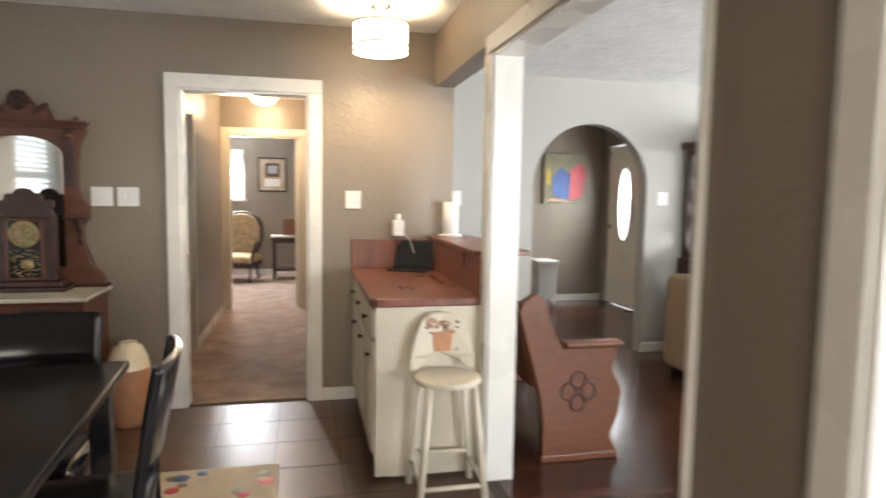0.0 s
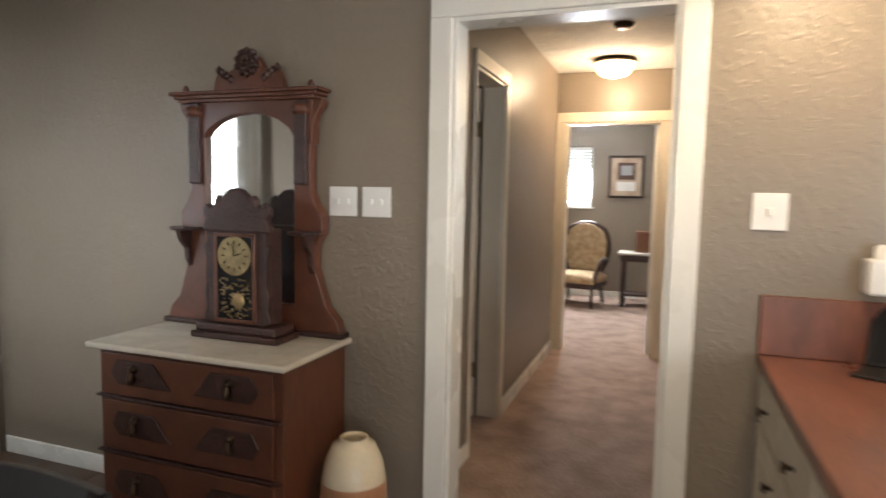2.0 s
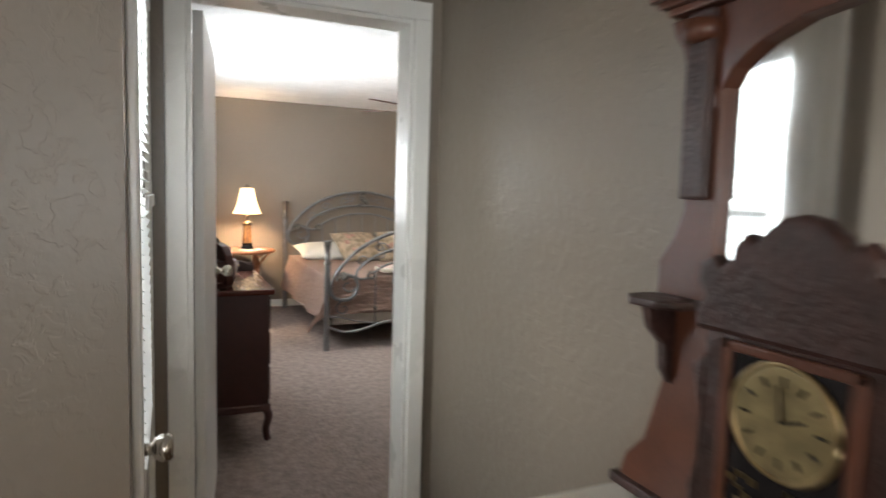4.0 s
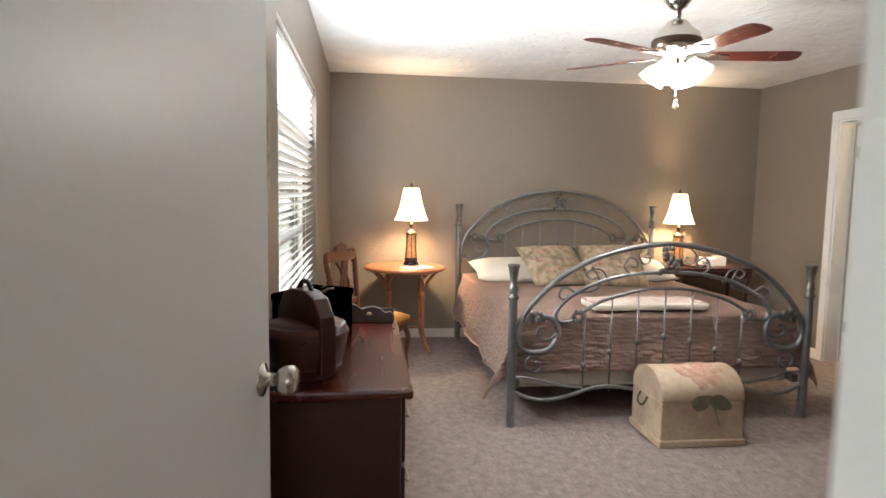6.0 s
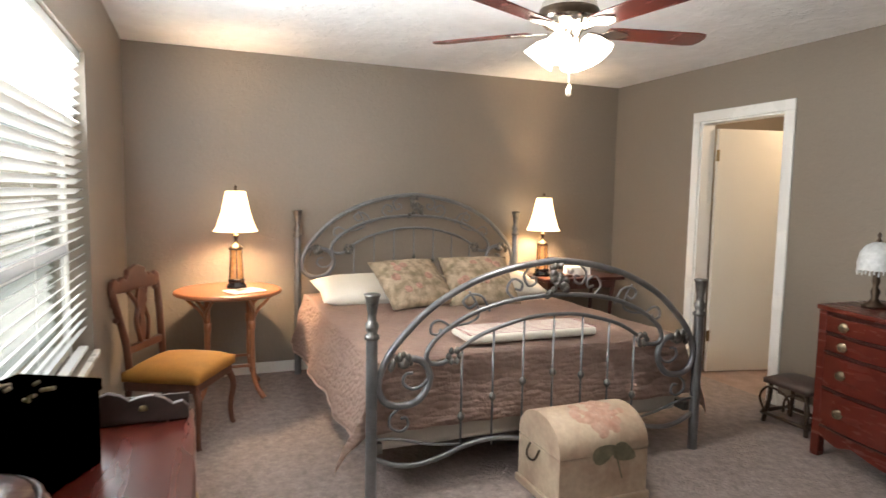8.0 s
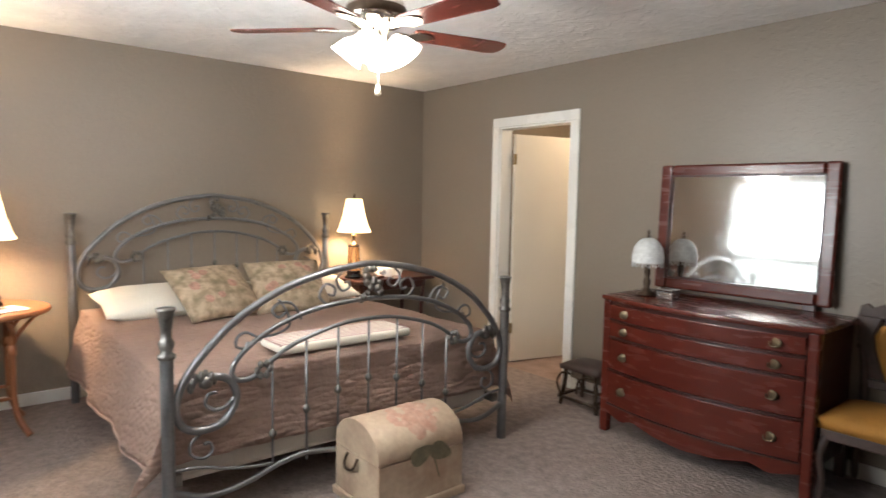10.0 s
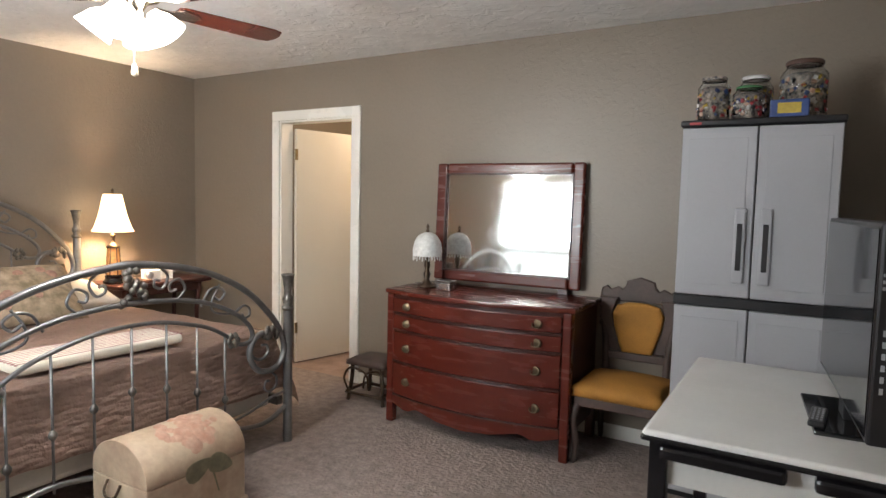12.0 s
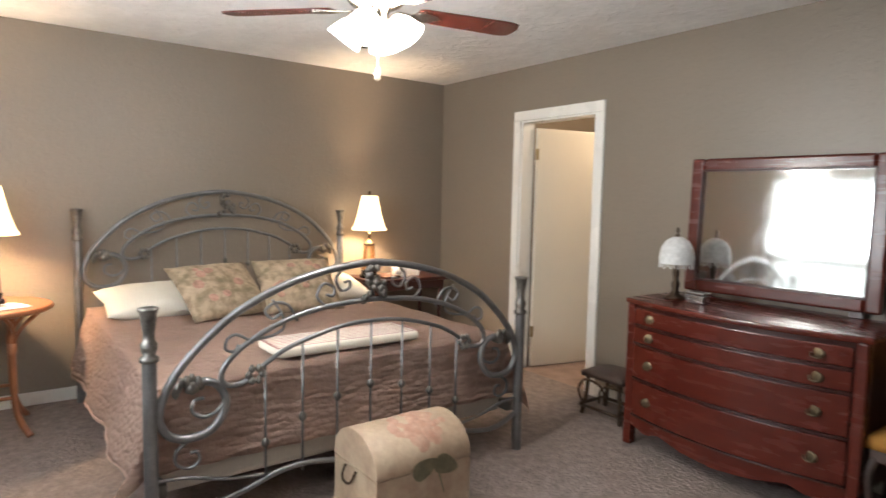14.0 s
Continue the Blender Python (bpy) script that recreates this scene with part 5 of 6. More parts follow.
t = thing("storage_box", pose(-4.60, 3.825, 0.856, 0, 0, -28), "tan keepsake box with a flowered lid", "box")
part("box_body", B(-0.118, -0.088, 0, 0.118, 0.088, 0.15, 0.003), "box_tan", t)
part("lid", B(-0.122, -0.092, 0.15, 0.122, 0.092, 0.176, 0.004), "box_tan", t, "tan lid with dried flowers")
random.seed(3)
bm = bmesh.new()
for i in range(12):
    a, b = random.uniform(-0.08, 0.08), random.uniform(-0.07, 0.07)
    tube([(a, b, 0.180), (a + random.uniform(-0.04, 0.04), b + random.uniform(-0.03, 0.03), 0.185)], 0.004, 6, bm, smooth=False)
part("dried_flowers", bm, "fabric_floral", t, "dried stems on the lid")
t = thing("wooden_tray", pose(-4.87, 4.02, 0.856), "small scalloped wooden rack with a brass pull", "rack")
part("front_board", slab([(-0.10, 0), (0.10, 0), (0.10, 0.03), (0.085, 0.045), (0.065, 0.04), (0.045, 0.055), (0.02, 0.066), (-0.01, 0.062), (-0.03, 0.055), (-0.05, 0.07), (-0.075, 0.078), (-0.095, 0.07), (-0.10, 0.05)], -0.02, 0.0, "x", 0.003), "grey_wood", t)
part("back_board", B(-0.055, -0.10, 0, -0.045, 0.10, 0.05, 0.002), "grey_wood", t)
part("tray_bottom", B(-0.045, -0.10, 0, -0.02, 0.10, 0.01, 0.001), "grey_wood", t)
part("pull", lathe([(0, 0), (0.012, 0.002), (0.008, 0.012), (0, 0.014)], 12, at=(0.0, 0, 0.03)), "brass", t)
# oval plaque
t = thing("oval_plaque", pose(-4.27, 3.681, 1.515), "cream carved oval plaque hanging on the wall", "wall plaque")
ov = [(0.13 * math.cos(2 * math.pi * i / 32), 0.265 * math.sin(2 * math.pi * i / 32)) for i in range(32)]
part("plate", slab(ov, 0, 0.018, "y", 0.005), "plaque", t)
bm = tube([(0.92 * a, 0.02, 0.94 * b) for a, b in ov + ov[:1]], 0.012, 8, smooth=False)
part("rim", bm, "plaque", t)
random.seed(8)
bm = bmesh.new()
for i in range(34):
    a = 2 * math.pi * random.random()
    r_ = random.uniform(0.2, 0.85)
    lathe([(0, -0.016), (0.016, 0), (0, 0.016)], 7, bm, (0.115 * r_ * math.cos(a), 0.018, 0.235 * r_ * math.sin(a)))
tagged(part("carved_relief", bm, "plaque", t), kind="stuff")

# ceiling fan
fan = thing("ceiling_fan", pose(-5.61, 5.64, 0), "nickel ceiling fan with five cherry blades and lit glass shades", "ceiling fan")
part("canopy", lathe([(0, 2.434), (0.07, 2.434), (0.07, 2.41), (0.04, 2.37), (0.02, 2.36), (0.016, 2.30)], 24), "nickel", fan)
part("motor", lathe([(0.016, 2.31), (0.05, 2.30), (0.075, 2.27), (0.115, 2.235), (0.125, 2.20), (0.125, 2.165), (0.10, 2.135), (0.06, 2.12), (0.045, 2.09), (0.05, 2.05), (0.03, 2.02), (0, 2.02)], 32), "nickel", fan)
part("motor_band", lathe([(0.126, 2.205), (0.129, 2.20), (0.129, 2.172), (0.126, 2.167)], 32), "bronze", fan)
for i in range(5):
    a = 7 + 72 * i
    bl = slab([(0.17, -0.045), (0.20, -0.055), (0.58, -0.066), (0.622, -0.055), (0.636, -0.02), (0.636, 0.02), (0.622, 0.055), (0.58, 0.066), (0.20, 0.055), (0.17, 0.045)], -0.003, 0.003, "z", 0.001)
    bl.transform(pose(0, 0, 2.122, 0, 0, a) @ pose(0, 0, 0, -9, 0, 0))
    b = part("blade", bl, "fan_blade", fan)
    ar = slab([(0.09, -0.014), (0.15, -0.012), (0.19, -0.045), (0.25, -0.03), (0.28, 0), (0.25, 0.03), (0.19, 0.045), (0.15, 0.012), (0.09, 0.014)], -0.009, -0.0045, "z", 0.001)
    ar.transform(pose(0, 0, 2.122, 0, 0, a) @ pose(0, 0, 0, -9, 0, 0))
    part("blade_arm", ar, "nickel", b)
for i in range(4):
    a = radians(40 + 90 * i)
    part("shade_arm", tube([(0, 0, 2.04), (0.05 * math.cos(a), 0.05 * math.sin(a), 2.035), (0.075 * math.cos(a), 0.075 * math.sin(a), 2.01)], 0.01, 8), "nickel", fan)
    sh = lathe([(0.022, 0), (0.03, -0.01), (0.05, -0.035), (0.062, -0.07), (0.072, -0.098), (0.069, -0.098), (0.059, -0.07), (0.047, -0.035), (0.027, -0.012), (0.02, 0)], 22)
    sh.transform(Matrix.Translation((0.075 * math.cos(a), 0.075 * math.sin(a), 2.082)) @ Matrix.Rotation(a, 4, 'Z') @ Matrix.Rotation(radians(-38), 4, 'Y'))
    part("glass_shade", sh, "bowl", fan, "lit frosted bell shade")
part("pull_chain", tube([(0.02, 0, 2.03), (0.02, 0, 1.885)], 0.002, 5, smooth=False), "nickel", fan)
part("pull_knob", lathe([(0, 1.84), (0.014, 1.85), (0.010, 1.87), (0.004, 1.89), (0, 1.89)], 12, at=(0.02, 0, 0)), "ivory", fan)

# ---- dining room ----
# marble-topped dresser with mirror back
t = thing("marble_top_dresser", pose(-1.205, 4.30, 0), "red walnut dresser with white marble top and three drawers", "dresser")
part("marble_top", B(-0.43, -0.235, 0.772, 0.45, 0.235, 0.795, 0.008, 3), "marble", t, "grey-veined white marble slab")
part("carcass", B(-0.405, -0.19, 0.06, 0.42, 0.23, 0.772, 0.006), "walnut", t)
part("plinth", B(-0.415, -0.20, 0.05, 0.43, 0.232, 0.11, 0.006), "walnut", t)
for sx in (-0.39, 0.39):
    for sy in (-0.17, 0.20):
        part("foot", lathe([(0, 0), (0.025, 0), (0.032, 0.03), (0.02, 0.05), (0, 0.05)], 12, at=(sx, sy, 0)), "walnut_dark", t)
for z0, z1 in ((0.595, 0.755), (0.38, 0.575), (0.14, 0.36)):
    dr = part("drawer", B(-0.385, -0.204, z0, 0.385, -0.188, z1, 0.005), "walnut", t)
    part("drawer_bead", B(-0.41, -0.208, z0 - 0.014, 0.41, -0.188, z0 - 0.004, 0.003), "walnut_dark", t)
    zc = (z0 + z1) / 2 + 0.01
    for s in (-1, 1):
        pts = [(s * 0.30, zc + 0.05), (s * 0.13, zc + 0.05), (s * 0.11, zc + 0.03), (s * 0.085, zc - 0.005), (s * 0.05, zc - 0.045), (s * 0.30, zc - 0.045), (s * 0.33, zc)]
        if s > 0:
            pts = pts[::-1]
        part("raised_panel", slab(pts, -0.212, -0.203, "y", 0.004), "walnut_dark", dr)
        b = lathe([(0.018, 0), (0.018, 0.006), (0.008, 0.012), (0.008, 0.02), (0, 0.022)], 12)
        b.transform(pose(s * 0.215, -0.212, zc + 0.02, 90, 0, 0))
        k = part("pull_rose", b, "bronze", dr)
        part("drop_pull", lathe([(0, -0.055), (0.012, -0.05), (0.014, -0.03), (0.006, -0.005), (0, 0.0)], 10, at=(s * 0.215, -0.228, zc + 0.02)), "bronze", k, "dark teardrop pull")
t = thing("mirror_back", pose(-1.205, 4.50, 0.796), "carved red walnut mirror back with candle shelves", "mirror")
sil = [(-0.43, 0.0), (-0.41, 0.07), (-0.36, 0.12), (-0.335, 0.20), (-0.31, 0.28), (-0.31, 0.36), (-0.345, 0.41), (-0.345, 0.48), (-0.31, 0.53), (-0.29, 0.58), (-0.29, 0.90), (-0.215, 0.90), (-0.215, 0.12), (0.215, 0.12), (0.215, 0.90), (0.29, 0.90), (0.29, 0.58), (0.31, 0.53), (0.345, 0.48), (0.345, 0.41), (0.31, 0.36), (0.31, 0.28), (0.335, 0.20), (0.36, 0.12), (0.41, 0.07), (0.43, 0.0)]
part("side_frame", slab(sil, -0.02, 0.03, "y", 0.005), "walnut", t)
arch = [(-0.225, 0.76)] + [(0.225 * math.sin(radians(a)), 0.76 + 0.125 * math.cos(radians(a))) for a in range(-80, 81, 20)] + [(0.225, 0.76), (0.30, 0.76), (0.30, 0.95), (-0.30, 0.95), (-0.30, 0.76)]
part("arched_head", slab(arch, -0.024, 0.028, "y", 0.003), "walnut", t)
part("mirror_glass", B(-0.22, 0.0, 0.11, 0.22, 0.006, 0.93, 0), "mirror", t, "silvered old mirror glass")
for zz, ww, dd, hh in ((0.93, 0.325, 0.05, 0.014), (0.944, 0.34, 0.062, 0.014), (0.958, 0.355, 0.072, 0.014)):
    part("cornice", B(-ww, -dd, zz, ww, 0.03, zz + hh, 0.004), "walnut", t)
for s in (-1, 1):
    br = [(s * 0.285, 0.93), (s * 0.345, 0.93), (s * 0.335, 0.90), (s * 0.315, 0.875), (s * 0.30, 0.83), (s * 0.285, 0.80)]
    part("bracket", slab(br if s < 0 else br[::-1], -0.02, 0.025, "y", 0.004), "walnut", t)
    part("column", B(s * 0.255 - 0.028, -0.042, 0.60, s * 0.255 + 0.028, -0.02, 0.93, 0.006), "walnut_dark", t)
    part("column_cap", lathe([(0.0, 0), (0.03, 0.005), (0.036, 0.02), (0.03, 0.04), (0, 0.042)], 12, at=(s * 0.255, -0.035, 0.87)), "walnut", t)
    sh = part("candle_shelf", slab([(s * 0.22, -0.02), (s * 0.22, -0.075), (s * 0.25, -0.11), (s * 0.31, -0.115), (s * 0.34, -0.095), (s * 0.35, -0.05), (s * 0.34, -0.02)], 0.405, 0.42, "z", 0.004), "walnut_dark", t, "small dark candle shelf")
    part("shelf_bracket", slab([(-0.02, 0.405), (-0.09, 0.405), (-0.075, 0.36), (-0.045, 0.33), (-0.04, 0.28), (-0.02, 0.25)], s * 0.30 - 0.012, s * 0.30 + 0.012, "x", 0.003), "walnut_dark", sh)
    part("knob_finial", lathe([(0.01, 0.972), (0.014, 0.985), (0.008, 1.0), (0, 1.004)], 10, at=(s * 0.30, -0.03, 0)), "walnut", t)
part("base_moulding", B(-0.44, -0.035, 0, 0.44, 0.03, 0.022, 0.005), "walnut_dark", t)
cr = [(-0.17, 0.972), (0.17, 0.972), (0.16, 1.02), (0.145, 1.05), (0.11, 1.045), (0.075, 1.06), (0.05, 1.105), (0.0, 1.13), (-0.05, 1.105), (-0.075, 1.06), (-0.11, 1.045), (-0.145, 1.05), (-0.16, 1.02)]
c_ = part("crest", slab(cr, -0.02, 0.02, "y", 0.006), "walnut", t)
random.seed(4)
bm = bmesh.new()
for i in range(20):
    a = 2 * math.pi * i / 20
    rr = 0.045 if i % 2 else 0.025
    lathe([(0, -0.018), (0.015, -0.006), (0.017, 0.004), (0, 0.018)], 8, bm, (rr * math.cos(a), -0.022, 1.085 + rr * math.sin(a)))
for s in (-1, 1):
    for i in range(4):
        lathe([(0, -0.018), (0.013, -0.004), (0.014, 0.006), (0, 0.025)], 8, bm, (s * (0.08 + i * 0.02), -0.018, 1.02 + 0.012 * i))
part("carved_flower", bm, "walnut_dark", c_, "carved flower crest")

# shelf clock
t = thing("shelf_clock", pose(-1.135, 4.36, 0.796, 0, 0, 0), "dark carved gingerbread shelf clock with a brass dial", "clock")
part("plinth", B(-0.20, -0.075, 0, 0.20, 0.075, 0.025, 0.005), "walnut_dark", t)
part("base", B(-0.185, -0.065, 0.025, 0.185, 0.065, 0.06, 0.01), "walnut_dark", t)
part("case", B(-0.135, -0.05, 0.06, 0.135, 0.055, 0.43, 0.006), "walnut_dark", t)
top = [(-0.15, 0.415), (0.15, 0.415), (0.153, 0.44), (0.14, 0.465), (0.152, 0.485), (0.15, 0.51), (0.128, 0.522), (0.112, 0.508), (0.098, 0.52), (0.094, 0.54), (0.078, 0.556), (0.06, 0.545), (0.05, 0.56), (0.028, 0.578), (0, 0.584)]
top += [(-a_, b_) for a_, b_ in top[-2:1:-1]]
part("carved_top", slab(top, -0.055, -0.02, "y", 0.008), "walnut_dark", t, "scalloped carved pediment")
for s in (-1, 1):
    side = [(s * 0.13, 0.06), (s * 0.158, 0.075), (s * 0.142, 0.12), (s * 0.152, 0.18), (s * 0.138, 0.22), (s * 0.138, 0.30), (s * 0.155, 0.36), (s * 0.13, 0.38)]
    part("side_carving", slab(side if s > 0 else side[::-1], -0.052, -0.02, "y", 0.005), "walnut_dark", t)
part("door_glass", B(-0.085, -0.056, 0.075, 0.085, -0.05, 0.405, 0.001), "black", t)
for b_ in ((-0.095, 0.068, -0.08, 0.412), (0.08, 0.068, 0.095, 0.412), (-0.095, 0.068, 0.095, 0.082), (-0.095, 0.398, 0.095, 0.412)):
    part("door_frame", B(b_[0], -0.062, b_[1], b_[2], -0.05, b_[3], 0.003), "walnut", t)
b = lathe([(0.074, 0), (0.074, 0.003), (0.066, 0.004), (0.05, 0.003), (0, 0.003)], 28)
b.transform(pose(0, -0.0565, 0.326, 90, 0, 0))
dl = part("dial", b, "dial", t, "brassy round clock dial")
b = tube([(0.073 * math.cos(2 * math.pi * i / 28), -0.059, 0.326 + 0.073 * math.sin(2 * math.pi * i / 28)) for i in range(29)], 0.004, 6, smooth=False)
part("bezel", b, "brass", dl)
bm = bmesh.new()
for i in range(12):
    a = 2 * math.pi * i / 12
    tube([(0.046 * math.cos(a), -0.0605, 0.326 + 0.046 * math.sin(a)), (0.058 * math.cos(a), -0.0605, 0.326 + 0.058 * math.sin(a))], 0.0022, 5, bm, smooth=False)
tagged(part("hour_mark", bm, "black", dl), kind="stuff")
part("hour_hand", tube([(0, -0.0615, 0.326), (0.03, -0.0615, 0.336)], 0.002, 5, smooth=False), "black", dl)
part("minute_hand", tube([(0, -0.0625, 0.326), (-0.005, -0.0625, 0.372)], 0.0017, 5, smooth=False), "black", dl)
b = lathe([(0.030, 0), (0.026, 0.004), (0, 0.006)], 20)
b.transform(pose(0.015, -0.0575, 0.155, 90, 0, 0))
part("pendulum_bob", b, "brass", t)
random.seed(6)
bm = bmesh.new()
for i in range(90):
    bx(bm, *(lambda x, z: (x, -0.0585, z, x + random.uniform(0.005, 0.014), -0.0565, z + random.uniform(0.004, 0.012)))(random.choice((-1, 1)) * random.uniform(0.0, 0.07) - 0.005, random.uniform(0.085, 0.235)))
tagged(part("gilt_stencil", bm, "brass", t, "gilt stencilled pattern on the glass"), kind="stuff")

t = thing("floor_vase", pose(-0.62, 4.30, 0), "tall terracotta and ivory glazed floor vase", "vase")
part("lower_body", lathe([(0, 0), (0.075, 0), (0.085, 0.02), (0.112, 0.15), (0.122, 0.27), (0.117, 0.345)], 32), "terracotta", t)
part("upper_body", lathe([(0.117, 0.345), (0.105, 0.41), (0.078, 0.47), (0.05, 0.485), (0.053, 0.495), (0.045, 0.497), (0.042, 0.48), (0.07, 0.45), (0, 0.40)], 32), "ivory", t, "glossy ivory neck")


def switch(x, y, z, w, toggles, axis="y", out=-1, rot=0):
    t = thing("light_switch", pose(x, y, z, 0, 0, rot), "white wall switch plate", "light switch", "wall plates")
    part("plate", B(-w / 2, -0.006, -0.058, w / 2, 0, 0.058, 0.003), "white_plastic", t)
    for i in range(toggles):
        u = (i - (toggles - 1) / 2) * 0.044
        part("toggle", B(u - 0.006, -0.014, -0.012, u + 0.006, -0.005, 0.012, 0.002), "white_plastic", t)
    return t


switch(-0.80, 4.54, 1.335, 0.122, 2)
switch(-0.655, 4.54, 1.335, 0.122, 2)
switch(0.70, 4.54, 1.335, 0.10, 1)
switch(3.47, 5.35, 1.37, 0.10, 1)
switch(1.60, 5.35, 1.35, 0.075, 1)

# counter with cabinets
t = thing("base_cabinet", pose(0, 0, 0), "cream painted base cabinet with drawers and panel doors", "cabinet")
part("body", B(0.715, 3.32, 0.09, 1.238, 4.536, 0.845, 0.003), "cream", t)
part("toe_kick", B(0.79, 3.34, 0, 1.236, 4.53, 0.09, 0), "cream", t)
part("end_panel", B(0.712, 3.305, 0.02, 1.238, 3.322, 0.845, 0.003), "cream", t)
for i in range(3):
    y0 = 3.36 + i * 0.39
    f = part("drawer_front", B(0.698, y0, 0.69, 0.716, y0 + 0.37, 0.825, 0.005), "cream", t)
    k = lathe([(0.006, 0), (0.006, 0.014), (0.015, 0.018), (0.013, 0.026), (0, 0.028)], 12)
    k.transform(pose(0.698, y0 + 0.185, 0.76, 0, -90, 0))
    part("knob", k, "bronze", f)
    f = part("door", B(0.698, y0, 0.12, 0.716, y0 + 0.37, 0.67, 0.005), "cream", t)
    part("door_panel", B(0.692, y0 + 0.06, 0.18, 0.7, y0 + 0.31, 0.61, 0.004), "cream", f)
    k = lathe([(0.006, 0), (0.006, 0.014), (0.015, 0.018), (0.013, 0.026), (0, 0.028)], 12)
    k.transform(pose(0.698, y0 + 0.04, 0.60, 0, -90, 0))
    part("knob", k, "bronze", f)
t = thing("countertop", pose(0, 0, 0), "red-brown stone-look laminate countertop with backsplash", "countertop")
part("slab", slab([(0.69, 4.537), (0.69, 3.33), (0.72, 3.295), (1.238, 3.295), (1.238, 4.537)], 0.847, 0.885, "z", 0.007), "laminate", t)
part("backsplash", B(0.69, 4.518, 0.885, 1.22, 4.538, 1.075, 0.004), "laminate", t)
part("side_splash", B(1.215, 3.30, 0.885, 1.238, 4.518, 1.078, 0.004), "laminate", t)
part("ledge", B(1.205, 3.372, 1.079, 1.50, 4.538, 1.105, 0.006), "laminate", t)
t = thing("tablet_stand", pose(1.07, 4.40, 0.886, 0, 0, -28), "black tablet in a folding case on the counter", "tablet")
part("case_flap", B(-0.13, -0.12, 0, 0.13, 0.06, 0.008, 0.003), "black_plastic", t)
b = B(-0.13, -0.006, 0, 0.13, 0.006, 0.19, 0.004)
b.transform(pose(0, 0.02, 0.008, -22, 0, 0))
part("tablet_body", b, "black_plastic", t)
b = B(-0.115, -0.0075, 0.015, 0.115, -0.0055, 0.175, 0)
b.transform(pose(0, 0.02, 0.008, -22, 0, 0))
part("tablet_screen", b, "screen", t)
t = thing("plug_in_freshener", pose(1.0, 4.515, 1.13), "white plug-in device on the wall outlet", "plug-in")
part("device_body", B(-0.045, -0.055, -0.03, 0.03, 0.02, 0.075, 0.01, 3), "white_plastic", t)
part("device_cap", lathe([(0.022, 0.075), (0.02, 0.11), (0.01, 0.118), (0, 0.118)], 14, at=(-0.005, -0.02, 0)), "white_plastic", t)
part("cord", tube([(0.03, -0.02, -0.01), (0.07, -0.05, -0.06), (0.09, -0.08, -0.14)], 0.003, 6), "white_plastic", t)
t = thing("paper_towel_roll", pose(1.33, 4.42, 1.106), "white paper towel roll on a stand", "paper towel")
part("stand", lathe([(0, 0), (0.075, 0), (0.075, 0.012), (0.01, 0.016), (0, 0.016)], 24), "white_plastic", t)
part("roll", lathe([(0.02, 0.018), (0.052, 0.018), (0.052, 0.225), (0.02, 0.225)], 24), "paper", t)

# bar stool
t = thing("bar_stool", pose(1.02, 3.12, 0), "cream painted bar stool with a low flowered back", "stool")
part("seat", slab([(0.155 * math.cos(2 * math.pi * i / 20), 0.15 * math.sin(2 * math.pi * i / 20)) for i in range(20)], 0.58, 0.61, "z", 0.009), "cream", t)
for sx in (-1, 1):
    for sy in (-1, 1):
        part("leg", tube([(sx * 0.10, sy * 0.10, 0.585), (sx * 0.15, sy * 0.145, 0.0)], 0.016, 8, smooth=False), "cream", t)
    part("rung", tube([(sx * 0.14, -0.135, 0.12), (sx * 0.14, 0.135, 0.12)], 0.011, 8, smooth=False), "cream", t)
    part("rung", tube([(-0.135, sx * 0.13, 0.16 if sx > 0 else 0.10), (0.135, sx * 0.13, 0.16 if sx > 0 else 0.10)], 0.011, 8, smooth=False), "cream", t)
bk = [(-0.15, 0.61), (-0.155, 0.68), (-0.13, 0.78), (-0.10, 0.86), (-0.05, 0.895), (0.0, 0.90), (0.05, 0.895), (0.10, 0.86), (0.13, 0.78), (0.155, 0.68), (0.15, 0.61), (0.12, 0.61), (0.08, 0.66), (0, 0.69), (-0.08, 0.66), (-0.12, 0.61)]
bm = slab(bk, 0.125, 0.145, "y", 0.006)
for v in bm.verts:
    v.co.y -= 1.6 * max(0, abs(v.co.x) - 0.02) ** 2 * 1.2
part("backrest", bm, "cream", t, "curved cream splat with painted flowers")
random.seed(12)
for mname, mt, cnt, r0, lab in (("painted_pot", "terracotta", 1, 0.05, "terracotta flower pot painted on the back"), ("painted_flower", "rose", 12, 0.016, ""), ("painted_foliage", "leafgreen", 10, 0.012, "")):
    bm = bmesh.new()
    if cnt == 1:
        slab([(-0.04, 0.70), (0.04, 0.70), (0.05, 0.80), (-0.05, 0.80)], 0.112, 0.124, "y", 0, bm)
    else:
        for i in range(cnt):
            a, c = random.uniform(-0.075, 0.075), random.uniform(0.80, 0.87) if mt == "rose" else random.choice((random.uniform(0.78, 0.86), random.uniform(0.69, 0.73)))
            lathe([(0, -r0), (r0, 0), (0, r0)], 7, bm, (a, 0.118, c))
    part(mname, bm, mt, t, lab)

for ob in [t.children[k] for k in range(len(t.children))]:
    for v in ob.data.vertices:
        v.co.z *= 0.92
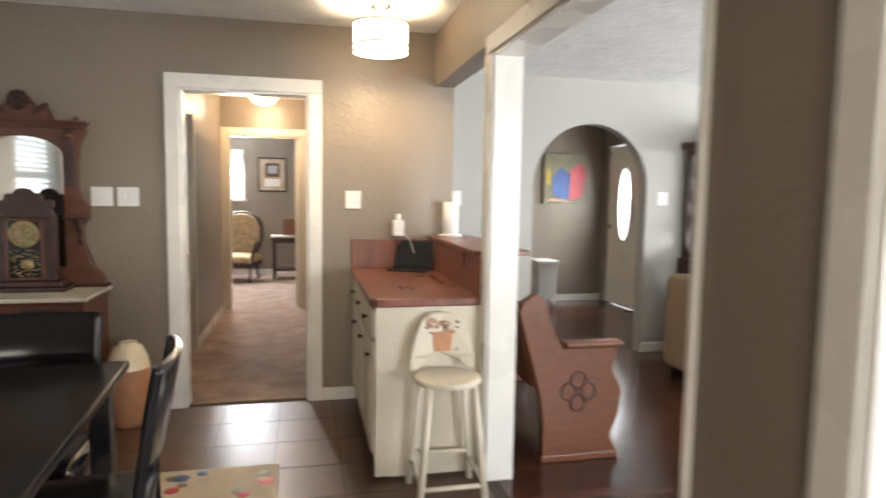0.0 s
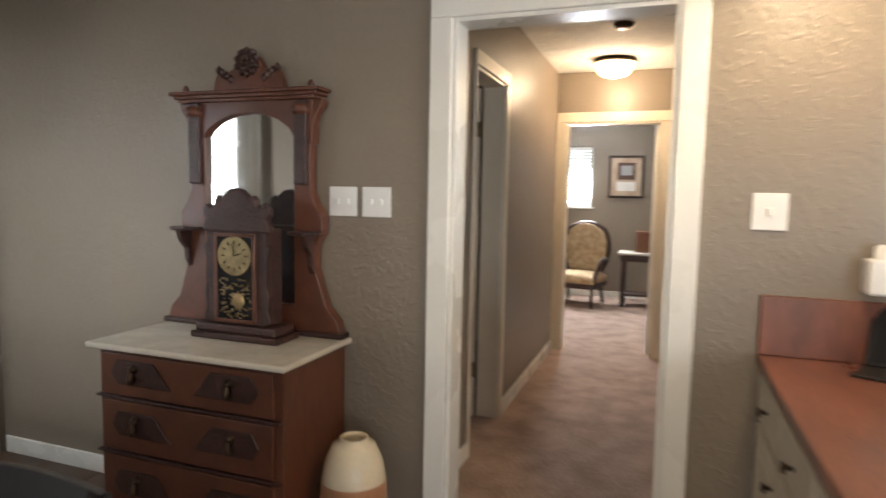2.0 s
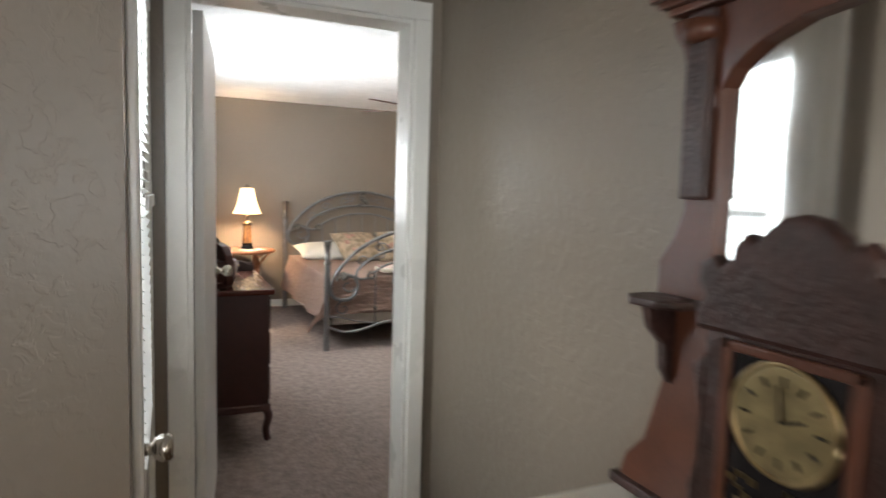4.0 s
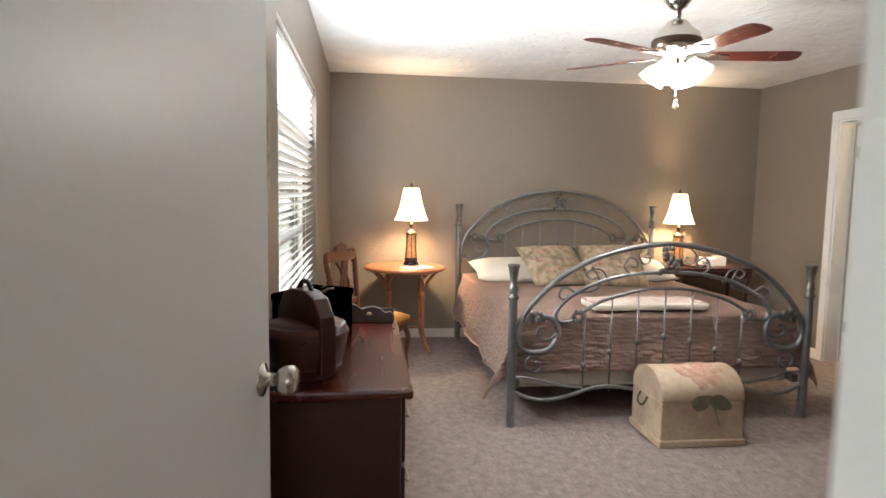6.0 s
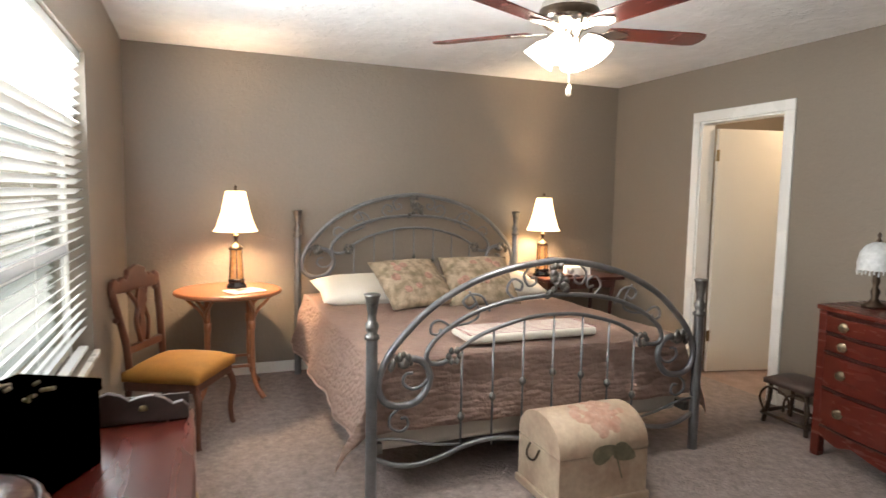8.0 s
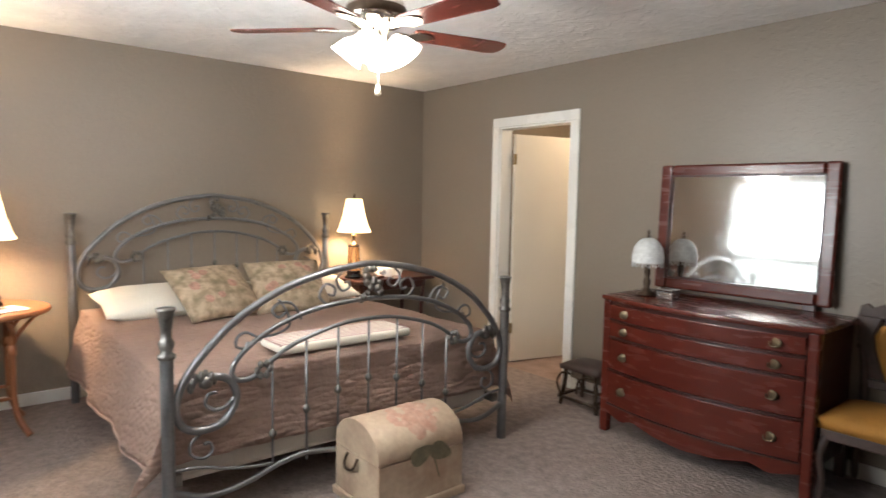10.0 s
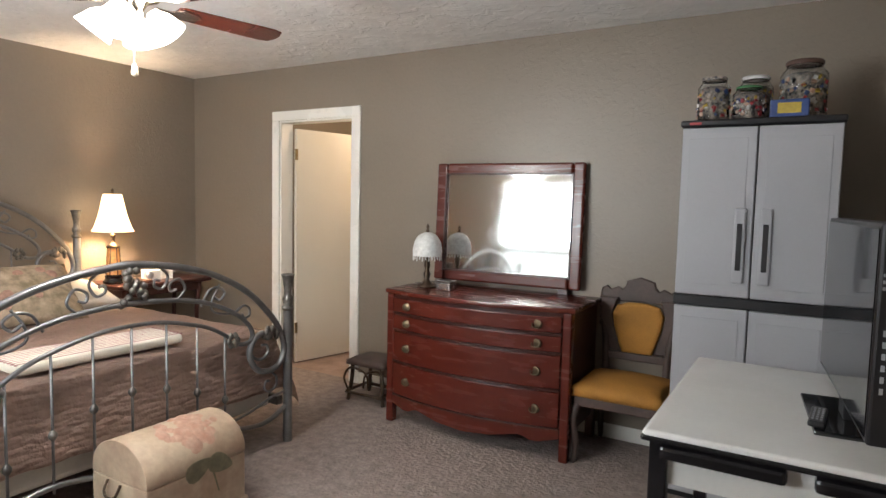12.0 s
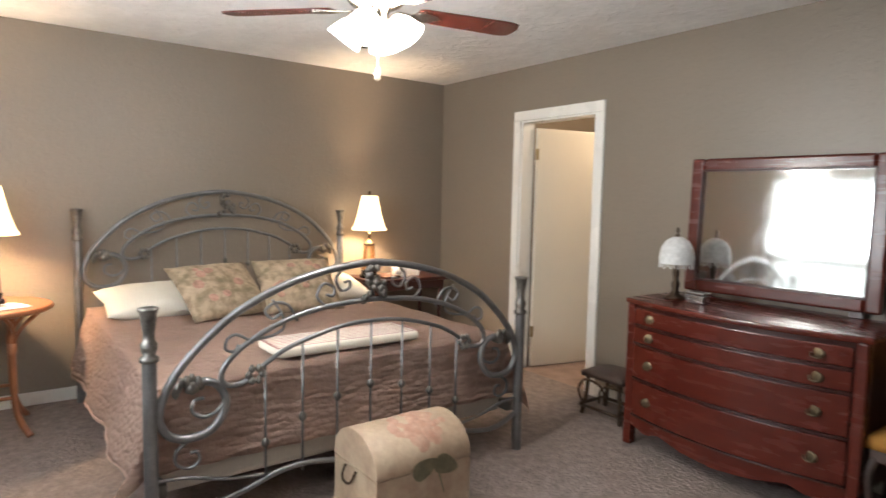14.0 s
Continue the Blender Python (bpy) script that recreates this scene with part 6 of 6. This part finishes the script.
# drum ceiling lamp
t = thing("drum_ceiling_lamp", pose(0.81, 4.0, 0), "lit white drum ceiling lamp with metal rings", "ceiling lamp")
part("drum_shade", lathe([(0.152, 2.165), (0.152, 2.325), (0.148, 2.325), (0.148, 2.165), (0.152, 2.165)], 36), "drum", t)
for z in (2.165, 2.20, 2.318):
    part("ring", lathe([(0.1525, z), (0.156, z), (0.156, z + 0.006), (0.1525, z + 0.006)], 36), "bronze", t)
part("stem", lathe([(0, 2.434), (0.06, 2.434), (0.06, 2.415), (0.012, 2.40), (0.012, 2.30), (0.025, 2.295), (0.025, 2.27), (0, 2.27)], 20), "nickel", t)
for i in range(3):
    a = 2 * math.pi * i / 3
    part("spoke", tube([(0, 0, 2.315), (0.15 * math.cos(a), 0.15 * math.sin(a), 2.315)], 0.003, 5, smooth=False), "nickel", t)

# dining table and chairs
t = thing("dining_table", pose(-0.80, 2.22, 0, 0, 0, 4), "glossy black dining table", "table")
part("tabletop", B(-0.62, -0.72, 0.72, 0.60, 0.63, 0.752, 0.008), "black", t)
part("apron", B(-0.55, -0.65, 0.63, 0.53, 0.56, 0.72, 0.003), "black", t)
for sx in (-0.54, 0.52):
    for sy in (-0.64, 0.55):
        part("leg", B(sx - 0.035, sy - 0.035, 0, sx + 0.035, sy + 0.035, 0.72, 0.005), "black", t)


def dining_chair(m):
    t = thing("dining_chair", m, "black lacquered dining chair with a solid curved back panel", "chair", "black dining chairs")
    part("seat", cushion(-0.21, -0.20, 0.42, 0.21, 0.20, 0.465, 0.02), "black", t)
    part("seat_frame", B(-0.205, -0.195, 0.37, 0.205, 0.195, 0.42, 0.005), "black", t)
    for s in (-1, 1):
        part("front_leg", B(s * 0.185 - 0.018, -0.195, 0, s * 0.185 + 0.018, -0.16, 0.40, 0.004), "black", t)
        part("back_post", tube([(s * 0.185, 0.22, 0.0), (s * 0.185, 0.185, 0.42), (s * 0.19, 0.215, 0.70), (s * 0.195, 0.25, 0.90)], 0.018, 8), "black", t)
    bm = bmesh.new()
    g = []
    for i in range(13):
        u = -0.2 + 0.4 * i / 12
        cv = 0.03 * (1 - (u / 0.2) ** 2)
        g.append([bm.verts.new((u, y_ + cv, z_)) for y_, z_ in ((0.195, 0.62), (0.245, 0.905), (0.263, 0.90), (0.213, 0.615))])
    for a, c in zip(g, g[1:]):
        for i in range(4):
            bm.faces.new((a[i], a[(i + 1) % 4], c[(i + 1) % 4], c[i])).smooth = i in (0, 2)
    bm.faces.new(g[0][::-1])
    bm.faces.new(g[-1])
    bmesh.ops.recalc_face_normals(bm, faces=bm.faces)
    part("backrest", bm, "black", t, "glossy black back panel")
    return t


c0 = dining_chair(pose(-0.58, 2.80, 0, 0, 0, 3))
copy_thing(c0, pose(-0.27, 2.40, 0, 0, 0, -84))
t = thing("mat_rug", pose(-0.04, 3.26, 0.001), "cream wool mat with red flowers on the tiles", "rug")
part("rug_body", B(-0.30, -0.31, 0, 0.30, 0.31, 0.012, 0.004), "rug", t)
random.seed(21)
for mt, cnt in (("red", 9), ("leafgreen", 8), ("blue", 4)):
    for i in range(cnt):
        a, b = random.uniform(-0.25, 0.25), random.uniform(-0.26, 0.26)
        r_ = random.uniform(0.02, 0.045)
        part("woven_flower", lathe([(r_, 0.0122), (r_ * 0.8, 0.0145), (0, 0.0145)], 8, at=(a, b, 0)), mt, t)

# ---- hall and far room ----
t = thing("hall_ceiling_lamp", pose(-0.03, 7.4, 0), "lit amber glass bowl ceiling lamp in the hall", "ceiling lamp")
part("rim", lathe([(0, 2.434), (0.15, 2.434), (0.158, 2.415), (0.155, 2.405), (0.14, 2.405)], 30), "bronze", t)
part("bowl", lathe([(0.15, 2.404), (0.143, 2.36), (0.105, 2.315), (0.04, 2.295), (0, 2.293)], 30), "hall_bowl", t)
t = thing("smoke_detector", pose(0.1, 6.4, 2.435), "small round ceiling detector", "smoke detector")
part("detector_case", lathe([(0, -0.03), (0.05, -0.028), (0.06, -0.01), (0.06, -0.001), (0, -0.001)], 20), "bronze", t)
t = thing("framed_print", pose(-0.13, 11.10, 1.655), "framed print with a dark wooden frame", "picture")
for b_ in ((-0.23, -0.285, -0.20, 0.285), (0.20, -0.285, 0.23, 0.285), (-0.20, 0.255, 0.20, 0.285), (-0.20, -0.285, 0.20, -0.255)):
    part("frame", B(b_[0], -0.025, b_[1], b_[2], 0, b_[3], 0.004), "walnut_dark", t)
part("mat_board", B(-0.20, -0.012, -0.255, 0.20, -0.004, 0.255, 0), "chest", t)
part("print_block", B(-0.11, -0.0145, -0.04, 0.12, -0.012, 0.19, 0), "box_dark", t)
part("print_block", B(-0.07, -0.0165, 0.02, 0.08, -0.0145, 0.15, 0), "plastic_grey", t)
part("print_block", B(-0.12, -0.0145, -0.19, 0.12, -0.012, -0.07, 0), "paper", t)
t = thing("victorian_armchair", pose(-0.62, 10.35, 0, 0, 0, -12), "tufted gold damask armchair with dark carved frame", "armchair")
part("seat", cushion(-0.29, -0.30, 0.30, 0.29, 0.24, 0.44, 0.06), "gold_cloth", t)
part("seat_frame", B(-0.30, -0.31, 0.24, 0.30, 0.26, 0.31, 0.02), "walnut_dark", t)
pts = [(-0.20, 0.42), (-0.27, 0.60), (-0.28, 0.80), (-0.22, 0.95), (-0.10, 1.02), (0, 1.035), (0.10, 1.02), (0.22, 0.95), (0.28, 0.80), (0.27, 0.60), (0.20, 0.42)]
part("back_pad", slab(pts, 0.20, 0.29, "y", 0.03), "gold_cloth", t)
part("back_frame", tube([(a * 1.06, 0.26, b * 1.01) for a, b in pts], 0.026, 8), "walnut_dark", t)
bm = bmesh.new()
for i in range(4):
    for j in range(3):
        lathe([(0, -0.012), (0.012, 0), (0, 0.012)], 8, bm, (-0.12 + 0.12 * j + 0.06 * (i % 2) - 0.03, 0.197, 0.56 + i * 0.11))
tagged(part("tufting_button", bm, "gold_cloth", t), kind="stuff")
for s in (-1, 1):
    part("armrest", tube([(s * 0.27, 0.22, 0.60), (s * 0.32, 0.05, 0.60), (s * 0.33, -0.15, 0.58), (s * 0.30, -0.22, 0.44), (s * 0.28, -0.26, 0.30)], 0.024, 8), "walnut_dark", t)
    part("front_leg", cabriole(None, s * 0.26, -0.27, 0.26, s * 0.6, -0.6), "walnut_dark", t)
    part("back_leg", tube([(s * 0.22, 0.23, 0.26), (s * 0.23, 0.30, 0)], 0.02, 8, smooth=False), "walnut_dark", t)
t = thing("marble_side_table", pose(0.12, 10.55, 0), "dark side table with a white marble top", "table")
part("top", B(-0.26, -0.22, 0.66, 0.30, 0.22, 0.69, 0.006), "marble", t)
part("apron", B(-0.23, -0.19, 0.58, 0.27, 0.19, 0.66, 0.004), "walnut_dark", t)
for sx in (-0.2, 0.24):
    for sy in (-0.16, 0.16):
        part("leg", tube([(sx, sy, 0.60), (sx, sy, 0)], 0.024, 8, smooth=False), "walnut_dark", t)
part("shelf", B(-0.21, -0.17, 0.14, 0.25, 0.17, 0.17, 0.004), "walnut_dark", t)
t = thing("wooden_box", pose(0.18, 10.58, 0.691), "orange wooden box on the marble table", "box")
part("box_body", B(-0.12, -0.10, 0, 0.12, 0.10, 0.24, 0.008), "pew", t)
part("lid", B(-0.125, -0.105, 0.24, 0.125, 0.105, 0.262, 0.008), "pew", t)

# ---- living room and foyer ----
t = thing("church_pew", pose(1.775, 3.80, 0, 0, 0, 0), "orange oak church pew with carved cross end panel", "pew")
end = [(-0.19, 0.0), (0.22, 0.0), (0.22, 0.05), (0.19, 0.12), (0.235, 0.24), (0.25, 0.36), (0.19, 0.48), (0.22, 0.56), (0.20, 0.60), (-0.09, 0.60), (-0.155, 0.72), (-0.20, 0.86), (-0.25, 0.89), (-0.31, 0.85), (-0.335, 0.79), (-0.215, 0.36), (-0.19, 0.20)]
e = part("end_panel", slab(end, -0.45, -0.40, "y", 0.008), "pew", t)
part("arm_cap", B(-0.08, -0.47, 0.60, 0.24, -0.38, 0.632, 0.012, 3), "pew", e)
part("base_shoe", B(-0.20, -0.465, 0, 0.235, -0.385, 0.045, 0.01), "pew", e)
bm = bmesh.new()
for dx_, dz_ in ((0, 0.06), (0, -0.06), (0.055, 0), (-0.055, 0)):
    b2 = [(0.0 + dx_ + 0.04 * math.cos(2 * math.pi * i / 14), 0.37 + dz_ + 0.045 * math.sin(2 * math.pi * i / 14)) for i in range(14)]
    tube([(a, -0.452, b) for a, b in b2 + b2[:1]], 0.006, 5, bm, smooth=False)
part("carved_cross", bm, "mahog_dark", e, "carved quatrefoil cross")
part("end_panel", slab(end, 0.90, 0.95, "y", 0.008), "pew", t)
part("seat", B(-0.20, -0.40, 0.40, 0.22, 0.90, 0.44, 0.01), "pew", t)
b = B(-0.02, -0.40, 0.40, 0.012, 0.90, 0.86, 0.008)
b.transform(pose(-0.13, 0, 0, 0, -13, 0))
part("backrest", b, "pew", t)

t = thing("sofa", pose(3.22, 3.80, 0, 0, 0, -90), "tan suede sofa seen from behind", "sofa")
part("back_panel", B(-0.90, -0.10, 0.08, 1.10, 0.14, 0.80, 0.05, 3), "sofa", t)
part("seat_base", B(-0.88, 0.10, 0.08, 1.08, 0.85, 0.42, 0.04, 3), "sofa", t)
for s in (-0.95, 0.98):
    part("arm", B(s - 0.0, -0.08, 0.08, s + 0.17, 0.88, 0.62, 0.05, 3), "sofa", t)
for i in range(3):
    part("back_cushion", B(-0.78 + i * 0.60, 0.08, 0.45, -0.20 + i * 0.60, 0.30, 0.93, 0.07, 3), "sofa", t)
    part("seat_cushion", B(-0.78 + i * 0.60, 0.22, 0.42, -0.20 + i * 0.60, 0.86, 0.54, 0.04, 3), "sofa", t)
for sx in (-0.83, 1.05):
    for sy in (-0.03, 0.78):
        part("foot", lathe([(0, 0), (0.025, 0), (0.032, 0.08), (0, 0.08)], 12, at=(sx, sy, 0)), "black", t)

t = thing("china_cabinet", pose(4.30, 5.10, 0), "dark red china cabinet with glass doors full of dishes", "china cabinet")
part("lower_body", B(-0.66, -0.22, 0, 0.66, 0.23, 0.85, 0.006), "mahog_dark", t)
part("upper_back", B(-0.62, 0.20, 0.85, 0.62, 0.225, 1.80, 0.002), "mahog_dark", t)
for s in (-1, 1):
    for y0, y1, z0, z1 in ((-0.14, -0.10, 0.85, 1.80), (0.16, 0.20, 0.85, 1.80), (-0.10, 0.16, 0.85, 0.90), (-0.10, 0.16, 1.75, 1.80)):
        part("side_frame", B(s * 0.62 - 0.02, y0, z0, s * 0.62 + 0.02, y1, z1, 0.004), "mahog_dark", t)
    part("side_glass", B(s * 0.62 - 0.002, -0.10, 0.90, s * 0.62 + 0.002, 0.16, 1.75, 0), "glass", t).visible_shadow = False
for z in (0.86, 1.10, 1.34, 1.56):
    part("shelf", B(-0.60, -0.11, z, 0.60, 0.20, z + 0.016, 0.002), "mahog", t)
part("cornice", B(-0.68, -0.19, 1.80, 0.68, 0.23, 1.86, 0.014), "mahog_dark", t)
for i in range(3):
    x0 = -0.60 + i * 0.40
    dr = part("door", B(x0, -0.145, 0.86, x0 + 0.03, -0.12, 1.79, 0.003), "mahog_dark", t)
    for b_ in ((x0 + 0.37, 0.86, x0 + 0.40, 1.79), (x0 + 0.03, 0.86, x0 + 0.37, 0.90), (x0 + 0.03, 1.74, x0 + 0.37, 1.79)):
        part("door_frame", B(b_[0], -0.145, b_[1], b_[2], -0.12, b_[3], 0.003), "mahog_dark", dr)
    part("door_glass", B(x0 + 0.03, -0.135, 0.90, x0 + 0.37, -0.132, 1.74, 0), "glass", dr).visible_shadow = False
random.seed(31)
for z in (0.877, 1.117, 1.357, 1.577):
    for i in range(7):
        x = 4.30 - 0.50 + i * 0.165
        g = thing("china_dish", pose(x, 5.15 + random.uniform(-0.03, 0.05), z), "white glazed dish on the china cabinet shelf", "dish", "china on the shelves")
        h = random.uniform(0.08, 0.15)
        r_ = random.uniform(0.045, 0.065)
        part("dish_body", lathe([(0, 0), (r_ * 0.5, 0), (r_ * 0.8, h * 0.3), (r_, h), (r_ * 0.94, h), (r_ * 0.7, h * 0.3), (0, 0.01)], 16), "white_plastic", g)
for x, r_, mt, lab in ((3.86, 0.135, "blue", "large blue mixing bowl on the china cabinet"), (4.20, 0.12, "ivory", "large ivory mixing bowl on the china cabinet"), (4.50, 0.11, "chest", "tan mixing bowl on the china cabinet")):
    g = thing("mixing_bowl", pose(x, 5.12, 1.861), lab, "bowl", "bowls on the china cabinet")
    part("bowl_body", lathe([(0, 0), (r_ * 0.5, 0), (r_ * 0.85, 0.06), (r_, 0.12), (r_ * 1.04, 0.125), (r_ * 0.97, 0.12), (r_ * 0.8, 0.06), (0, 0.015)], 24), mt, g)

t = thing("parrot_painting", pose(3.71, 8.0, 1.60), "square canvas of bright red, blue and yellow shapes", "painting")
part("canvas", B(-0.30, -0.03, -0.32, 0.30, 0, 0.32, 0.003), "leafgreen", t)
for pts, mt in (([(0.05, -0.28), (0.24, -0.22), (0.28, 0.10), (0.20, 0.22), (0.06, 0.12)], "red"), ([(-0.16, -0.26), (0.04, -0.26), (0.06, 0.05), (-0.08, 0.16), (-0.20, 0.0)], "blue"), ([(-0.28, -0.05), (-0.22, -0.10), (-0.21, 0.08), (-0.26, 0.16)], "gold_leaf"), ([(-0.28, -0.28), (0.10, -0.30), (-0.12, -0.22)], "rose")):
    part("painted_shape", slab(pts, -0.033, -0.030, "y", 0), mt, t)
t = thing("foyer_console", pose(3.32, 7.72, 0), "small white console table in the foyer", "table")
part("top", B(-0.14, -0.20, 0.55, 0.14, 0.20, 0.58, 0.006), "trim", t)
part("body", B(-0.12, -0.18, 0.10, 0.12, 0.18, 0.55, 0.004), "trim", t)
for sx in (-0.09, 0.09):
    for sy in (-0.15, 0.15):
        part("foot", lathe([(0, 0), (0.02, 0), (0.028, 0.1), (0, 0.1)], 10, at=(sx, sy, 0)), "trim", t)

# ---- floor pieces ----
T = 0.335
bm = bx(bmesh.new(), 0, 0, -0.008, T - 0.006, T - 0.006, 0.0, 0.0)
tile0 = part("tile", bm, "tile", floor_tiles)
tile0.matrix_basis = pose(1.24 - T, 4.54 - T, 0)
for i in range(12):
    for j in range(15):
        x, y = 1.24 - T * (i + 1), 4.54 - T * (j + 1)
        if (i, j) == (0, 0) or (x < -1.85 and y < 3.3):
            continue
        share("tile", tile0, pose(x, y, 0), floor_tiles)
plank0 = part("plank", bx(bmesh.new(), 0, 0, -0.008, 1.195, 0.123, 0.0, 0.0), "plank", floor_planks)
plank0.matrix_basis = pose(1.30, 1.4, 0)
for j in range(53):
    off = (j * 0.47) % 1.2
    for i in range(5):
        x = 1.30 - off + i * 1.2 + (off if i == 0 else 0)
        y = 1.4 + j * 0.126
        if (i, j) == (0, 0) or (y > 5.4 and x > 4.0):
            continue
        share("plank", plank0, pose(x, y, -0.0004 * ((i + j) % 3)), floor_planks)
